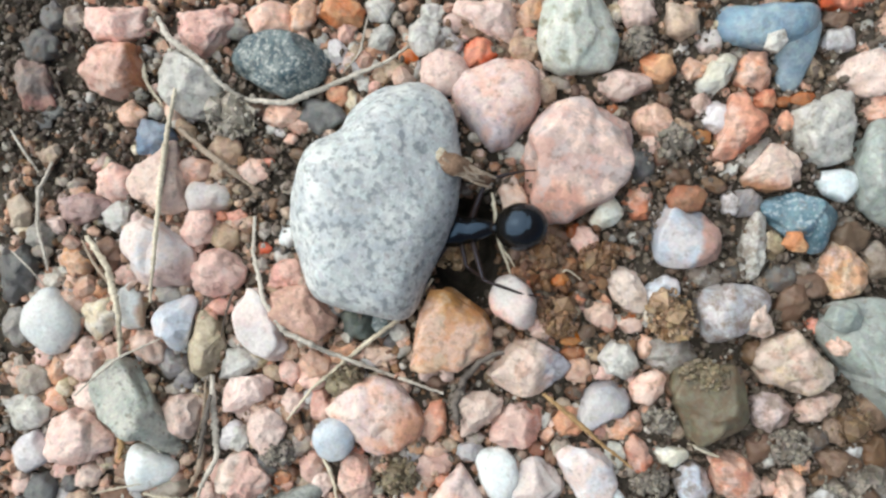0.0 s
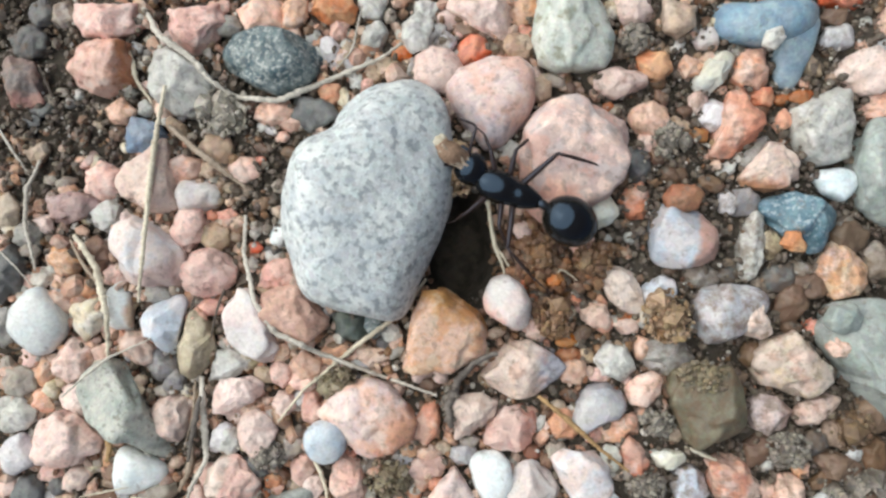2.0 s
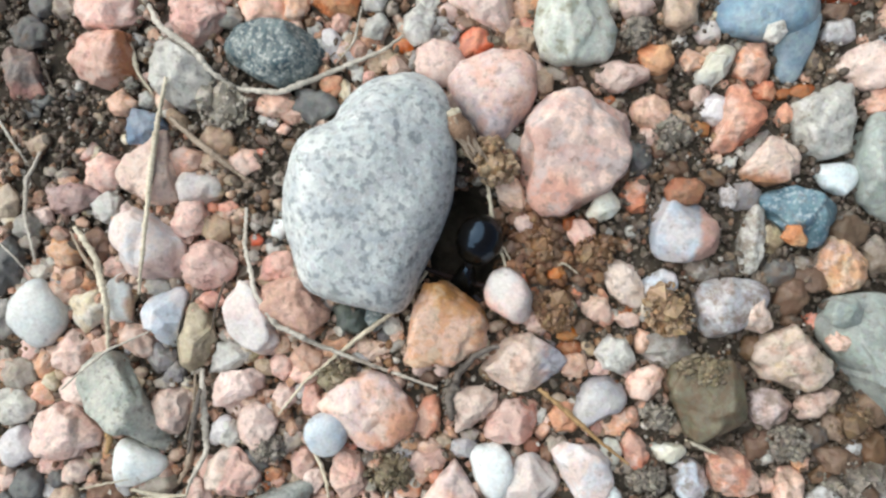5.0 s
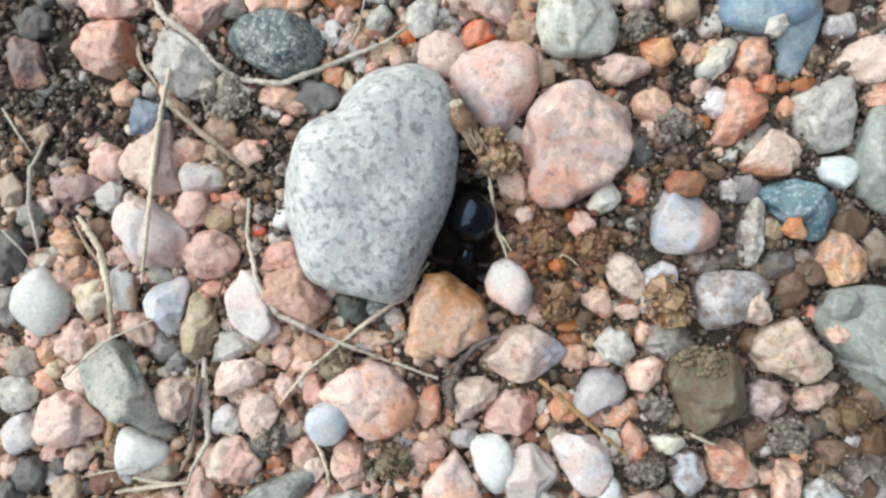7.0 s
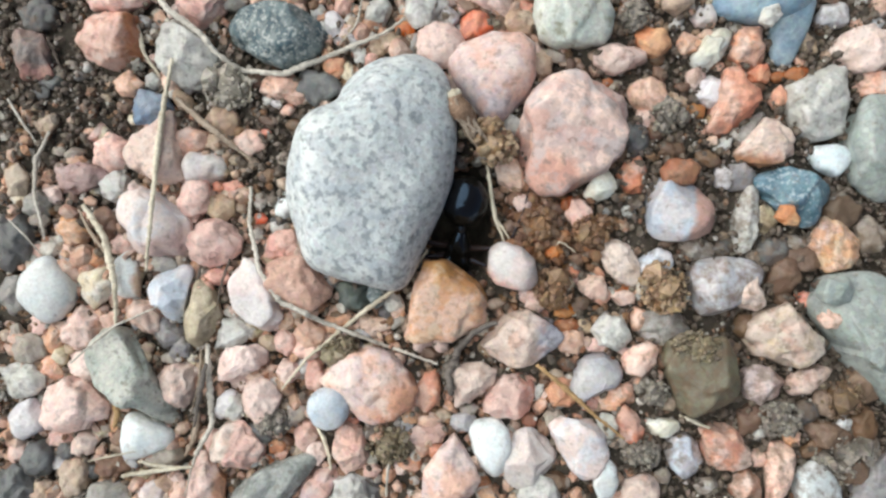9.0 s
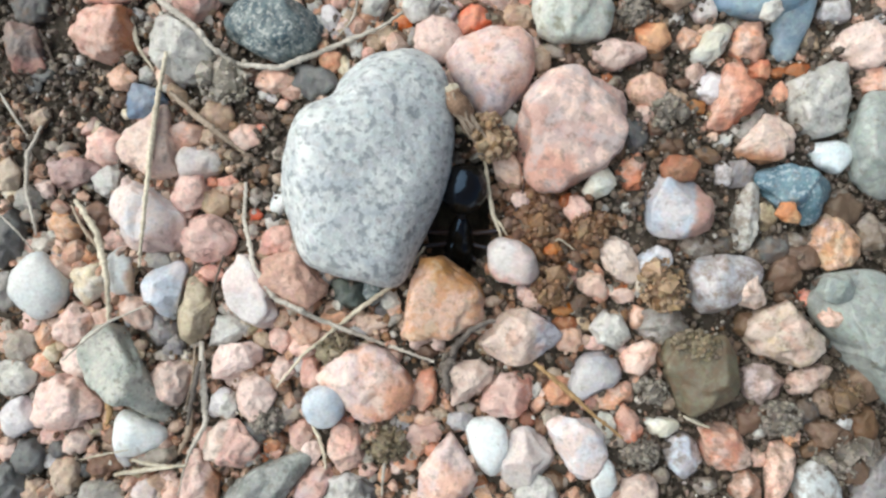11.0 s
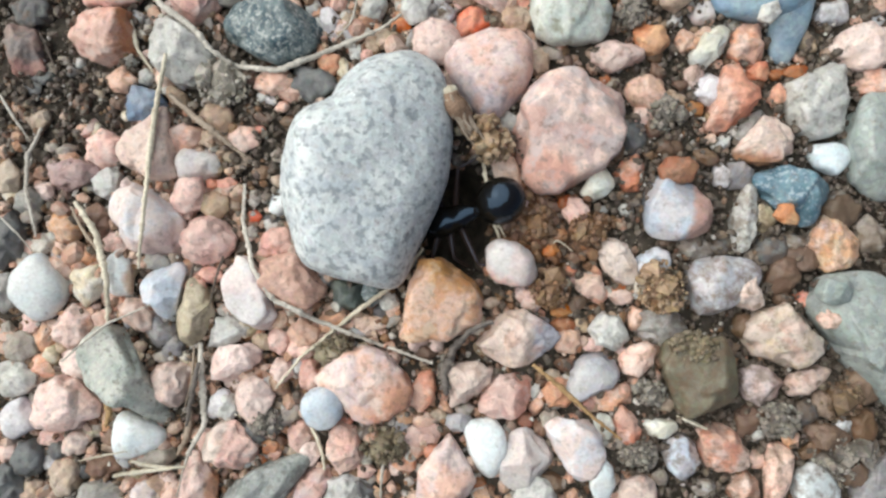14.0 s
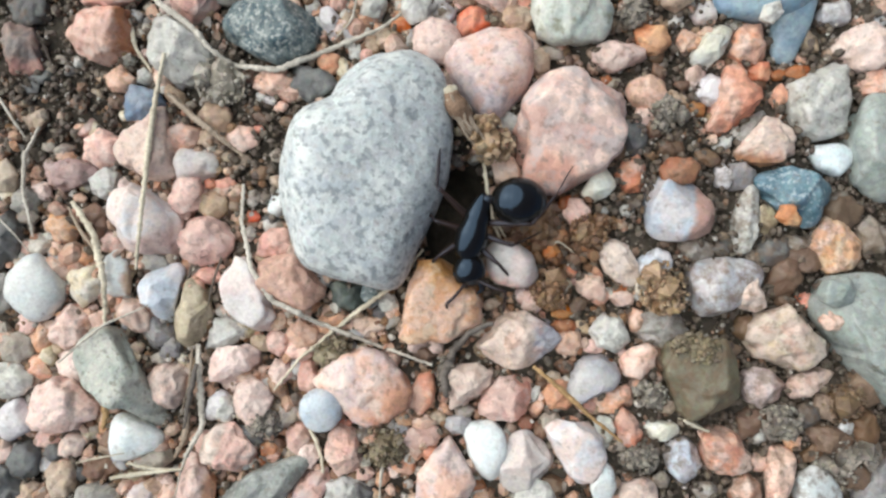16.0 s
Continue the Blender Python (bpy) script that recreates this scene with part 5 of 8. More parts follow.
pebble("greywhite", 21.19, -13.84, 0.24, 0.51, (92, 0.69, 52, 0.80, -21, 0.85, -75, 0.73, -112, 0.72, -168, 0.91, 132, 0.80), soil=0.53)
pebble("orange_tan", 0.99, -18.08, 0.55, 0.69, (120, 1.09, 55, 1.19, 6, 0.89, -45, 1.15, -124, 1.03, 176, 0.98), soil=0.01)
pebble("greywhite", 6.57, -18.22, 0.61, 0.88, (64, 1.25, 1, 1.44, -58, 1.29, -100, 1.31, -144, 1.37, 151, 1.35, 106, 1.37), soil=0.12)
pebble("tan", -25.00, -17.43, 0.40, 0.75, (-82, 1.26, -137, 1.18, -177, 1.08, 144, 1.16, 84, 1.21, 29, 1.19, -18, 1.03), soil=0.03)
pebble("grey", -22.53, -18.50, 0.63, 0.81, (149, 1.29, -180, 1.65, -86, 0.72, 19, 1.51, 72, 0.96, 104, 0.95), soil=0.00)
pebble("white_pink", -19.69, -18.45, 0.48, 0.60, (154, 0.93, -161, 1.08, -89, 0.69, 0, 1.01, 50, 0.86, 106, 0.82), soil=0.00)
pebble("tan", -27.29, -18.71, 0.34, 0.57, (79, 0.95, 1, 0.73, -73, 0.98, -152, 0.78, 152, 0.85), soil=0.04)
pebble("pink", -17.78, -18.58, 0.41, 0.53, (-146, 0.82, 156, 0.71, 89, 0.95, 33, 0.78, -18, 0.74, -82, 0.88), soil=0.00)
pebble("greytan", -28.82, -14.79, 0.34, 0.25, (139, 0.42, 67, 0.36, -11, 0.39, -75, 0.41, -147, 0.35), soil=0.00)
pebble("orange_pale", -7.05, -6.84, 0.29, 0.58, (105, 0.66, 53, 1.07, -36, 0.90, -67, 0.67, -95, 0.81, -178, 1.15, 129, 0.80), soil=0.00)
pebble("orange_pale", -9.08, -7.78, 0.53, 0.70, (-14, 1.01, -91, 1.08, -162, 1.03, 142, 1.03, 54, 1.04), soil=0.05)
pebble("pink", -8.69, -10.45, 0.26, 0.58, (15, 0.71, -12, 0.69, -47, 1.07, -124, 1.07, -175, 0.63, 156, 0.86, 81, 1.16), soil=0.05)
pebble("tan_pink", -4.78, -7.02, 0.25, 0.58, (152, 1.09, 95, 0.63, 19, 1.22, -61, 0.73, -115, 0.83), soil=0.01)
pebble("grey", 0.48, -5.99, 0.35, 0.41, (-45, 0.61, -95, 0.68, -145, 0.60, 161, 0.65, 116, 0.65, 64, 0.61, 10, 0.65), soil=0.05)
pebble("lav_pink", 6.28, -5.17, 0.45, 0.51, (175, 0.76, 101, 0.75, 32, 0.80, -41, 0.73, -115, 0.79), soil=0.22)
pebble("pale_pink", 12.10, -4.92, 0.40, 0.43, (-81, 0.56, -133, 0.62, 124, 0.66, 78, 0.52, -13, 0.77), soil=0.19)
pebble("red_orange", 9.94, -12.09, 0.30, 0.40, (3, 0.61, -61, 0.59, -118, 0.65, -177, 0.59, 117, 0.61, 60, 0.63), soil=0.08)
pebble("brown", 13.75, -17.32, 0.21, 0.41, (-76, 0.61, -129, 0.65, -173, 0.65, 139, 0.63, 81, 0.61, 30, 0.67, -18, 0.63), soil=0.41)
pebble("dark_grey", -12.43, -14.44, 0.34, 0.57, (12, 0.99, -66, 0.77, -126, 0.82, 163, 1.01, 91, 0.69), soil=0.00)
pebble("dark", -5.37, -18.20, 0.52, 0.66, (-149, 1.06, 130, 1.06, 98, 0.93, 61, 0.89, -15, 1.23, -62, 1.00, -93, 0.86), soil=0.02)
pebble("brown", 3.50, -7.27, 0.37, 0.47, (136, 0.78, 81, 0.85, 22, 0.64, -20, 0.69, -67, 0.82, -131, 0.76, 180, 0.62), soil=0.07)
pebble("tan", -20.59, -9.42, 0.34, 0.46, (150, 0.77, 97, 0.62, 52, 0.73, -22, 0.76, -84, 0.63, -136, 0.72), soil=0.09)
pebble("orange_pale", -22.11, -12.49, 0.24, 0.51, (166, 0.72, 92, 0.81, 16, 0.72, -63, 0.77, -126, 0.81), soil=0.00)
pebble("greytan", 7.47, -13.20, 0.48, 0.46, (-79, 0.72, -125, 0.75, -173, 0.70, 135, 0.73, 88, 0.73, 36, 0.71, -22, 0.70), soil=0.16)
pebble("orange", 21.11, 10.16, 0.49, 0.46, (138, 0.71, 90, 0.65, 32, 0.71, -47, 0.73, -95, 0.62, -148, 0.76), soil=0.12)
pebble("lav", 18.77, 3.22, 0.40, 0.44, (126, 0.75, 46, 0.66, -17, 0.59, -100, 0.76, -176, 0.55), soil=0.37)
pebble("brown", 26.63, 0.85, 0.44, 0.75, (-9, 1.24, -64, 1.11, -107, 1.10, -162, 1.21, 133, 1.14, 93, 1.12, 52, 1.12), soil=0.74)
pebble("greytan", 28.62, -0.67, 0.54, 0.69, (133, 1.17, 48, 0.94, -22, 1.02, -90, 1.15, -166, 0.89), soil=0.74)
pebble("dark_grey", 22.22, -1.83, 0.33, 0.75, (-106, 1.10, -154, 1.23, 143, 1.18, 89, 1.05, 38, 1.21, -13, 1.28, -63, 1.08), soil=0.74)
# These two stones are added for a nub on the granite stone's left edge.
pebble("greywhite", -10.57, 1.11, 0.25, 0.35, (160, 0.49, 107, 0.62, 8, 0.40, -71, 0.65, -139, 0.50), soil=0.01)
pebble("white", -10.85, 1.11, 0.23, 0.51, (-36, 0.64, -140, 0.91, 170, 0.60, 101, 0.90, 8, 0.71), soil=0.02)
pebble("greywhite", -24.46, 10.38, 0.27, 0.26, (11, 0.41, -67, 0.38, -134, 0.35, 141, 0.43, 78, 0.34), soil=0.06)
pebble("tan", -22.79, 9.39, 0.19, 0.25, (118, 0.33, 66, 0.35, -12, 0.34, -89, 0.33, -157, 0.35), soil=0.00)
pebble("greytan", -25.55, 10.57, 0.17, 0.25, (140, 0.39, 77, 0.29, 20, 0.35, -41, 0.37, -102, 0.30, -158, 0.33), soil=0.25)
pebble("grey", -25.05, 9.80, 0.24, 0.25, (-92, 0.30, -150, 0.43, 127, 0.32, 85, 0.33, 17, 0.41, -57, 0.34), soil=0.23)
pebble("tan", -28.22, 8.55, 0.31, 0.25, (-132, 0.39, 167, 0.42, 124, 0.35, 79, 0.36, 16, 0.42, -37, 0.39, -76, 0.34), soil=0.25)
pebble("cream", -21.23, 6.88, 0.23, 0.25, (149, 0.39, 77, 0.35, 0, 0.37, -79, 0.37, -140, 0.36), soil=0.02)
pebble("tan", -21.42, 7.50, 0.13, 0.25, (111, 0.33, 46, 0.33, -7, 0.39, -70, 0.33, -125, 0.34, -175, 0.37), soil=0.00)
pebble("greytan", -26.31, 9.96, 0.36, 0.28, (-16, 0.47, -92, 0.40, -158, 0.42, 116, 0.43, 49, 0.39), soil=0.31)
pebble("tan", -23.18, 8.32, 0.12, 0.25, (24, 0.33, -56, 0.43, -122, 0.27, 180, 0.41, 85, 0.31), soil=0.00)
pebble("brown", -24.24, 7.71, 0.32, 0.35, (60, 0.56, -27, 0.56, -74, 0.46, -109, 0.49, -168, 0.70, 135, 0.51, 99, 0.44), soil=0.30)
pebble("brown", -21.74, 7.73, 0.37, 0.35, (-135, 0.66, 164, 0.54, 120, 0.49, 76, 0.55, 11, 0.63, -41, 0.49, -84, 0.50), soil=0.00)
pebble("tan", -28.07, 7.70, 0.21, 0.28, (92, 0.35, 47, 0.44, -28, 0.52, -85, 0.35, -138, 0.45, 141, 0.49), soil=0.29)
pebble("grey", -19.83, 13.30, 0.11, 0.25, (-101, 0.37, -151, 0.32, 147, 0.40, 100, 0.38, 49, 0.32, -5, 0.39, -57, 0.38), soil=0.05)
pebble("greytan", -19.55, 13.98, 0.38, 0.25, (-15, 0.36, -86, 0.38, -143, 0.36, 136, 0.36, 65, 0.36), soil=0.00)
pebble("greytan", -16.90, 7.55, 0.12, 0.25, (101, 0.33, 30, 0.45, -46, 0.32, -110, 0.39, 164, 0.38), soil=0.05)
pebble("tan", -14.87, 4.53, 0.16, 0.27, (99, 0.42, 56, 0.44, -12, 0.42, -60, 0.40, -99, 0.43, -162, 0.44, 135, 0.39), soil=0.04)
pebble("greytan", -25.26, 4.47, 0.42, 0.34, (-144, 0.63, 129, 0.45, 80, 0.45, 33, 0.66, -46, 0.47, -94, 0.43), soil=0.03)
pebble("greytan", -26.31, 4.67, 0.22, 0.25, (92, 0.29, 30, 0.41, -49, 0.37, -109, 0.31, 170, 0.44), soil=0.00)
pebble("cream", -28.88, 1.35, 0.30, 0.35, (76, 0.37, 36, 0.55, -52, 0.71, -101, 0.36, -134, 0.52, 135, 0.68), soil=0.08)
pebble("tan_pink", -24.20, 1.30, 0.18, 0.25, (-167, 0.44, 112, 0.36, 43, 0.35, -25, 0.46, -102, 0.31), soil=0.03)
pebble("greytan", -27.48, -0.01, 0.39, 0.37, (-105, 0.47, -172, 0.67, 109, 0.48, 41, 0.56, -38, 0.60), soil=0.01)
pebble("brown", -23.34, -1.42, 0.33, 0.33, (-77, 0.50, -114, 0.50, -162, 0.50, 129, 0.51, 84, 0.49, 48, 0.51, -14, 0.51), soil=0.06)
pebble("tan", -28.03, -3.17, 0.36, 0.30, (161, 0.52, 103, 0.47, 54, 0.42, 7, 0.47, -42, 0.53, -92, 0.45, -144, 0.42), soil=0.02)
pebble("orange_pale", -23.49, -6.54, 0.27, 0.37, (-169, 0.61, 110, 0.52, 41, 0.54, -43, 0.60, -103, 0.50), soil=0.05)
pebble("orange_tan", -26.01, -4.29, 0.16, 0.36, (158, 0.58, 87, 0.50, 36, 0.58, -52, 0.54, -110, 0.50), soil=0.00)
pebble("pink", -17.32, 0.48, 0.30, 0.45, (-79, 0.67, -129, 0.69, -178, 0.73, 131, 0.72, 77, 0.67, 21, 0.70, -30, 0.76), soil=0.02)
pebble("red", -15.36, 2.31, 0.38, 0.25, (141, 0.39, 97, 0.34, 46, 0.31, -14, 0.40, -69, 0.35, -114, 0.32, -164, 0.35), soil=0.02)
pebble("pink_red", -15.44, -3.80, 0.42, 0.45, (34, 0.76, -60, 0.67, -100, 0.54, -147, 0.82, 138, 0.76, 91, 0.54), soil=0.00)
pebble("brown", -21.59, -5.76, 0.30, 0.29, (-79, 0.45, -147, 0.40, 136, 0.49, 65, 0.38, -18, 0.47), soil=0.03)
pebble("tan", -14.91, 1.88, 0.21, 0.27, (-109, 0.43, -174, 0.45, 138, 0.38, 101, 0.43, 46, 0.43, -14, 0.44, -53, 0.39), soil=0.04)
pebble("greytan", -29.15, -7.72, 0.27, 0.34, (103, 0.61, 22, 0.44, -29, 0.53, -118, 0.54, 179, 0.44), soil=0.00)
pebble("tan", -25.41, -8.80, 0.35, 0.26, (-53, 0.43, -110, 0.34, -172, 0.39, 117, 0.46, 64, 0.32, 9, 0.43), soil=0.08)
pebble("pink", -22.56, -6.87, 0.43, 0.44, (-39, 0.56, -103, 0.72, 174, 0.68, 117, 0.59, 45, 0.77), soil=0.05)
pebble("orange_tan", -22.22, -13.53, 0.27, 0.42, (17, 0.53, -5, 0.45, -63, 0.92, -146, 0.66, -175, 0.42, 160, 0.62, 75, 0.87), soil=0.02)
pebble("greytan", -23.20, -14.23, 0.30, 0.40, (-11, 0.61, -87, 0.57, -161, 0.60, 132, 0.62, 69, 0.57), soil=0.06)
pebble("brown", -21.94, -14.78, 0.34, 0.41, (56, 0.63, 20, 0.57, -31, 0.65, -93, 0.77, -139, 0.55, -178, 0.63, 125, 0.69), soil=0.05)
pebble("slate", -17.89, -8.73, 0.24, 0.48, (-9, 0.67, -60, 0.77, -132, 0.78, 169, 0.64, 110, 0.81, 42, 0.75), soil=0.06)
pebble("pink", -29.06, -15.78, 0.28, 0.44, (-9, 0.58, -46, 0.62, -132, 0.79, 167, 0.53, 125, 0.72, 44, 0.74), soil=0.03)
pebble("dark", -23.82, -17.07, 0.31, 0.37, (-98, 0.53, -136, 0.58, 166, 0.62, 106, 0.53, 66, 0.54, 19, 0.61, -50, 0.56), soil=0.02)
pebble("olive", -20.44, -17.43, 0.19, 0.38, (66, 0.57, -12, 0.65, -72, 0.49, -150, 0.64, 127, 0.52), soil=0.03)
pebble("pale_pink", -18.22, -17.53, 0.29, 0.36, (96, 0.45, 59, 0.55, 6, 0.64, -64, 0.53, -98, 0.50, -142, 0.55, 147, 0.67), soil=0.03)
pebble("lav", -14.74, -12.43, 0.41, 0.51, (3, 0.75, -30, 0.61, -59, 0.78, -119, 1.04, 171, 0.66, 135, 0.66, 77, 1.02), soil=0.00)
pebble("tan", -20.19, -8.73, 0.39, 0.30, (-65, 0.39, -116, 0.49, 174, 0.51, 128, 0.38, 91, 0.44, 43, 0.55, -21, 0.45), soil=0.02)
pebble("greytan", -18.60, -9.39, 0.37, 0.32, (108, 0.41, 55, 0.46, -35, 0.59, -95, 0.36, -166, 0.63), soil=0.08)
pebble("greywhite", -28.95, -11.05, 0.21, 0.27, (-78, 0.43, -138, 0.40, 157, 0.42, 98, 0.41, 40, 0.41, -19, 0.41), soil=0.02)
pebble("tan", -6.21, 13.28, 0.33, 0.42, (147, 0.65, 72, 0.66, 14, 0.66, -30, 0.59, -105, 0.72, -167, 0.58), soil=0.08)
pebble("pink", -5.09, 11.19, 0.24, 0.30, (-11, 0.54, -49, 0.34, -86, 0.44, -147, 0.67, 147, 0.39, 111, 0.37, 58, 0.58), soil=0.00)
pebble("tan_pink", -10.14, 8.56, 0.33, 0.48, (-68, 0.67, -116, 0.66, 172, 0.87, 106, 0.63, 62, 0.70, -2, 0.85), soil=0.00)
pebble("greywhite", -12.15, 8.24, 0.15, 0.25, (77, 0.37, 31, 0.38, -30, 0.33, -73, 0.37, -113, 0.37, 178, 0.35, 119, 0.35), soil=0.02)
pebble("lav", -11.49, 7.96, 0.22, 0.25, (139, 0.35, 77, 0.31, 27, 0.36, -41, 0.34, -100, 0.32, -149, 0.34), soil=0.00)
pebble("brown", -13.21, 9.47, 0.20, 0.42, (-46, 0.65, -76, 0.48, -113, 0.64, 158, 0.77, 110, 0.50, 80, 0.56, 15, 0.87), soil=0.00)
pebble("orange_pale", -10.74, 7.53, 0.37, 0.26, (41, 0.43, -39, 0.37, -94, 0.36, -147, 0.47, 144, 0.36, 93, 0.38), soil=0.02)
pebble("tan", -9.24, 8.42, 0.31, 0.28, (-84, 0.37, -177, 0.48, 121, 0.34, 47, 0.49, -30, 0.39), soil=0.07)
pebble("tan", -14.19, 4.16, 0.17, 0.31, (20, 0.51, -46, 0.51, -86, 0.45, -131, 0.46, 159, 0.55, 107, 0.45, 71, 0.45), soil=0.06)
pebble("tan", -2.37, 13.95, 0.20, 0.30, (-27, 0.45, -82, 0.43, -137, 0.49, 158, 0.52, 105, 0.38, 48, 0.53), soil=0.00)
pebble("greytan", -7.56, 13.41, 0.37, 0.25, (38, 0.41, -29, 0.37, -87, 0.38, -144, 0.41, 148, 0.37, 92, 0.39), soil=0.07)
pebble("brown", -12.13, 6.82, 0.24, 0.33, (-36, 0.65, -105, 0.39, -166, 0.57, 102, 0.51, 56, 0.39), soil=0.04)
pebble("brown", -10.22, 6.52, 0.37, 0.31, (60, 0.42, -27, 0.54, -95, 0.40, -133, 0.46, 144, 0.54, 92, 0.41), soil=0.02)
pebble("greytan", -10.92, 4.23, 0.39, 0.30, (-19, 0.50, -64, 0.47, -102, 0.43, -158, 0.48, 134, 0.46, 94, 0.46, 49, 0.43), soil=0.08)
pebble("brown", -12.05, 3.10, 0.33, 0.34, (-133, 0.49, 141, 0.55, 77, 0.47, 2, 0.55, -75, 0.51), soil=0.00)
pebble("tan", -10.90, 2.54, 0.40, 0.28, (111, 0.44, 56, 0.38, 8, 0.45, -68, 0.45, -124, 0.37, -173, 0.46), soil=0.00)
pebble("brown", 1.49, 14.71, 0.34, 0.43, (115, 0.82, 63, 0.46, 26, 0.65, -94, 0.58, -133, 0.48), soil=0.02)
pebble("brown", 3.68, 13.45, 0.32, 0.40, (-0, 0.58, -79, 0.58, -149, 0.61, 132, 0.57, 68, 0.63), soil=0.00)
pebble("brown", 8.45, 10.76, 0.31, 0.26, (79, 0.43, 31, 0.36, -1, 0.33, -65, 0.51, -125, 0.40, -164, 0.31, 157, 0.45), soil=0.16)
pebble("greytan", 7.27, 11.32, 0.45, 0.38, (-126, 0.43, 178, 0.86, 93, 0.50, 62, 0.40, 22, 0.70, -66, 0.69, -102, 0.43), soil=0.13)
pebble("tan", 10.08, 11.36, 0.40, 0.27, (121, 0.40, 75, 0.41, 30, 0.41, -31, 0.48, -85, 0.37, -130, 0.42, -173, 0.46), soil=0.15)
pebble("brown", 11.30, 13.45, 0.22, 0.34, (47, 0.45, -7, 0.55, -79, 0.59, -133, 0.45, -179, 0.53, 109, 0.60), soil=0.20)
pebble("orange_tan", 13.49, 13.78, 0.23, 0.26, (128, 0.39, 89, 0.37, 33, 0.45, -33, 0.41, -69, 0.40, -110, 0.38, 178, 0.45), soil=0.09)
pebble("orange_brown", 10.90, 9.55, 0.14, 0.25, (-51, 0.34, -94, 0.38, -147, 0.44, 153, 0.43, 112, 0.33, 67, 0.40, 11, 0.49), soil=0.16)
pebble("greytan", 11.47, 9.33, 0.14, 0.30, (120, 0.46, 80, 0.43, 25, 0.51, -51, 0.45, -106, 0.43, -176, 0.51), soil=0.10)
pebble("brown", 11.73, 4.78, 0.34, 0.37, (165, 0.56, 120, 0.52, 79, 0.57, -2, 0.56, -56, 0.54, -109, 0.55), soil=0.20)
pebble("brown", 14.28, 11.23, 0.15, 0.32, (-124, 0.49, -179, 0.50, 122, 0.49, 59, 0.50, -4, 0.49, -66, 0.50), soil=0.21)
pebble("cream", 1.19, 6.03, 0.25, 0.25, (84, 0.26, 31, 0.36, -46, 0.30, -97, 0.29, -155, 0.34, 131, 0.32), soil=0.01)
pebble("brown", 14.23, 6.36, 0.40, 0.47, (40, 0.68, -52, 0.68, -112, 0.72, -177, 0.70, 106, 0.70), soil=0.17)
pebble("brown", 15.18, 5.05, 0.46, 0.49, (75, 0.62, 15, 0.87, -62, 0.71, -109, 0.64, -171, 0.88, 119, 0.73), soil=0.27)
pebble("greywhite", 15.54, 13.55, 0.29, 0.29, (-170, 0.50, 136, 0.38, 100, 0.41, 47, 0.55, -20, 0.42, -62, 0.37, -101, 0.49), soil=0.13)
pebble("brown", 14.43, 10.14, 0.36, 0.33, (174, 0.48, 85, 0.52, 30, 0.43, -41, 0.56, -124, 0.45), soil=0.21)
pebble("tan", 15.63, 8.27, 0.29, 0.41, (12, 0.77, -83, 0.54, -132, 0.55, 140, 0.75, 65, 0.47), soil=0.27)
pebble("brown", 15.97, 9.24, 0.40, 0.27, (-70, 0.40, -131, 0.36, 133, 0.47, 79, 0.33, 4, 0.48), soil=0.20)
pebble("brown", 21.00, 9.37, 0.35, 0.30, (84, 0.42, 32, 0.49, -23, 0.50, -70, 0.43, -121, 0.44, 176, 0.51, 127, 0.46), soil=0.26)
pebble("orange_brown", 23.67, 10.21, 0.38, 0.43, (-40, 0.70, -83, 0.55, -114, 0.59, -177, 0.90, 116, 0.57, 82, 0.55, 45, 0.75), soil=0.29)
pebble("orange_brown", 22.37, 10.03, 0.27, 0.29, (23, 0.55, -42, 0.46, -86, 0.37, -131, 0.44, 165, 0.56, 115, 0.39, 74, 0.38), soil=0.26)
pebble("tan", 25.83, 11.53, 0.24, 0.30, (-98, 0.43, -176, 0.49, 113, 0.44, 43, 0.45, -39, 0.48), soil=0.20)
pebble("tan", 24.40, 12.29, 0.23, 0.44, (99, 0.78, 51, 0.62, 2, 0.62, -87, 0.74, -134, 0.63, -180, 0.62), soil=0.26)
pebble("orange_tan", 23.80, 11.14, 0.31, 0.25, (-161, 0.34, 122, 0.36, 62, 0.32, -5, 0.35, -98, 0.32), soil=0.10)
pebble("brown", 26.06, 15.52, 0.36, 0.53, (45, 0.84, -61, 0.74, -116, 0.67, 157, 1.05, 97, 0.62), soil=0.20)
pebble("greywhite", 18.80, 5.43, 0.23, 0.37, (145, 0.47, 109, 0.45, -11, 0.56, -56, 0.43, -126, 0.70), soil=0.18)
pebble("orange_brown", 16.92, 7.66, 0.42, 0.35, (-144, 0.52, 133, 0.58, 79, 0.46, -6, 0.57, -83, 0.50), soil=0.30)
pebble("brown", 17.72, 4.43, 0.40, 0.42, (-115, 0.51, -160, 0.73, 106, 0.62, 62, 0.52, 19, 0.73, -70, 0.66), soil=0.44)
pebble("brown", 25.49, 13.26, 0.28, 0.29, (-100, 0.42, -157, 0.46, 137, 0.48, 86, 0.41, 29, 0.46, -44, 0.46), soil=0.21)
pebble("brown", 28.34, 9.53, 0.28, 0.30, (-42, 0.44, -87, 0.46, -133, 0.44, 160, 0.50, 111, 0.43, 66, 0.43, 17, 0.52), soil=0.30)
pebble("tan", -13.38, 3.79, 0.20, 0.36, (85, 0.56, 29, 0.70, -20, 0.57, -64, 0.44, -116, 0.66, -177, 0.64, 131, 0.45), soil=0.00)
pebble("greytan", -12.39, 1.51, 0.39, 0.27, (-47, 0.47, -99, 0.41, -144, 0.39, 165, 0.46, 101, 0.42, 55, 0.40, 13, 0.41), soil=0.03)
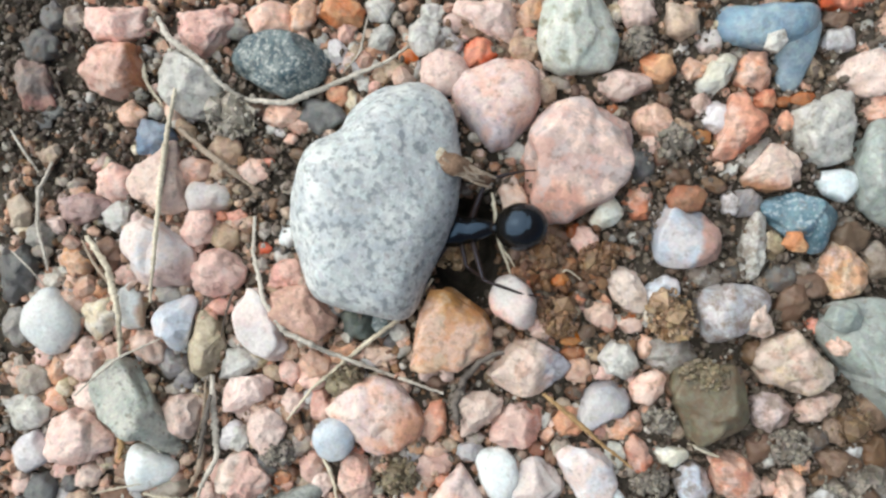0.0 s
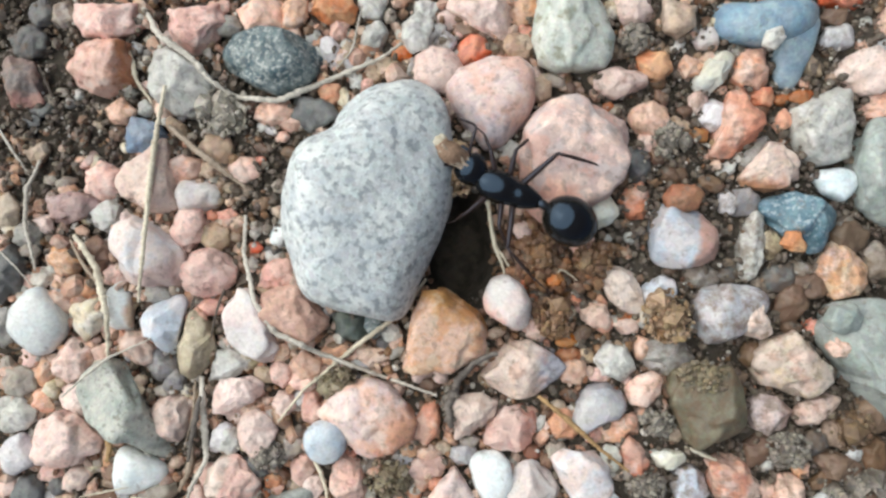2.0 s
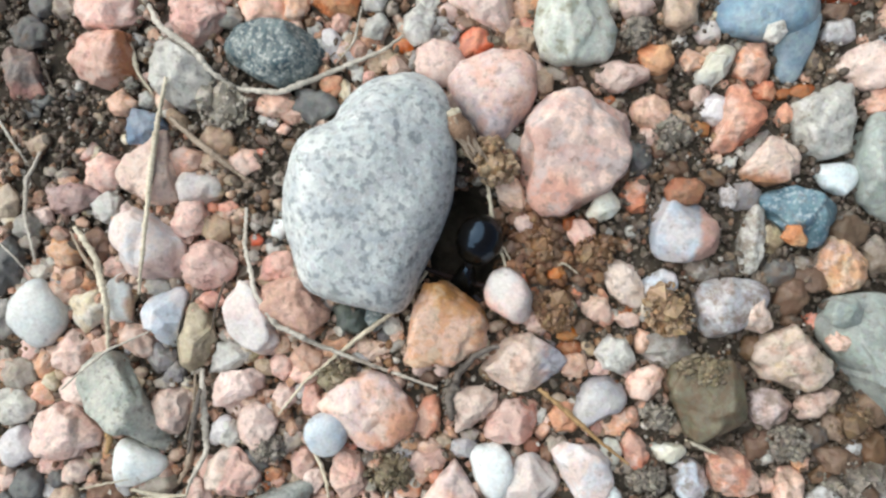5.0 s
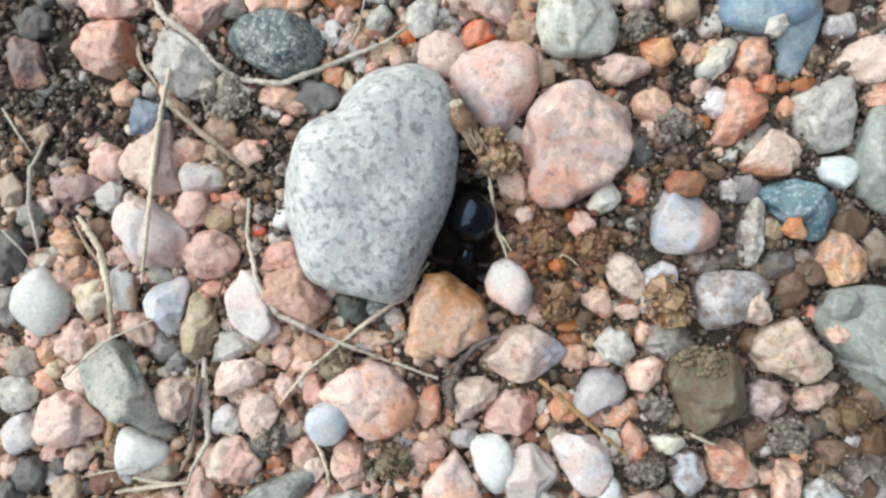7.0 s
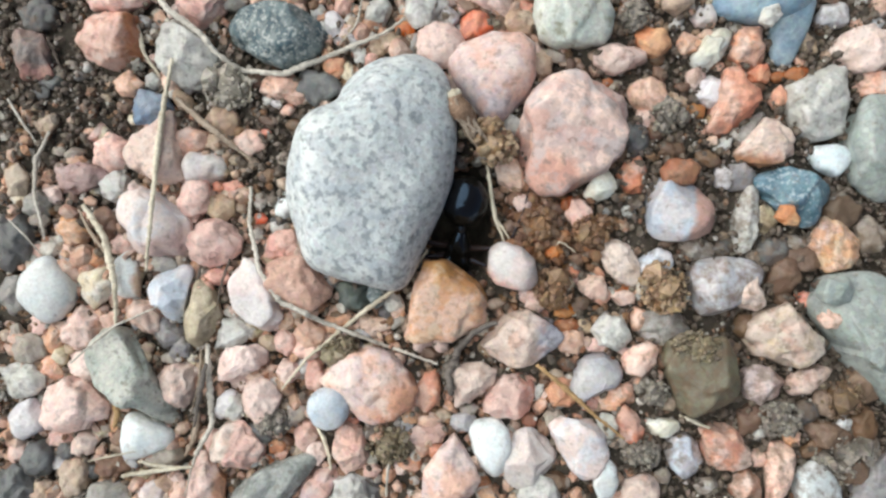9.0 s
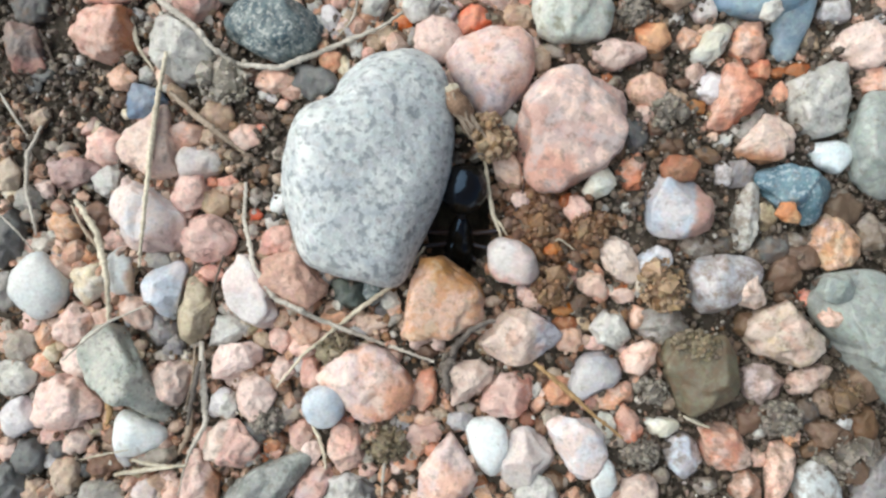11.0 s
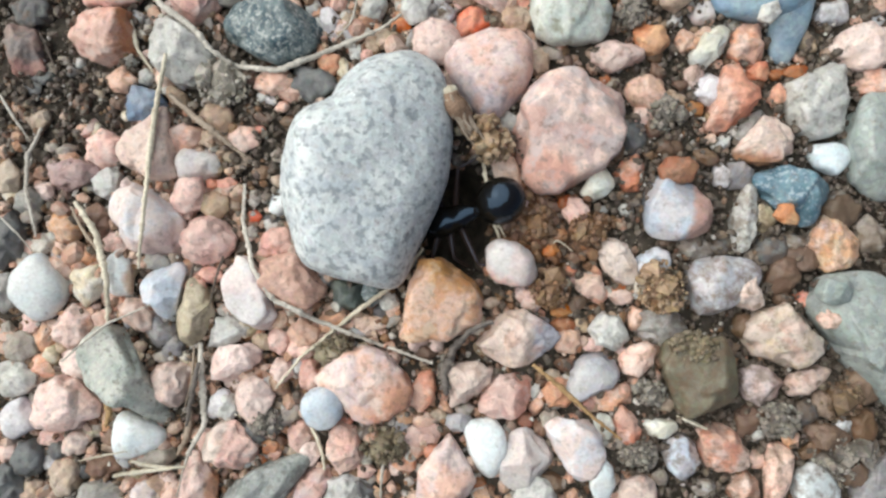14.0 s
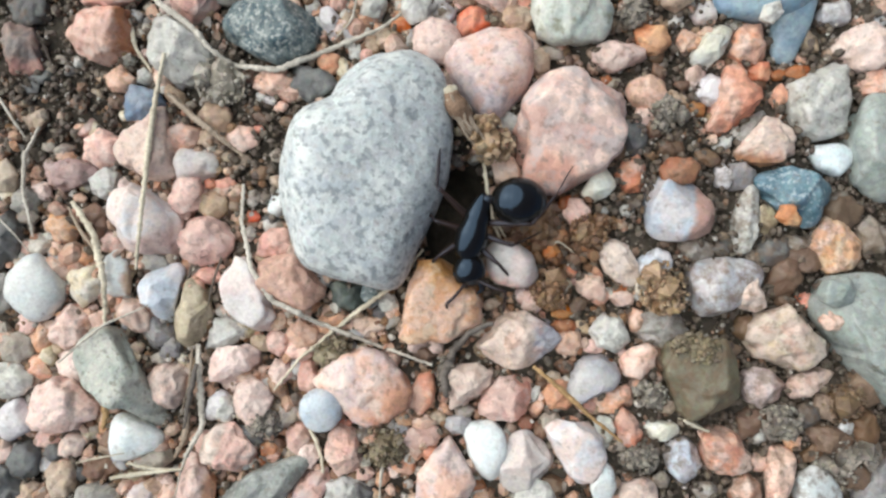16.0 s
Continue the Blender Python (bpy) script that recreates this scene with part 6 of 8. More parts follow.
pebble("pink_red", -14.37, 2.31, 0.34, 0.35, (-96, 0.45, -171, 0.65, 105, 0.42, 45, 0.59, -46, 0.51), soil=0.08)
pebble("tan", -13.96, 0.98, 0.16, 0.31, (-86, 0.46, -131, 0.42, -174, 0.51, 118, 0.51, 69, 0.43, 32, 0.43, -22, 0.56), soil=0.05)
pebble("dark", -11.31, 0.13, 0.14, 0.34, (22, 0.65, -54, 0.43, -93, 0.48, -155, 0.63, 132, 0.47, 92, 0.44), soil=0.08)
pebble("tan", -11.76, -2.62, 0.33, 0.30, (148, 0.60, 89, 0.40, 66, 0.33, 27, 0.54, -73, 0.44, -107, 0.35, -130, 0.40), soil=0.00)
pebble("orange_tan", -10.06, -2.61, 0.17, 0.34, (-24, 0.59, -74, 0.46, -117, 0.46, 155, 0.62, 108, 0.45, 67, 0.46), soil=0.00)
pebble("dark", -3.96, -6.13, 0.25, 0.30, (71, 0.45, 12, 0.49, -43, 0.49, -87, 0.41, -136, 0.49, 169, 0.50, 116, 0.43), soil=0.00)
pebble("brown", -7.02, -6.48, 0.42, 0.36, (-89, 0.46, -120, 0.50, 161, 0.67, 103, 0.47, 72, 0.46, 25, 0.68, -52, 0.54), soil=0.08)
pebble("grey", -3.19, -6.67, 0.32, 0.36, (26, 0.70, -33, 0.49, -66, 0.45, -125, 0.63, 160, 0.59, 128, 0.43, 93, 0.52), soil=0.00)
pebble("brown", -2.57, -1.70, 0.34, 0.30, (113, 0.44, 56, 0.52, 5, 0.45, -41, 0.43, -100, 0.49, -163, 0.47, 156, 0.44), soil=0.06)
pebble("tan", -5.57, -6.64, 0.19, 0.33, (-59, 0.40, -107, 0.51, 159, 0.56, 105, 0.40, 40, 0.60), soil=0.01)
pebble("brown", 4.75, 1.68, 0.24, 0.34, (-167, 0.55, 126, 0.50, 66, 0.53, 20, 0.55, -34, 0.53, -85, 0.51, -123, 0.54), soil=0.12)
pebble("brown", 6.46, 0.80, 0.15, 0.30, (-68, 0.50, -114, 0.41, -170, 0.48, 111, 0.48, 58, 0.42, -2, 0.50), soil=0.13)
pebble("brown", 7.58, 1.00, 0.17, 0.30, (-25, 0.56, -82, 0.43, -120, 0.43, -167, 0.50, 125, 0.51, 81, 0.42, 38, 0.44), soil=0.16)
pebble("brown", 7.44, 0.06, 0.16, 0.29, (84, 0.43, 8, 0.53, -47, 0.37, -97, 0.48, -168, 0.49, 136, 0.41), soil=0.15)
pebble("red_orange", 6.48, -1.85, 0.13, 0.25, (-58, 0.39, -113, 0.35, -172, 0.39, 99, 0.35, 32, 0.36), soil=0.08)
pebble("orange_brown", 8.02, -0.85, 0.37, 0.28, (-171, 0.50, 143, 0.40, 96, 0.40, 29, 0.51, -21, 0.43, -61, 0.38, -111, 0.47), soil=0.21)
pebble("orange_brown", 8.29, 1.36, 0.34, 0.29, (-59, 0.39, -114, 0.49, 167, 0.41, 106, 0.41, 15, 0.45), soil=0.17)
pebble("orange_brown", 9.70, -1.43, 0.29, 0.30, (50, 0.42, -19, 0.54, -78, 0.41, -122, 0.43, 166, 0.51, 99, 0.42), soil=0.24)
pebble("brown", 8.99, -2.41, 0.15, 0.26, (-132, 0.35, 150, 0.46, 78, 0.35, 9, 0.42, -58, 0.43), soil=0.25)
pebble("brown", 9.22, -5.43, 0.18, 0.36, (56, 0.65, -17, 0.56, -63, 0.47, -96, 0.57, -152, 0.65, 147, 0.54, 108, 0.47), soil=0.28)
pebble("greywhite", 10.79, 0.85, 0.32, 0.25, (-142, 0.34, 145, 0.34, 89, 0.26, 34, 0.33, -30, 0.38, -86, 0.24), soil=0.12)
pebble("tan", 12.06, -0.09, 0.38, 0.25, (-128, 0.35, 170, 0.37, 110, 0.29, 55, 0.35, -12, 0.35, -74, 0.30), soil=0.25)
pebble("greywhite", 12.45, 0.86, 0.30, 0.29, (147, 0.48, 96, 0.41, 45, 0.45, -4, 0.47, -61, 0.43, -114, 0.43, -165, 0.45), soil=0.15)
pebble("orange_brown", 11.98, -4.60, 0.27, 0.35, (-84, 0.47, -134, 0.62, 151, 0.55, 114, 0.43, 75, 0.52, 8, 0.67, -50, 0.45), soil=0.32)
pebble("greywhite", 13.22, -4.76, 0.37, 0.28, (-129, 0.37, 151, 0.51, 85, 0.34, 25, 0.45, -70, 0.39), soil=0.29)
pebble("lav_pink", 5.57, -4.86, 0.29, 0.36, (-52, 0.55, -129, 0.54, 168, 0.51, 104, 0.57, 19, 0.49), soil=0.12)
pebble("tan", 3.50, -5.49, 0.14, 0.32, (-51, 0.41, -82, 0.39, -119, 0.55, 152, 0.52, 113, 0.40, 84, 0.41, 17, 0.70), soil=0.18)
pebble("orange_brown", 5.96, -3.20, 0.17, 0.26, (25, 0.43, -42, 0.42, -85, 0.36, -134, 0.44, 162, 0.43, 114, 0.38, 81, 0.40), soil=0.23)
pebble("brown", 4.37, -0.21, 0.39, 0.27, (58, 0.43, -20, 0.38, -88, 0.41, -153, 0.42, 126, 0.37), soil=0.05)
pebble("orange_brown", 6.10, -0.71, 0.16, 0.28, (142, 0.43, 77, 0.38, -0, 0.49, -65, 0.38, -137, 0.43), soil=0.14)
pebble("red_orange", 8.75, -3.28, 0.17, 0.25, (-43, 0.39, -113, 0.34, 172, 0.39, 104, 0.36, 36, 0.35), soil=0.08)
pebble("orange_brown", 4.38, -1.44, 0.39, 0.26, (123, 0.37, 81, 0.42, 34, 0.41, -27, 0.40, -77, 0.38, -125, 0.41, 180, 0.42), soil=0.18)
pebble("grey", 16.96, -1.54, 0.36, 0.64, (-78, 0.83, -117, 0.88, 178, 1.14, 100, 0.92, 61, 0.79, -4, 1.29), soil=0.80)
pebble("dark", 18.90, -1.52, 0.36, 0.47, (-34, 0.67, -79, 0.66, -140, 0.79, 148, 0.74, 103, 0.60, 41, 0.85), soil=0.83)
pebble("brown", 21.66, 0.58, 0.26, 0.33, (-158, 0.49, 161, 0.43, 110, 0.60, 43, 0.57, -3, 0.41, -39, 0.52, -92, 0.62), soil=0.67)
pebble("grey", 23.56, -1.13, 0.37, 0.46, (140, 0.85, 83, 0.51, 36, 0.78, -71, 0.63, -112, 0.53), soil=0.83)
pebble("brown", 24.03, -2.27, 0.52, 0.64, (49, 0.88, -45, 1.13, -92, 0.80, -129, 0.92, 161, 1.22, 98, 0.85), soil=0.83)
pebble("dark", 26.61, 1.51, 0.41, 0.50, (-98, 0.76, -143, 0.87, 168, 0.77, 122, 0.74, 68, 0.73, 5, 0.89, -46, 0.69), soil=0.77)
pebble("brown", 28.48, -0.32, 0.17, 0.32, (-113, 0.48, 157, 0.55, 103, 0.38, 43, 0.59, -55, 0.40), soil=0.83)
pebble("greytan", 21.12, -2.27, 0.22, 0.45, (50, 0.62, -35, 0.77, -111, 0.57, -176, 0.78, 102, 0.65), soil=0.83)
pebble("brown", 20.43, -6.78, 0.37, 0.54, (102, 0.87, 52, 0.83, -14, 0.83, -79, 0.80, -135, 0.89, 161, 0.78), soil=0.72)
pebble("red_orange", 24.49, -5.07, 0.31, 0.42, (-118, 0.50, -156, 0.64, 110, 0.68, 60, 0.54, 20, 0.61, -70, 0.75), soil=0.30)
pebble("tan", 18.85, -0.77, 0.25, 0.25, (73, 0.30, -10, 0.42, -84, 0.28, -142, 0.40, 130, 0.34), soil=0.83)
pebble("greywhite", 16.51, -4.93, 0.21, 0.26, (-27, 0.39, -81, 0.33, -164, 0.54, 128, 0.30, 59, 0.47), soil=0.61)
pebble("brown", 15.08, -1.23, 0.32, 0.25, (-148, 0.43, 136, 0.35, 73, 0.35, -18, 0.39, -86, 0.32), soil=0.42)
pebble("brown", 22.91, -4.98, 0.43, 0.41, (-47, 0.68, -122, 0.52, -172, 0.67, 95, 0.58, 42, 0.55), soil=0.74)
pebble("dark", 23.70, -6.68, 0.36, 0.51, (-35, 0.71, -80, 0.66, -129, 0.99, 151, 0.73, 109, 0.66, 62, 0.86), soil=0.67)
pebble("pink", -9.24, -8.59, 0.52, 0.52, (89, 0.81, 18, 0.76, -57, 0.81, -125, 0.77, 156, 0.78), soil=0.05)
pebble("tan", -11.95, -8.28, 0.22, 0.39, (-130, 0.56, -176, 0.64, 121, 0.64, 75, 0.55, 38, 0.57, -15, 0.67, -84, 0.56), soil=0.00)
pebble("greytan", -8.55, -7.86, 0.27, 0.30, (28, 0.55, -41, 0.44, -96, 0.42, -165, 0.53, 136, 0.47, 90, 0.40), soil=0.07)
pebble("brown", -9.26, -12.03, 0.22, 0.35, (-163, 0.62, 112, 0.50, 47, 0.49, -35, 0.63, -101, 0.43), soil=0.06)
pebble("greytan", -9.98, -13.13, 0.36, 0.48, (-25, 0.77, -66, 0.60, -126, 0.85, 177, 0.85, 137, 0.66, 92, 0.67, 21, 0.89), soil=0.06)
pebble("tan", -10.74, -12.57, 0.23, 0.28, (-54, 0.44, -115, 0.40, 163, 0.42, 84, 0.41, 24, 0.41), soil=0.05)
pebble("pink", -12.39, -14.32, 0.21, 0.35, (168, 0.66, 109, 0.47, 55, 0.56, -7, 0.60, -67, 0.51, -124, 0.50), soil=0.04)
pebble("orange", -11.95, -16.31, 0.39, 0.29, (76, 0.43, 22, 0.48, -49, 0.42, -105, 0.42, -152, 0.51, 136, 0.41), soil=0.00)
pebble("orange_brown", -6.12, -14.21, 0.38, 0.31, (-53, 0.45, -90, 0.45, -135, 0.54, 159, 0.47, 112, 0.45, 72, 0.48, 1, 0.51), soil=0.00)
pebble("pink", -4.81, -16.79, 0.42, 0.38, (50, 0.56, -37, 0.59, -101, 0.51, 179, 0.63, 105, 0.53), soil=0.00)
pebble("red", -6.22, -13.65, 0.21, 0.26, (-106, 0.39, -168, 0.45, 134, 0.40, 92, 0.36, 44, 0.46, -23, 0.41, -70, 0.39), soil=0.00)
pebble("orange_brown", -3.12, -13.09, 0.24, 0.39, (114, 0.41, 44, 0.81, -42, 0.49, -82, 0.48, 178, 0.74), soil=0.00)
pebble("tan_pink", -0.94, -13.38, 0.46, 0.42, (56, 0.56, -34, 0.75, -93, 0.53, -126, 0.58, 146, 0.74, 88, 0.56), soil=0.02)
pebble("tan", 0.03, -13.06, 0.19, 0.31, (-89, 0.44, -129, 0.47, 171, 0.56, 108, 0.43, 65, 0.46, 21, 0.54, -44, 0.49), soil=0.05)
pebble("greytan", 1.75, -12.63, 0.32, 0.32, (-164, 0.63, 109, 0.37, 59, 0.52, -36, 0.49, -96, 0.40), soil=0.02)
pebble("brown", -0.99, -8.91, 0.36, 0.42, (136, 0.65, 93, 0.50, 30, 0.81, -52, 0.60, -88, 0.52, -139, 0.77), soil=0.00)
pebble("tan", -8.45, -9.38, 0.23, 0.31, (146, 0.47, 94, 0.47, 32, 0.47, -30, 0.49, -79, 0.46, -145, 0.46), soil=0.05)
pebble("brown", -10.73, -14.97, 0.21, 0.38, (-165, 0.58, 88, 0.53, 50, 0.47, -26, 0.70, -111, 0.47), soil=0.07)
pebble("orange_brown", 8.40, -6.93, 0.29, 0.44, (63, 0.64, 11, 0.82, -66, 0.62, -97, 0.57, -142, 0.68, 137, 0.81, 94, 0.52), soil=0.12)
pebble("tan", 7.66, -10.30, 0.38, 0.30, (20, 0.47, -48, 0.52, -99, 0.40, -157, 0.48, 125, 0.48, 74, 0.42), soil=0.17)
pebble("brown", 8.41, -9.55, 0.26, 0.36, (148, 0.65, 98, 0.56, 65, 0.47, 20, 0.58, -61, 0.57, -105, 0.52, -141, 0.50), soil=0.18)
pebble("grey", 7.55, -12.21, 0.21, 0.35, (-71, 0.47, -109, 0.44, -162, 0.65, 122, 0.52, 81, 0.43, 38, 0.57, -22, 0.68), soil=0.11)
pebble("greywhite", 6.36, -11.44, 0.35, 0.29, (83, 0.64, -3, 0.40, -31, 0.35, -58, 0.39, -136, 0.68, 161, 0.32, 130, 0.38), soil=0.09)
pebble("tan", 10.41, -12.18, 0.19, 0.35, (116, 0.48, 60, 0.56, -31, 0.50, -91, 0.51, -172, 0.57), soil=0.14)
pebble("brown", 13.30, -10.24, 0.30, 0.36, (108, 0.47, 41, 0.67, -37, 0.47, -97, 0.54, 166, 0.56), soil=0.33)
pebble("orange_brown", 5.91, -13.37, 0.15, 0.34, (-0, 0.51, -53, 0.55, -92, 0.52, -143, 0.53, 156, 0.52, 107, 0.53, 62, 0.53), soil=0.06)
pebble("brown", 6.94, -13.67, 0.41, 0.37, (123, 0.58, 62, 0.61, 3, 0.53, -52, 0.56, -116, 0.62, -179, 0.52), soil=0.08)
pebble("greytan", 12.18, -14.74, 0.40, 0.29, (-115, 0.42, -163, 0.45, 132, 0.47, 66, 0.41, 10, 0.45, -58, 0.48), soil=0.26)
pebble("brown", 13.74, -14.78, 0.19, 0.38, (122, 0.60, 65, 0.60, 20, 0.54, -35, 0.63, -85, 0.63, -133, 0.54, -179, 0.61), soil=0.34)
pebble("tan", 9.52, -6.92, 0.24, 0.31, (-142, 0.44, 152, 0.53, 98, 0.49, 61, 0.43, 6, 0.49, -62, 0.52, -102, 0.45), soil=0.21)
pebble("dark", 11.07, -17.65, 0.44, 0.44, (-55, 0.60, -94, 0.58, -149, 0.79, 149, 0.77, 107, 0.52, 71, 0.68, 16, 0.81), soil=0.23)
pebble("brown", 1.43, -17.49, 0.35, 0.49, (37, 0.71, -5, 0.70, -60, 0.78, -121, 0.83, -169, 0.64, 144, 0.80, 93, 0.83), soil=0.01)
pebble("orange_brown", 2.56, -17.61, 0.18, 0.38, (-32, 0.62, -90, 0.52, -132, 0.56, -177, 0.71, 120, 0.54, 73, 0.54, 35, 0.61), soil=0.04)
pebble("brown", 7.72, -17.47, 0.41, 0.47, (63, 0.60, 5, 0.83, -75, 0.66, -120, 0.67, -180, 0.76, 107, 0.75), soil=0.08)
pebble("orange_brown", 9.16, -8.42, 0.25, 0.26, (-171, 0.47, 124, 0.34, 57, 0.43, -24, 0.41, -84, 0.34), soil=0.16)
pebble("brown", 14.78, -9.22, 0.28, 0.33, (71, 0.57, 22, 0.40, -18, 0.56, -83, 0.58, -143, 0.45, -174, 0.45, 140, 0.57), soil=0.35)
pebble("tan", 15.19, -12.13, 0.23, 0.38, (46, 0.61, -46, 0.59, -92, 0.46, -180, 0.73, 114, 0.47), soil=0.35)
pebble("brown", 20.78, -13.14, 0.39, 0.68, (168, 0.99, 125, 0.90, 90, 1.03, 19, 1.25, -38, 0.87, -74, 0.94, -118, 1.28), soil=0.70)
pebble("dark", 22.70, -12.74, 0.42, 0.51, (-154, 0.78, 134, 0.86, 71, 0.68, 24, 0.83, -39, 0.86, -103, 0.70), soil=0.69)
pebble("brown", 24.96, -14.96, 0.38, 0.42, (141, 0.51, 101, 0.57, 32, 0.90, -37, 0.49, -81, 0.60, -158, 0.84), soil=0.67)
pebble("brown", 25.99, -14.16, 0.50, 0.78, (153, 1.71, 93, 1.08, 64, 0.88, 22, 1.32, -74, 1.26, -110, 0.88, -140, 1.10), soil=0.64)
pebble("brown", 26.91, -16.09, 0.23, 0.42, (-132, 0.79, 157, 0.69, 124, 0.53, 91, 0.57, 15, 0.81, -38, 0.63, -72, 0.50), soil=0.78)
pebble("pink", 21.21, -15.76, 0.27, 0.38, (-173, 0.56, 116, 0.57, 54, 0.60, -16, 0.55, -95, 0.57), soil=0.42)
pebble("brown", 20.21, -16.95, 0.19, 0.32, (7, 0.56, -59, 0.49, -97, 0.40, -158, 0.61, 122, 0.42, 76, 0.46), soil=0.70)
pebble("greytan", 14.82, -16.93, 0.43, 0.34, (70, 0.53, 30, 0.52, -22, 0.54, -79, 0.52, -135, 0.50, 175, 0.57, 120, 0.50), soil=0.41)
pebble("greytan", 22.41, -12.16, 0.28, 0.37, (-72, 0.43, -132, 0.64, 120, 0.43, 81, 0.50, -29, 0.59), soil=0.72)
pebble("brown", 28.32, -13.44, 0.37, 0.68, (25, 0.89, -16, 0.98, -69, 1.22, -132, 1.07, -174, 0.88, 134, 1.11, 72, 1.28), soil=0.74)
pebble("dark_grey", 28.24, -11.17, 0.46, 0.54, (125, 0.83, 69, 0.85, 6, 0.81, -63, 0.84, -118, 0.83, -174, 0.84), soil=0.75)
pebble("grey", 17.92, -17.69, 0.30, 0.48, (99, 0.67, 55, 0.69, -16, 0.87, -66, 0.70, -98, 0.67, -144, 0.77, 143, 0.81), soil=0.67)
pebble("brown", 27.59, -16.57, 0.40, 0.67, (-149, 1.31, 146, 1.11, 99, 0.80, 57, 1.15, -2, 1.27, -55, 0.95, -94, 0.84), soil=0.61)
pebble("grey", 28.74, -15.31, 0.31, 0.62, (-19, 0.93, -58, 0.93, -116, 1.05, -177, 0.91, 133, 0.90, 89, 1.08, 31, 0.95), soil=0.74)
pebble("brown", 19.26, -8.79, 0.33, 0.46, (68, 0.91, -21, 0.52, -70, 0.72, -179, 0.64, 140, 0.55), soil=0.67)
pebble("dark", 24.45, -12.61, 0.50, 0.54, (-79, 0.81, -139, 0.85, 164, 0.83, 114, 0.86, 67, 0.83, 18, 0.84, -27, 0.87), soil=0.77)
pebble("slate", 29.57, -17.27, 0.67, 1.27, (154, 1.63, -180, 2.26, -87, 1.72, 11, 1.74, 109, 1.98), soil=0.13)
nudged_pebble = pebble("white_pink", 4.23, -3.39, 1.26, 1.04, (157, 1.62, 108, 1.78, 55, 1.46, 27, 1.35, -8, 1.53, -63, 1.91, -123, 1.33, -120, 1.33, -166, 1.52), label="bluish white pebble with pink stain beside the hole", hard=6.0, lumps=0.03, soil=0.04, flush=(-135, 0.80, (0.72, 0.42, 0.36)))
pebble("grey", -4.77, 2.70, 2.40, 3.30, (176, 5.37, 164, 5.32, 149, 5.46, 128, 5.57, 107, 5.41, 43, 7.45, 8, 5.97, -8, 5.15, -21, 4.85, -48, 6.55, -101, 6.68, -106, 6.58, -111, 6.61, -155, 5.99, -166, 5.61), "granite_stone", GREY_GRANITE,
       "large rounded pale grey granite stone beside the nest hole", 9.0, 0.016, (179, 2.25, 150, 4.65, 132, 5.79, 112, 7.10, 91, 8.26, 58, 8.58, 37, 7.80, 8, 5.98, -10, 4.80, -52, 3.29, -131, 1.17, -179, 2.07), 0.08, chamfers=((8, 34, 5.6), (-14, 30, 4.2), (-36, 30, 4.8), (-60, 32, 5.6)))


# ---- soil crumbs ----
clod("clod_red", 7.37, -4.40, 0.7, 2.68, 2.68)
clod("clod_brown", 14.65, -4.16, 1.4, 3.27, 3.50)
clod("clod_olive", 16.79, -8.04, 1.9, 3.72, 2.01)
clod("clod_olive", -3.53, -14.58, 0.7, 3.35, 3.12)
clod("clod_olive", -6.96, -8.77, 0.7, 2.31, 2.31)
clod("clod_grey", 12.61, 13.97, 0.7, 2.23, 1.86)
clod("clod_grey", 13.24, -15.50, 0.7, 2.60, 2.01)
clod("clod_grey", 14.13, -11.14, 0.7, 2.46, 1.71)
clod("clod_pale", -14.52, 9.20, 0.7, 3.72, 3.12)
clod("clod_grey", -11.39, -13.56, 0.7, 2.23, 1.86)
clod("clod_grey", 14.91, 7.25, 0.7, 2.60, 2.23)
clod("clod_red", 10.13, -0.45, 0.7, 2.98, 2.23)
clod("clod_grey", 26.96, -15.33, 0.7, 4.09, 2.98)
clod("clod_red", 6.40, -0.11, 0.7, 2.23, 2.23)
clod("clod_grey", 0.53, -10.25, 0.7, 1.12, 2.60)
clod("clod_dark", 1.59, -5.02, 0.7, 1.86, 1.49)
clod("clod_grey", 22.50, -12.97, 0.7, 2.98, 2.23)
clod("clod_dark", 26.57, -11.62, 0.7, 2.98, 2.60)
clod("clod_dark", 11.02, 4.41, 0.7, 1.49, 1.49)


# ---- dry stems ----
stem("straw", 0.41, (-17.88, 10.59, 2.25), (-18.06, 9.59, 2.25), (-18.46, 8.71, 1.66), (-18.69, 7.73, 1.54), (-18.71, 6.44, 1.90), (-18.81, 5.20, 2.03), (-18.96, 3.98, 2.05), (-18.97, 2.86, 2.26), (-18.91, 1.75, 2.66), (-18.98, 0.66, 2.72), (-19.08, -0.42, 2.72), (-19.16, -1.38, 2.72), (-19.35, -2.34, 2.47), (-19.68, -3.33, 1.84))
stem("graystem", 0.48, (-19.93, 16.13, 0.72), (-19.28, 15.11, 1.00), (-18.54, 14.00, 1.57), (-17.39, 13.16, 1.65), (-16.27, 12.34, 1.65), (-15.62, 11.60, 1.65), (-14.99, 10.90, 1.55), (-13.77, 10.19, 1.00))
stem("graystem", 0.45, (-14.49, 10.55, 0.71), (-13.50, 10.06, 0.90), (-12.09, 9.89, 1.29), (-10.79, 9.81, 1.29), (-9.69, 10.23, 1.29), (-8.65, 10.74, 0.90), (-7.56, 11.26, 0.71), (-6.43, 11.72, 0.79), (-5.29, 12.16, 0.95), (-4.18, 12.63, 0.95), (-2.78, 13.65, 0.95))
stem("straw", 0.33, (-20.86, 13.21, 0.67), (-20.60, 12.23, 0.67), (-20.34, 11.26, 0.67), (-19.27, 9.69, 0.67))
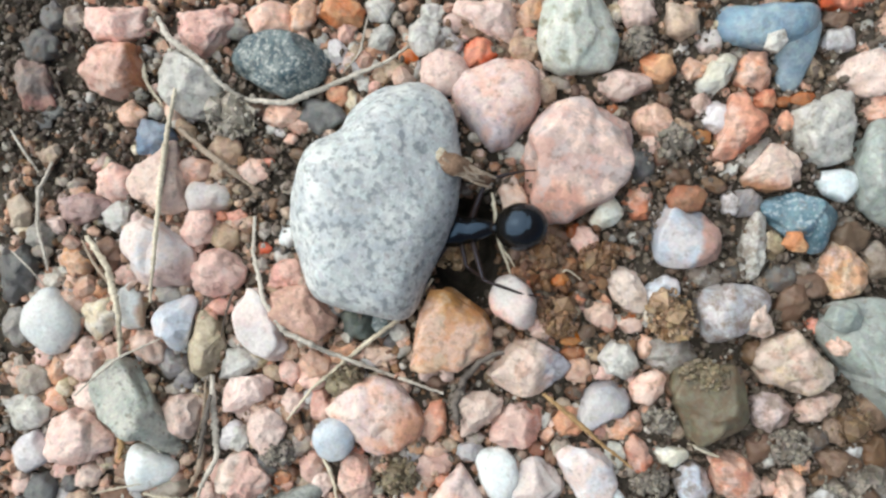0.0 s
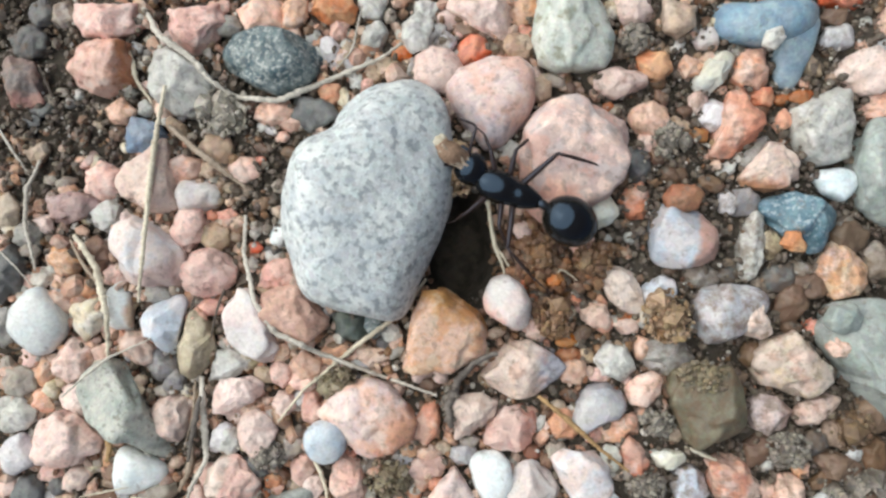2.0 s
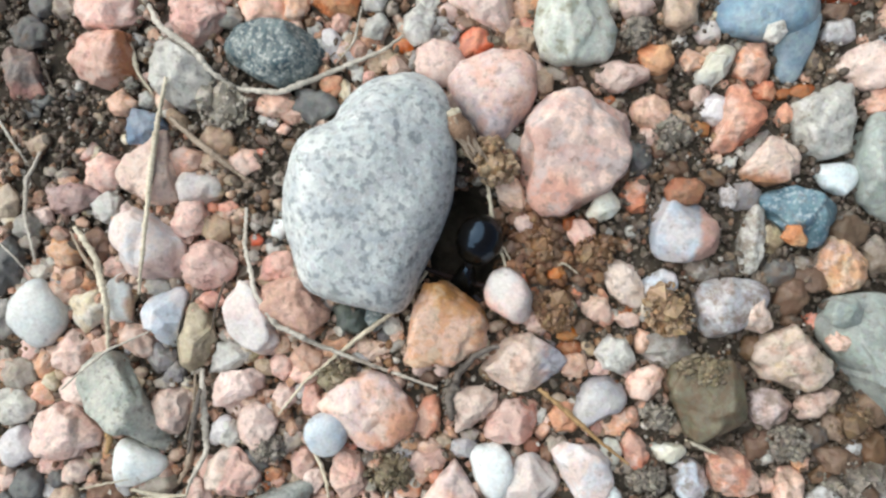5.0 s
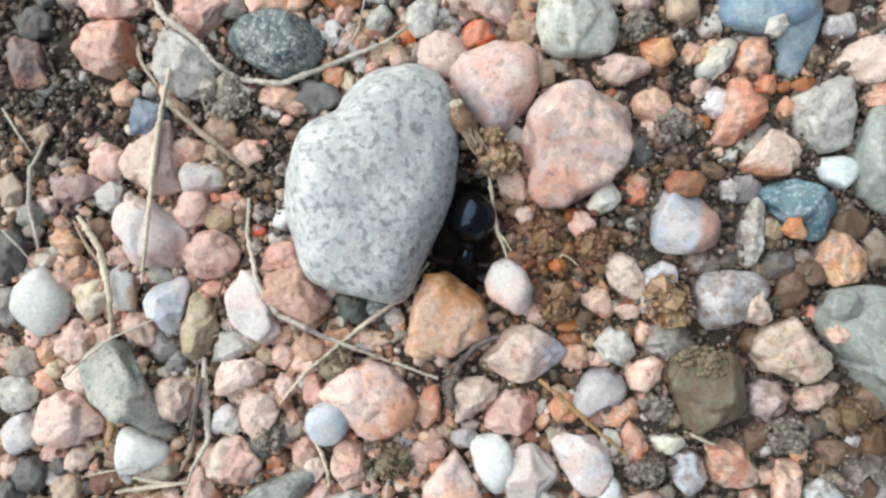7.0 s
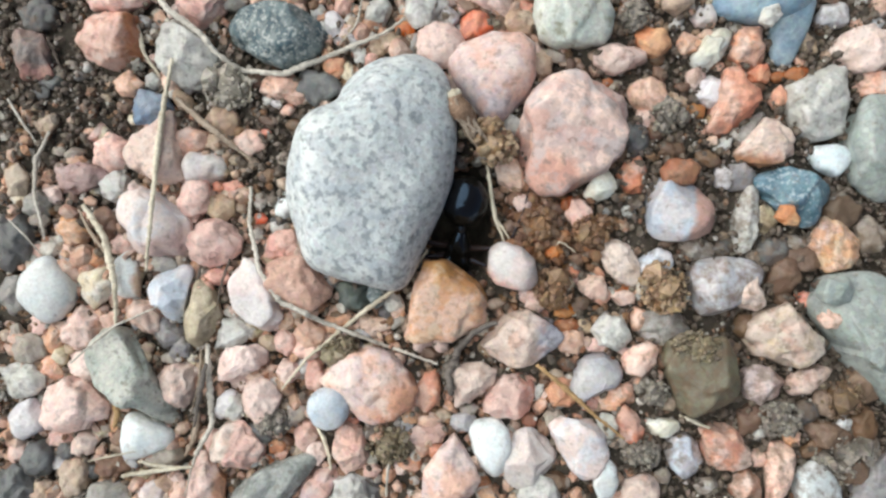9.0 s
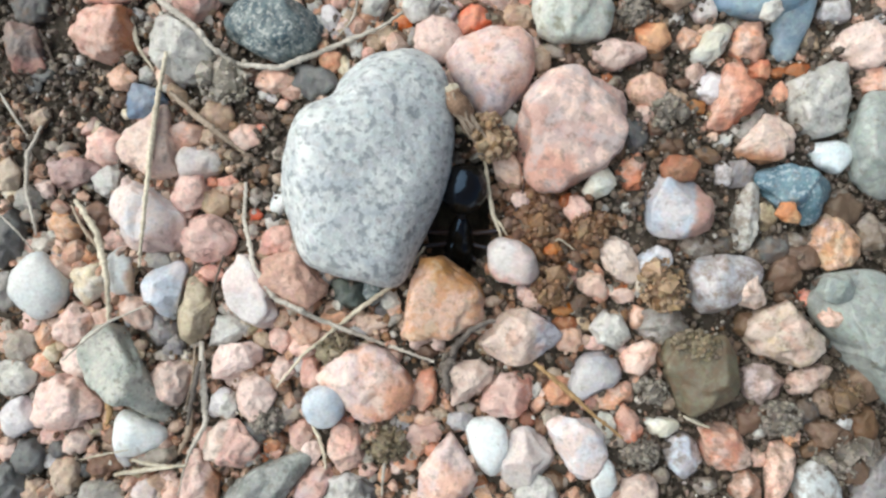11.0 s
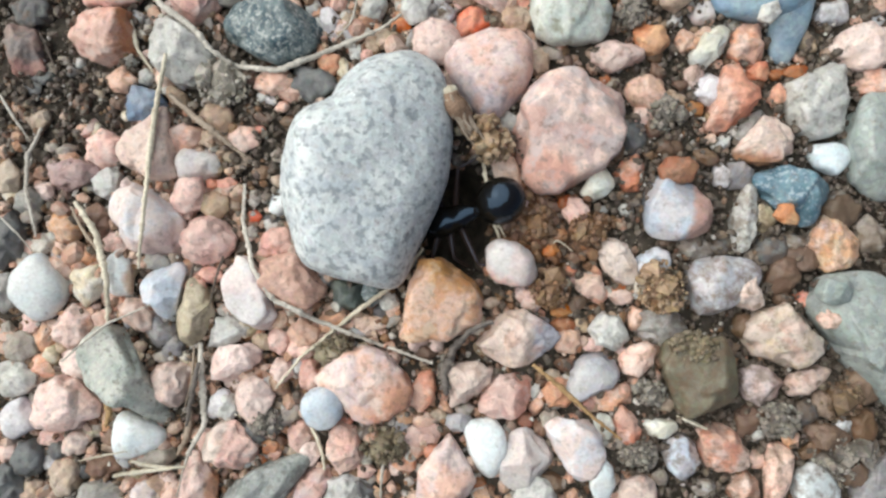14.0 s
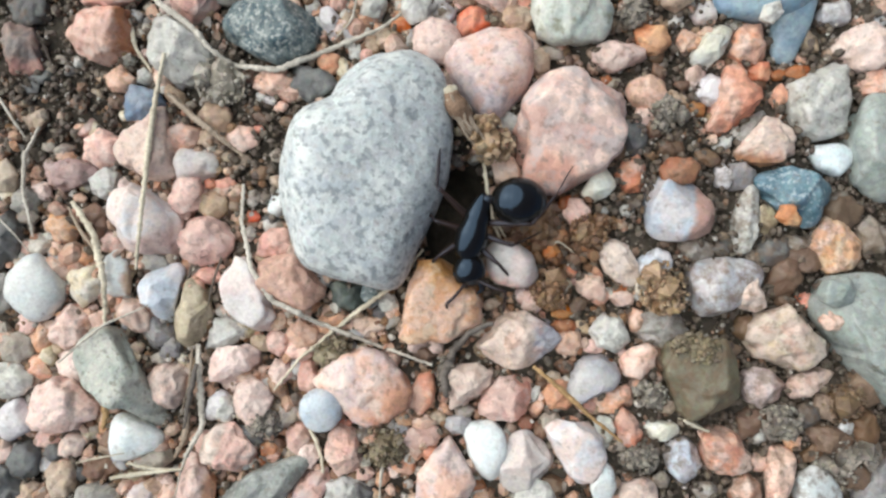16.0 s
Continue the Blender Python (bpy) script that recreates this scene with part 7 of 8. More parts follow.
stem("brownstem", 0.45, (-18.04, 8.17, 1.20), (-17.20, 7.43, 1.20), (-16.35, 6.70, 1.20), (-15.41, 5.96, 1.20), (-14.47, 5.23, 1.20), (-13.77, 4.68, 0.88), (-13.02, 4.11, 0.72))
stem("graystem", 0.37, (-13.09, 2.31, 0.68), (-13.11, 1.00, 0.68), (-13.06, -0.32, 0.93), (-12.71, -1.31, 1.42), (-12.42, -2.28, 1.72), (-12.14, -3.25, 1.95), (-11.47, -4.24, 2.02), (-10.82, -5.23, 2.02), (-9.97, -5.65, 2.02), (-9.11, -6.07, 2.02), (-8.35, -6.54, 1.45), (-7.28, -6.99, 1.17), (-6.17, -7.41, 1.17), (-5.09, -7.87, 0.84), (-4.17, -8.22, 0.68), (-3.22, -8.52, 0.81), (-2.27, -8.81, 1.07), (-1.34, -9.13, 1.07), (-0.41, -9.45, 1.07))
stem("straw", 0.33, (-1.13, -1.87, 0.67), (-1.83, -2.91, 0.67), (-2.52, -3.93, 0.81), (-3.37, -4.55, 1.10), (-4.22, -5.17, 1.10), (-5.08, -5.80, 1.10), (-6.02, -6.56, 0.98), (-6.95, -7.32, 0.92), (-7.67, -7.94, 1.01), (-8.38, -8.54, 1.19), (-9.11, -9.16, 1.19), (-9.93, -10.19, 1.19), (-10.75, -11.22, 1.18))
stem("straw", 0.48, (-24.06, 0.97, 1.40), (-23.36, -0.10, 1.40), (-22.66, -1.16, 1.41), (-22.39, -2.14, 1.48), (-22.10, -3.12, 1.61), (-21.87, -4.10, 1.61), (-21.80, -5.08, 1.61), (-21.94, -6.10, 1.16), (-22.00, -7.12, 0.89))
stem("brownstem", 0.26, (-24.73, 0.70, 0.64), (-23.89, -0.80, 0.78), (-23.09, -1.72, 1.06), (-22.43, -2.65, 1.06))
stem("graystem", 0.22, (-29.51, 8.12, 0.88), (-28.98, 7.29, 0.88), (-28.44, 6.45, 0.88), (-27.46, 4.98, 0.71))
stem("graystem", 0.33, (-26.75, 5.93, 0.67), (-27.20, 4.99, 0.67), (-27.66, 4.05, 0.67), (-27.61, 2.91, 0.83), (-27.48, 1.76, 1.16), (-27.24, 0.71, 1.16), (-27.00, -0.34, 1.16), (-26.91, -1.39, 0.88))
stem("graystem", 0.15, (-29.15, -0.04, 1.31), (-28.10, -1.03, 1.31), (-27.14, -2.32, 0.98))
stem("graystem", 0.52, (-15.94, -8.27, 0.73), (-15.85, -9.53, 0.73), (-15.76, -10.80, 0.73), (-15.70, -11.80, 0.73), (-15.63, -12.79, 0.73), (-15.47, -13.71, 1.05), (-15.81, -14.56, 1.69), (-16.35, -15.57, 1.69))
stem("brownstem", 0.45, (-16.45, -12.87, 0.71), (-16.77, -14.55, 0.71), (-17.35, -15.86, 0.71))
stem("graystem", 0.19, (-24.62, -9.52, 1.92), (-23.25, -8.30, 1.92), (-22.43, -7.65, 1.92), (-21.61, -7.00, 1.92), (-20.76, -6.60, 1.74), (-19.82, -6.17, 1.75), (-18.88, -5.75, 1.75))
stem("orangestraw", 0.33, (6.18, -9.36, 1.67), (7.01, -10.04, 1.67), (7.87, -10.76, 1.46), (8.63, -11.45, 1.36), (9.37, -12.11, 1.36), (10.13, -12.80, 1.27), (11.10, -13.55, 1.22), (12.06, -14.30, 1.22))
stem("bark", 0.60, (0.53, -11.41, 1.41), (0.37, -10.13, 1.41), (0.72, -9.27, 0.98), (1.06, -8.31, 1.17), (2.12, -7.17, 1.99), (3.57, -6.54, 1.99))
stem("straw", 0.33, (2.85, 3.90, 0.60), (3.10, 2.10, 0.60), (3.41, 0.42, 0.60), (3.74, -0.57, 0.60), (4.07, -1.56, 0.60))
stem("straw", 0.19, (3.34, 0.42, 0.60), (3.90, -0.32, 0.60), (4.36, -1.07, 0.60))
stem("palestraw", 0.19, (15.84, -12.81, 0.62), (16.89, -13.13, 0.62), (18.01, -13.71, 0.62))
stem("palestraw", 0.37, (-21.60, -17.26, 0.81), (-20.28, -16.98, 1.06), (-18.99, -16.71, 1.28), (-17.63, -16.43, 1.73), (-16.44, -16.29, 1.73))
stem("palestraw", 0.30, (-20.23, -16.06, 1.44), (-18.54, -16.38, 1.52), (-16.77, -16.47, 1.52))
stem("straw", 0.30, (-8.76, -13.31, 0.80), (-8.10, -14.20, 1.10), (-7.64, -15.45, 1.10), (-7.45, -16.63, 1.10))
stem("darkstem", 0.22, (-26.97, 12.34, 0.63), (-26.39, 11.03, 0.63), (-25.80, 9.64, 0.63))
stem("straw", 0.15, (-14.28, 10.60, 0.78), (-13.33, 9.41, 0.78), (-13.13, 8.48, 0.78), (-13.53, 7.75, 0.66))
stem("graystem", 0.26, (-3.45, -15.83, 0.64), (-3.70, -16.83, 0.64), (-3.80, -18.51, 0.64))
stem("graystem", 0.19, (-15.88, -14.31, 1.60), (-16.27, -15.41, 1.60), (-16.66, -16.52, 1.60), (-17.09, -18.36, 1.57))
stem("darkstem", 0.19, (-14.27, -2.56, 1.30), (-14.77, -4.04, 1.30), (-15.12, -5.71, 1.30))
stem("brownstem", 0.19, (-16.35, -8.59, 0.62), (-16.43, -9.71, 0.62), (-16.51, -10.83, 0.62), (-16.78, -11.96, 0.62), (-17.04, -13.08, 0.62))
stem("straw", 0.15, (7.52, -1.41, 0.78), (7.89, -1.29, 0.78), (8.84, -1.96, 0.66))
stem("graystem", 0.15, (-7.16, 11.87, 0.91), (-6.05, 13.17, 0.97), (-5.68, 14.63, 1.09), (-5.32, 16.12, 1.09))
stem("palestraw", 0.15, (-23.76, -16.22, 1.01), (-21.73, -15.60, 1.82), (-20.27, -15.33, 1.82))
stem("bark", 0.42, (-15.86, -9.62, 1.25), (-16.11, -10.90, 1.25), (-16.35, -12.18, 1.25), (-16.64, -13.82, 1.25))
stem("orangestraw", 0.50, (-22.32, -11.90, 0.70), (-22.09, -12.52, 0.70), (-22.01, -13.26, 0.70), (-22.23, -14.00, 0.70))
stem("darkstem", 0.20, (-16.36, -3.02, 0.80), (-16.58, -3.97, 0.80), (-16.72, -4.92, 0.80))
stem("palestraw", 0.28, (16.05, -12.79, 1.20), (16.92, -13.23, 1.20), (17.71, -13.52, 1.20))


# ---- loose grit between the pebbles ----
def chip_meshes(kinds):
    """A few angular shapes of small gravel for each kind of stone."""
    out = []
    for i, kind in enumerate(kinds * 4):
        me = grains("gravel_chip", [(0, 0, 0, 1.0)], STONES[kind], 3, 300 + i, 0.08)
        me.polygons.foreach_set("use_smooth", [i % 3 > 0] * len(me.polygons))
        out.append((kind, me))
    return out


def scatter(name, label, material, number, low, high, seed, level=1, area=(34, 24), lift=0.0, keep=None, kinds=()):
    rng = random.Random(seed)
    spots, shapes, singles = [], chip_meshes(list(kinds)), 0
    while len(spots) < number:
        x, y = rng.uniform(-area[0], area[0]), rng.uniform(-area[1], area[1])
        if keep and not keep(x, y):
            continue
        size = low + (high - low) * rng.random() ** 2.2
        if kinds and size > low + 0.16 * (high - low) and abs(x) < 29 and abs(y) < 16.5 and singles < 180:
            kind, me = rng.choice(shapes)
            ob = new(name.split("_")[1] + "_gravel_chip", me)
            ob.matrix_world = pose(x * MM, y * MM, (ground_height(x, y) + size * 0.22) * MM, rng.uniform(-30, 30), rng.uniform(-30, 30), rng.uniform(0, 360)) @ Matrix.Diagonal((size, size, size * 0.8, 1))
            ob["soil"] = rng.uniform(0.1, 0.7)
            tagged(ob, STONE_NAMES[kind].replace("pebble", "stone chip").replace("large ", ""), "stone chip", "loose " + name.split("_")[1] + " gravel chips")
            singles, number = singles + 1, number - 1
            continue
        spots.append((x, y, ground_height(x, y) + size * 0.2 + lift * rng.random(), size))
    ob = new(name, grains(name, spots, material, level, seed))
    return tagged(ob, label, "grit", kind="stuff")


def off_hole(x, y):
    return math.hypot((x - HOLE[0]) / 2.5, (y - HOLE[1]) / 3.8) > 1.0


def bare(x, y):
    """Patches of dark crumbly earth with hardly any gravel, 0 to 1."""
    patches = ((-26, 12, 5.5, 8), (-11.5, 6, 2.6, 5), (-12, 9, 3.5, 3), (10, 3, 5.5, 3), (14, 8, 3, 5), (18, -1, 5, 3), (20, -14, 6, 5), (27, -12, 5, 6), (27, 12, 4, 6), (6, -1, 4, 3), (22, 2, 5, 3), (24, -4, 7, 4), (27, 4, 4, 5), (-28, 15, 7, 5))
    return max(math.exp(-((x - a) / r) ** 2 - ((y - b) / q) ** 2) for a, b, r, q in patches)


def gravelly(x, y):
    return off_hole(x, y) and random_at(x, y) > 1.5 * bare(x, y) + 0.02 * max(0, x)


def sandy(x, y):
    return off_hole(x, y) and random_at(x + 3, y) > 0.75 * bare(x, y) + 0.012 * max(0, x)


def earthy(x, y):
    return off_hole(x, y) and random_at(x, y) < 0.25 + bare(x, y) + 0.015 * max(0, x)


def dug_out(x, y):
    return off_hole(x, y) and math.hypot((x - 6.6) / 4.6, (y + 0.6) / 3.6) < 0.5 + 0.6 * random_at(x, y + 5)


def random_at(x, y):
    return (math.sin(x * 127.1 + y * 311.7) * 43758.5453) % 1.0


def outside(x, y):
    return abs(x) > 31.5 or abs(y) > 20.5


scatter("brown_grit", "loose brown sand grains between pebbles", GRIT, 5200, 0.18, 0.8, 11, lift=0.5, keep=sandy)
scatter("pink_grit", "loose pink and orange sand grains", GRIT_PINK, 2200, 0.22, 1.1, 12, lift=0.5, keep=gravelly)
scatter("pale_grit", "loose pale quartz sand grains", GRIT_PALE, 1300, 0.2, 0.9, 13, lift=0.5, keep=gravelly)
scatter("dark_grit", "loose dark soil grains", GRIT_DARK, 20000, 0.14, 0.72, 14, lift=0.7, keep=earthy)
scatter("pale_flakes", "small pale flakes in the dark soil", GRIT_PALE, 2600, 0.10, 0.38, 24, lift=0.8, keep=earthy)
scatter("rusty_crumbs", "reddish brown crumbs dug out around the hole", GRIT_RUST, 620, 0.25, 0.95, 31, 2, (14, 8), 0.8, dug_out)
scatter("small_pink_stones", "small pink gravel filling the gaps", GRIT_PINK, 1100, 0.7, 1.6, 21, 2, keep=gravelly, kinds=("pink", "pale_pink", "orange_pale"))
scatter("small_tan_stones", "small tan gravel filling the gaps", GRIT, 450, 0.6, 1.3, 22, 1, keep=gravelly, kinds=("tan", "brown"))
scatter("small_pale_stones", "small pale gravel filling the gaps", GRIT_PALE, 350, 0.7, 1.5, 23, 2, keep=gravelly, kinds=("greywhite", "lav_grey", "cream"))
scatter("pink_gravel", "pink gravel around the nest", GRIT_PINK, 900, 2.0, 4.5, 15, 2, (80, 60), 0.5, outside)
scatter("pale_gravel", "pale gravel around the nest", GRIT_PALE, 500, 2.0, 4.5, 16, 2, (80, 60), 0.5, outside)
scatter("brown_gravel", "brown gravel around the nest", GRIT, 400, 1.5, 4.0, 17, 2, (80, 60), 0.5, outside)


# ---- the ant ----
def blob(name, parent, middle, size, material, level=4, shape=None, label=""):
    """A rounded body part; shape(dirs) scales its cross-section along its length."""
    dirs, faces = BALL[level]
    v = dirs.copy()
    if shape:
        v[:, 1:] *= shape(v[:, 0])[:, None]
    v = v * np.array(size) / 2 + np.array(middle)
    return part(name, mesh_of(name, v * MM, faces, material), parent, label)


def limb(name, parent, points, radii, material=None):
    line = smooth_line(points, 4)
    r = np.interp(np.linspace(0, 1, len(line)), np.linspace(0, 1, len(radii)), radii)
    v, f = tube(line, r, 7)
    return part(name, mesh_of(name, v * MM, f, material or LEG), parent)


def build_ant():
    ant = tagged(new("ant"), "glossy black harvester ant at its nest hole", "ant")
    thorax = blob("thorax", ant, (-0.3, 0, 0.05), (4.6, 2.4, 1.9), CHITIN, shape=lambda x: 0.84 + 0.24 * x - 0.12 * np.exp(-((x + 0.1) / 0.16) ** 2))
    blob("petiole", ant, (-2.0, 0, 0.05), (0.75, 0.5, 0.62), CHITIN_DULL, 3)
    blob("neck", ant, (1.55, 0, 0.0), (0.6, 0.55, 0.5), CHITIN_DULL, 3)
    head = part("head", mesh_of("head", (BALL[4][0] * np.array([1.12, 1.06, 0.82]) * (1 - 0.10 * (BALL[4][0][:, :1] > 0.55)) + np.array([1.0, 0, 0])) * MM, BALL[4][1], CHITIN), ant)
    for side in (1, -1):
        blob("eye", head, (0.95, side * 0.94, 0.25), (0.34, 0.2, 0.3), CHITIN_DULL, 2)
        limb("mandible", head, [(1.85, side * 0.55, -0.2), (2.35, side * 0.5, -0.28), (2.6, side * 0.12, -0.3)], [0.24, 0.2, 0.05], CHITIN_DULL)
        limb("antenna", head, [(1.6, side * 0.35, 0.35), (2.3, side * 1.3, 0.7), (2.7, side * 1.9, 0.6), (3.4, side * 1.75, 0.0), (4.1, side * 1.5, -0.4)], [0.09, 0.11, 0.09, 0.1, 0.07])
    gaster = part("gaster", mesh_of("gaster", (BALL[5][0] * np.array([1.78, 1.55, 1.45]) * (1 - 0.10 * BALL[5][0][:, :1] - sum(0.016 * np.exp(-((BALL[5][0][:, :1] - ring) / 0.035) ** 2) for ring in (0.35, -0.25, -0.65))) + np.array([-2.1, 0, 0.1])) * MM, BALL[5][1], CHITIN), ant, "glossy round black abdomen")
    limb("postpetiole", gaster, [(0.2, 0, 0), (-0.3, 0, 0.12), (-0.7, 0, 0.05)], [0.2, 0.32, 0.3], CHITIN_DULL)
    legs = []
    for side in (1, -1):
        # hip, then knee, ankle and toe from the hip, for the fore, middle and hind leg
        for x, knee, ankle, toe in ((0.75, (1.0, 1.5, 0.7), (1.8, 2.3, -0.3), (2.7, 2.6, -1.0)), (0.0, (0.1, 2.0, 0.8), (-0.6, 3.2, -0.3), (-1.2, 4.1, -1.0)), (-0.75, (-1.0, 2.8, 1.1), (-3.3, 3.7, 0.2), (-5.2, 4.1, -0.7))):
            knee, ankle, toe = [Vector((q[0], side * q[1], q[2])) for q in (knee, ankle, toe)]
            leg = limb("leg", ant, [(0, 0, 0), knee * 0.45 + Vector((0, 0, 0.12)), knee], [0.24, 0.2, 0.12])
            leg.location = (x * MM, side * 0.5 * MM, -0.3 * MM)
            limb("shin", leg, [knee, knee.lerp(ankle, 0.5) + Vector((0, 0, 0.08)), ankle], [0.10, 0.12, 0.07])
            limb("foot", leg, [ankle, ankle.lerp(toe, 0.5) - Vector((0, 0, 0.06)), toe], [0.06, 0.05, 0.035])
            legs.append((leg, x, side))
    return ant, head, gaster, legs


ant, head, gaster, legs = build_ant()
carried_clod = clod("clod_tan", 0, 0, 0, 3.4, 2.7, "dug_soil_clod", 22)
root_piece = stem("root", 1.45, (-1.9, 0.1, 0.3), (-1.1, -0.06, 0.1), (-0.3, 0.12, -0.3), (0.5, -0.12, -0.8), (1.5, 0.15, -1.5))
end = BALL[3][0] * np.array([0.40, 0.48, 0.3]) * (1 + 0.12 * np.sin(BALL[3][0][:, 1:2] * 9))
part("cut_end", mesh_of("cut_end", end * MM, BALL[3][1], FIBRES["palestraw"][0]), root_piece, "pale cream cut end of the root")
rng = random.Random(77)
for strand in range(6):
    a, b = rng.uniform(-0.55, 0.55), rng.uniform(-1.7, -0.6)
    line = [(b + k * 0.62 + 1.9, a * (1 - 0.1 * k) + rng.uniform(-0.12, 0.12) - 0.1, 0.42 - 0.33 * (b + k * 0.62 + 1.9) - abs(a) * 0.5 + rng.uniform(0, 0.2)) for k in range(5)]
    v, f = tube(smooth_line(line, 4), [0.09] * 17, 6)
    part("splinter", mesh_of("splinter", v * MM, f, FIBRES["brownstem"][0]), root_piece)
root_piece.name = "root_piece"


# ---- what moves ----
def motions():
    # seconds, thorax x, y, z, nose down, heading, abdomen turn, abdomen lift, head turn
    rows = [
        (0.0, 0.63, 1.31, 1.20, 15, -175, -4, 19, 0),
        (0.2, 0.24, 1.33, 1.20, 15, -182, -4, 20, 0),
        (0.4, 0.36, 1.17, 1.20, 15, -176, -6, 20, 0),
        (0.6, 0.73, 1.10, 1.20, 15, -167, -10, 21, 0),
        (0.8, 0.64, 1.92, 1.20, 15, -188, -6, 21, 0),
        (1.0, 0.49, 1.77, 1.20, 15, -181, -11, 19, 0),
        (1.2, 1.10, 1.95, 2.40, 6, -172, -13, 8, 20),
        (1.4, 1.75, 3.20, 3.10, 3, -170, -19, 2, 50),
        (1.6, 2.25, 3.95, 3.30, 2, -173, -16, 1, 55),
        (1.8, 3.05, 3.45, 3.30, 2, -180, -18, 1, 25),
        (2.0, 3.90, 3.79, 3.30, 2, -201, -11, 1, -28),
        (2.2, 4.16, 3.90, 3.30, 2, -222, 1, 1, -4),
        (2.4, 4.97, 4.40, 3.30, 2, -233, -3, 2, -22),
        (2.6, 4.63, 3.61, 3.30, 2, -228, -4, 2, -39),
        (2.8, 3.65, 2.99, 3.30, 2, -212, -2, 1, -55),
        (3.0, 3.68, 1.41, 3.30, 2, -184, -0, 1, 55),
        (3.2, 2.81, 1.75, 3.30, 2, -177, -8, 1, 0),
        (3.4, 1.45, 0.75, 0.90, 12, -164, -1, 16, 0),
        (3.6, 0.34, 0.05, 0.30, 20, -147, -8, 12, 0),
        (3.8, 0.30, -1.07, -0.60, 30, -114, -23, 5, 0),
        (4.0, 0.84, -2.13, -1.60, 35, -109, -8, 4, 0),
        (4.2, 1.05, -3.87, -1.60, 35, -107, -0, -5, 0),
        (5.3, 1.22, -3.00, -1.60, 35, -105, -5, -4, 0),
        (6.3, 1.70, -2.68, -1.60, 35, -97, 0, -13, 0),
        (6.5, 1.55, -2.56, -1.60, 35, -97, 0, -13, 0),
        (7.0, 1.26, -2.73, -1.60, 35, -97, 0, -13, 0),
        (7.3, 1.35, -3.06, -1.60, 35, -97, 0, -13, 0),
        (7.6, 1.09, -2.18, -1.60, 35, -97, -0, -13, 0),
        (8.0, 1.01, -2.40, -1.60, 35, -97, -0, -13, 0),
        (8.5, 0.97, -2.15, -1.60, 35, -98, -0, -13, 0),
        (9.2, 0.85, -2.44, -1.60, 35, -97, -0, -13, 0),
        (10.2, 1.20, -1.91, -1.60, 35, -95, 0, -4, 0),
        (11.3, 1.26, -1.62, -1.60, 35, -91, -2, -1, 0),
        (11.7, 1.15, -1.60, -1.60, 35, -91, -2, -1, 0),
        (12.0, 1.08, -1.53, -1.60, 35, -91, -2, -1, 0),
        (12.3, 0.71, -2.22, -1.20, 32, -105, 1, 4, 0),
        (12.6, 0.53, -2.24, -0.40, 30, -120, -14, 16, 0),
        (12.9, 0.68, -0.75, 0.40, 28, -132, -13, 16, 0),
        (13.2, 0.15, 0.0, 0.20, 20, -156, -3, 17, 0),
        (13.5, 0.50, 0.23, -0.50, 20, -160, -1, 20, 0),
        (13.8, 0.37, -0.09, -0.50, 20, -158, 0, 21, 0),
        (14.1, 0.54, 0.19, -0.50, 20, -165, 5, 20, 0),
        (14.4, 1.06, 0.67, -0.50, 20, -166, 5, 16, 0),
        (14.7, 0.71, 0.34, -0.50, 20, -169, 6, 23, 0),
        (15.0, 0.54, -0.03, -0.50, 20, -165, 10, 19, 0),
        (15.3, 0.74, 0.33, 1.60, 10, -162, -4, 6, 0),
        (15.6, 1.54, 1.21, 2.90, 8, -160, -18, -5, 55),
        (15.8, 1.90, 0.20, 2.90, 8, -130, -52, -5, 48),
        (16.0, 2.10, -0.75, 2.90, 8, -106, -78, -5, 30),
    ]
    walk(ant, [(t, pose(x * MM, y * MM, z * MM, 0, down, heading)) for t, x, y, z, down, heading, *_ in rows])
    walk(gaster, [(r[0], pose(-2.2 * MM, 0, 0.05 * MM, 0, r[7], r[6])) for r in rows])
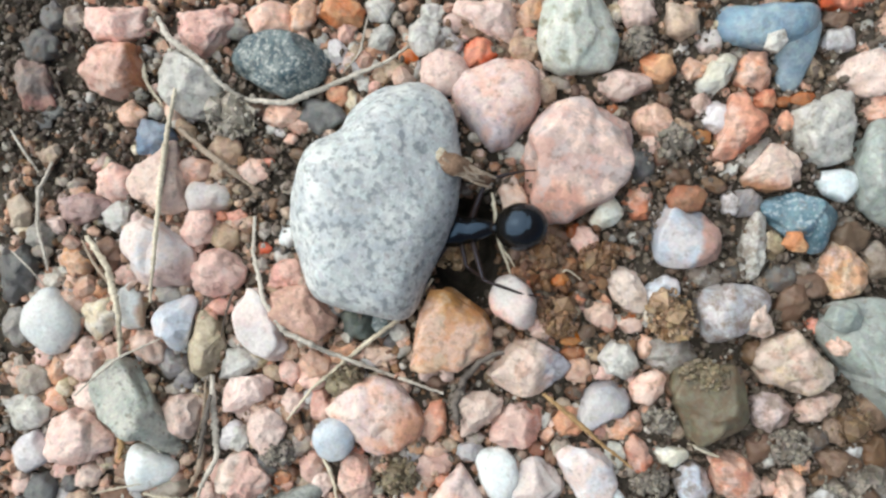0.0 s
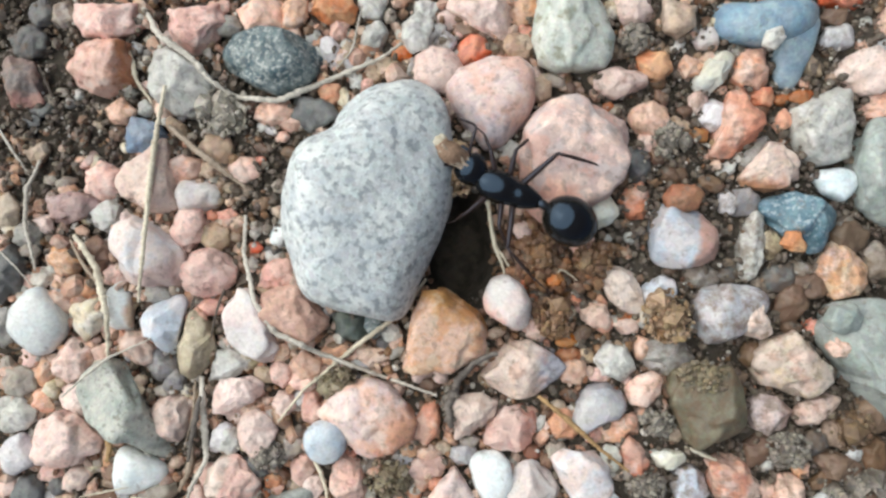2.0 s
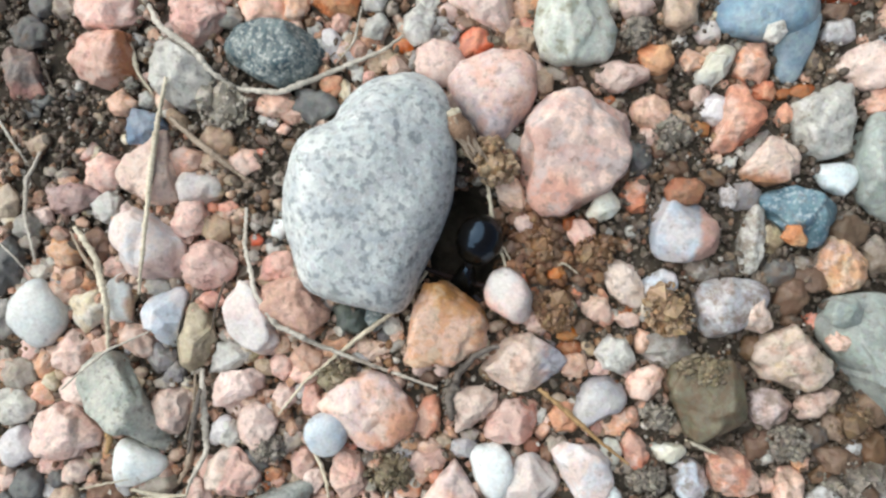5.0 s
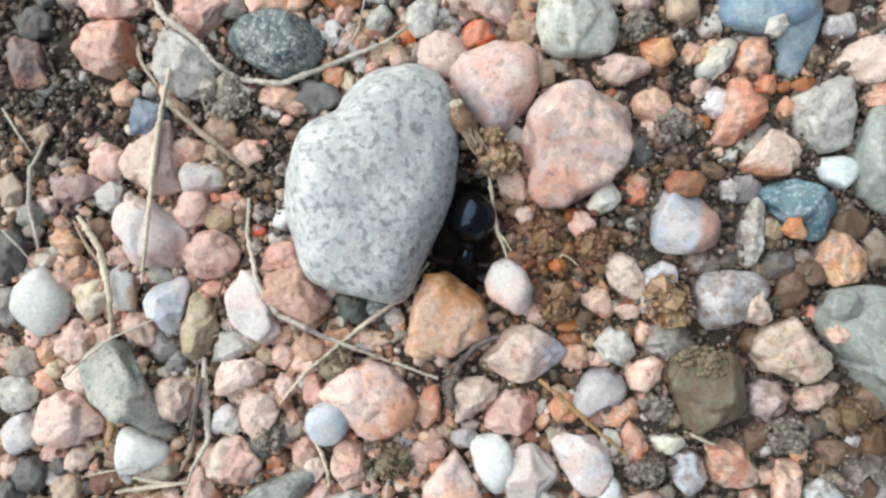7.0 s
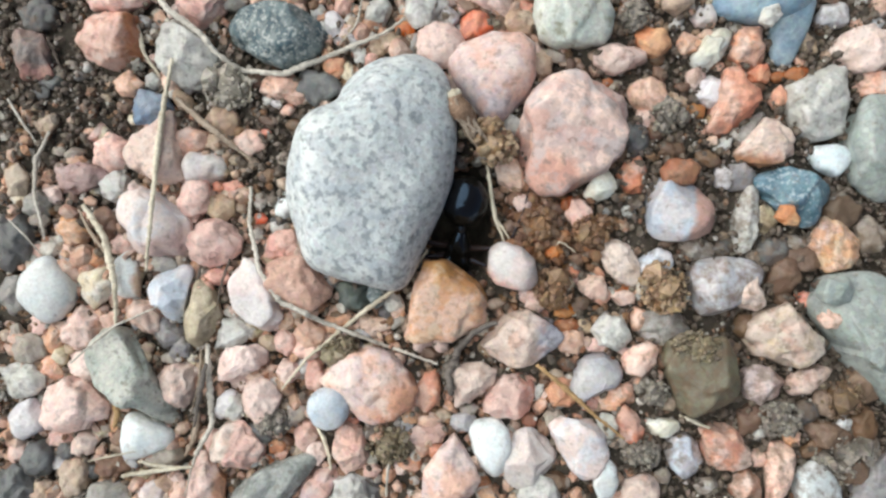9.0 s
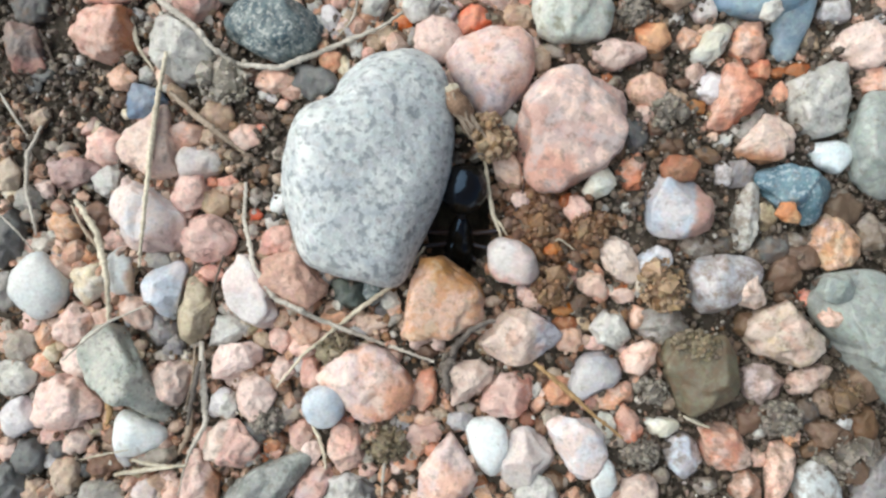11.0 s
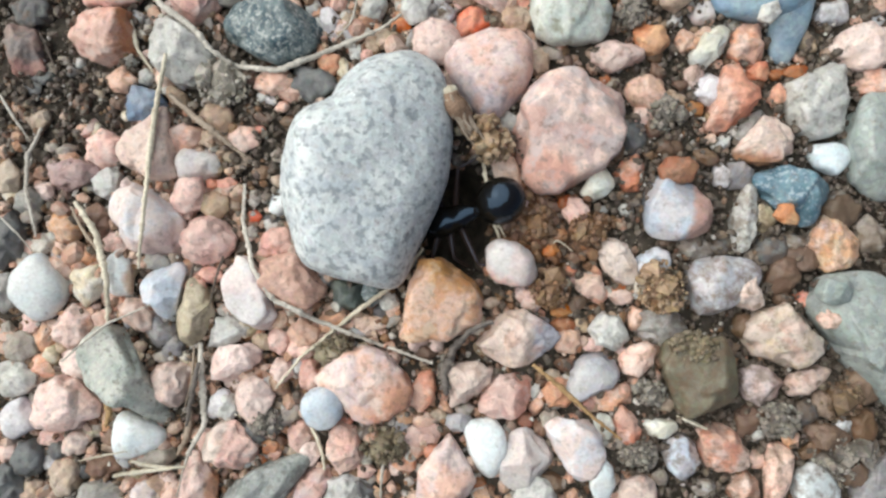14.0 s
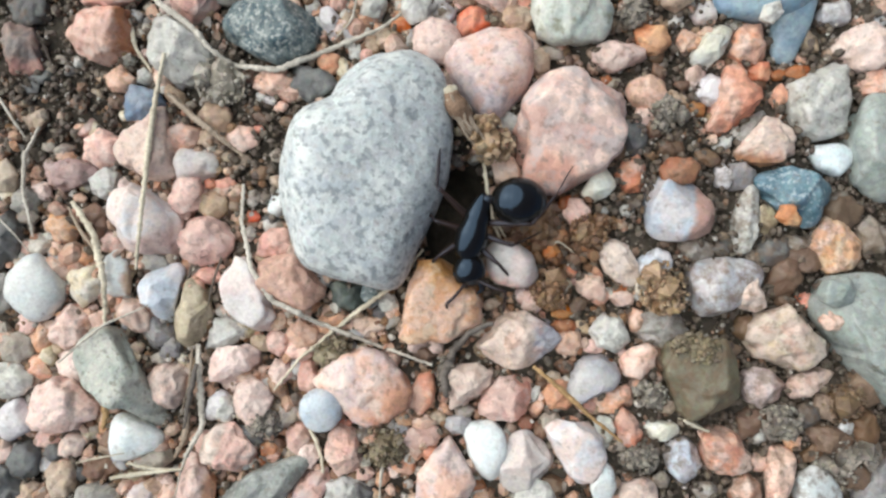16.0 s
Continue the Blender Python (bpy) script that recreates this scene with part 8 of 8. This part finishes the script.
    walk(head, [(r[0], pose(1.6 * MM, 0, 0, 0, 0, r[8])) for r in rows])
    for i, (leg, x, side) in enumerate(legs):
        steps = []
        for k in range(81):
            busy = 1.0 if k < 22 or k > 60 else 0.35
            swing = busy * (0.6 if x < 0 else 1.0) * (14 * math.sin(k * 1.9 + i * 2.1) + 6 * math.sin(k * 0.7 + i))
            steps.append((k * 0.2, pose(x * MM, side * 0.5 * MM, -0.3 * MM, busy * 7 * math.sin(k * 1.3 + i * 1.4), 0, swing)))
        walk(leg, steps)
    walk(carried_clod, [(t, pose(x * MM, y * MM, z * MM, 0, 0, turn)) for t, x, y, z, turn in [
        (0, 0.07, 0.20, -0.8, 0),
        (1.2, 0.40, 0.24, -0.5, 0),
        (1.4, 1.38, -0.70, 0.3, 20),
        (1.6, 0.49, 0.77, 0.9, 40),
        (1.8, 0.25, 2.26, 1.2, 60),
        (2.0, 0.70, 5.24, 2.2, 90),
        (2.2, 1.12, 6.09, 2.3, 100),
        (2.4, 2.21, 5.92, 2.1, 110),
        (2.6, 2.85, 6.07, 2.0, 120),
        (2.8, 2.82, 5.53, 2.0, 130),
        (3.0, 3.01, 5.23, 2.0, 140),
        (16.0, 3.01, 5.23, 2.0, 140),
    ]])
    walk(root_piece, [(t, pose(x * MM, y * MM, z * MM, 0, 0, turn)) for t, x, y, z, turn in [
        (0, -0.58, 5.91, 4.3, -24),
        (1.6, -0.58, 5.91, 4.3, -24),
        (2.1, -0.00, 6.95, 4.1, -40),
        (2.7, 0.57, 8.00, 3.5, -56),
        (16, 0.57, 8.00, 3.5, -56),
    ]])
    walk(nudged_pebble, [(t, pose(x * MM, y * MM, z * MM, lean, 0, turn)) for t, x, y, z, lean, turn in [
        (0, 4.23, -3.39, 1.26, 0, 0),
        (8.4, 4.23, -3.39, 1.26, 0, 0),
        (8.8, 4.33, -3.24, 1.26, 8, 8),
        (9.2, 4.72, -2.83, 1.26, 16, 25),
        (16, 4.72, -2.83, 1.26, 16, 25),
    ]])


motions()
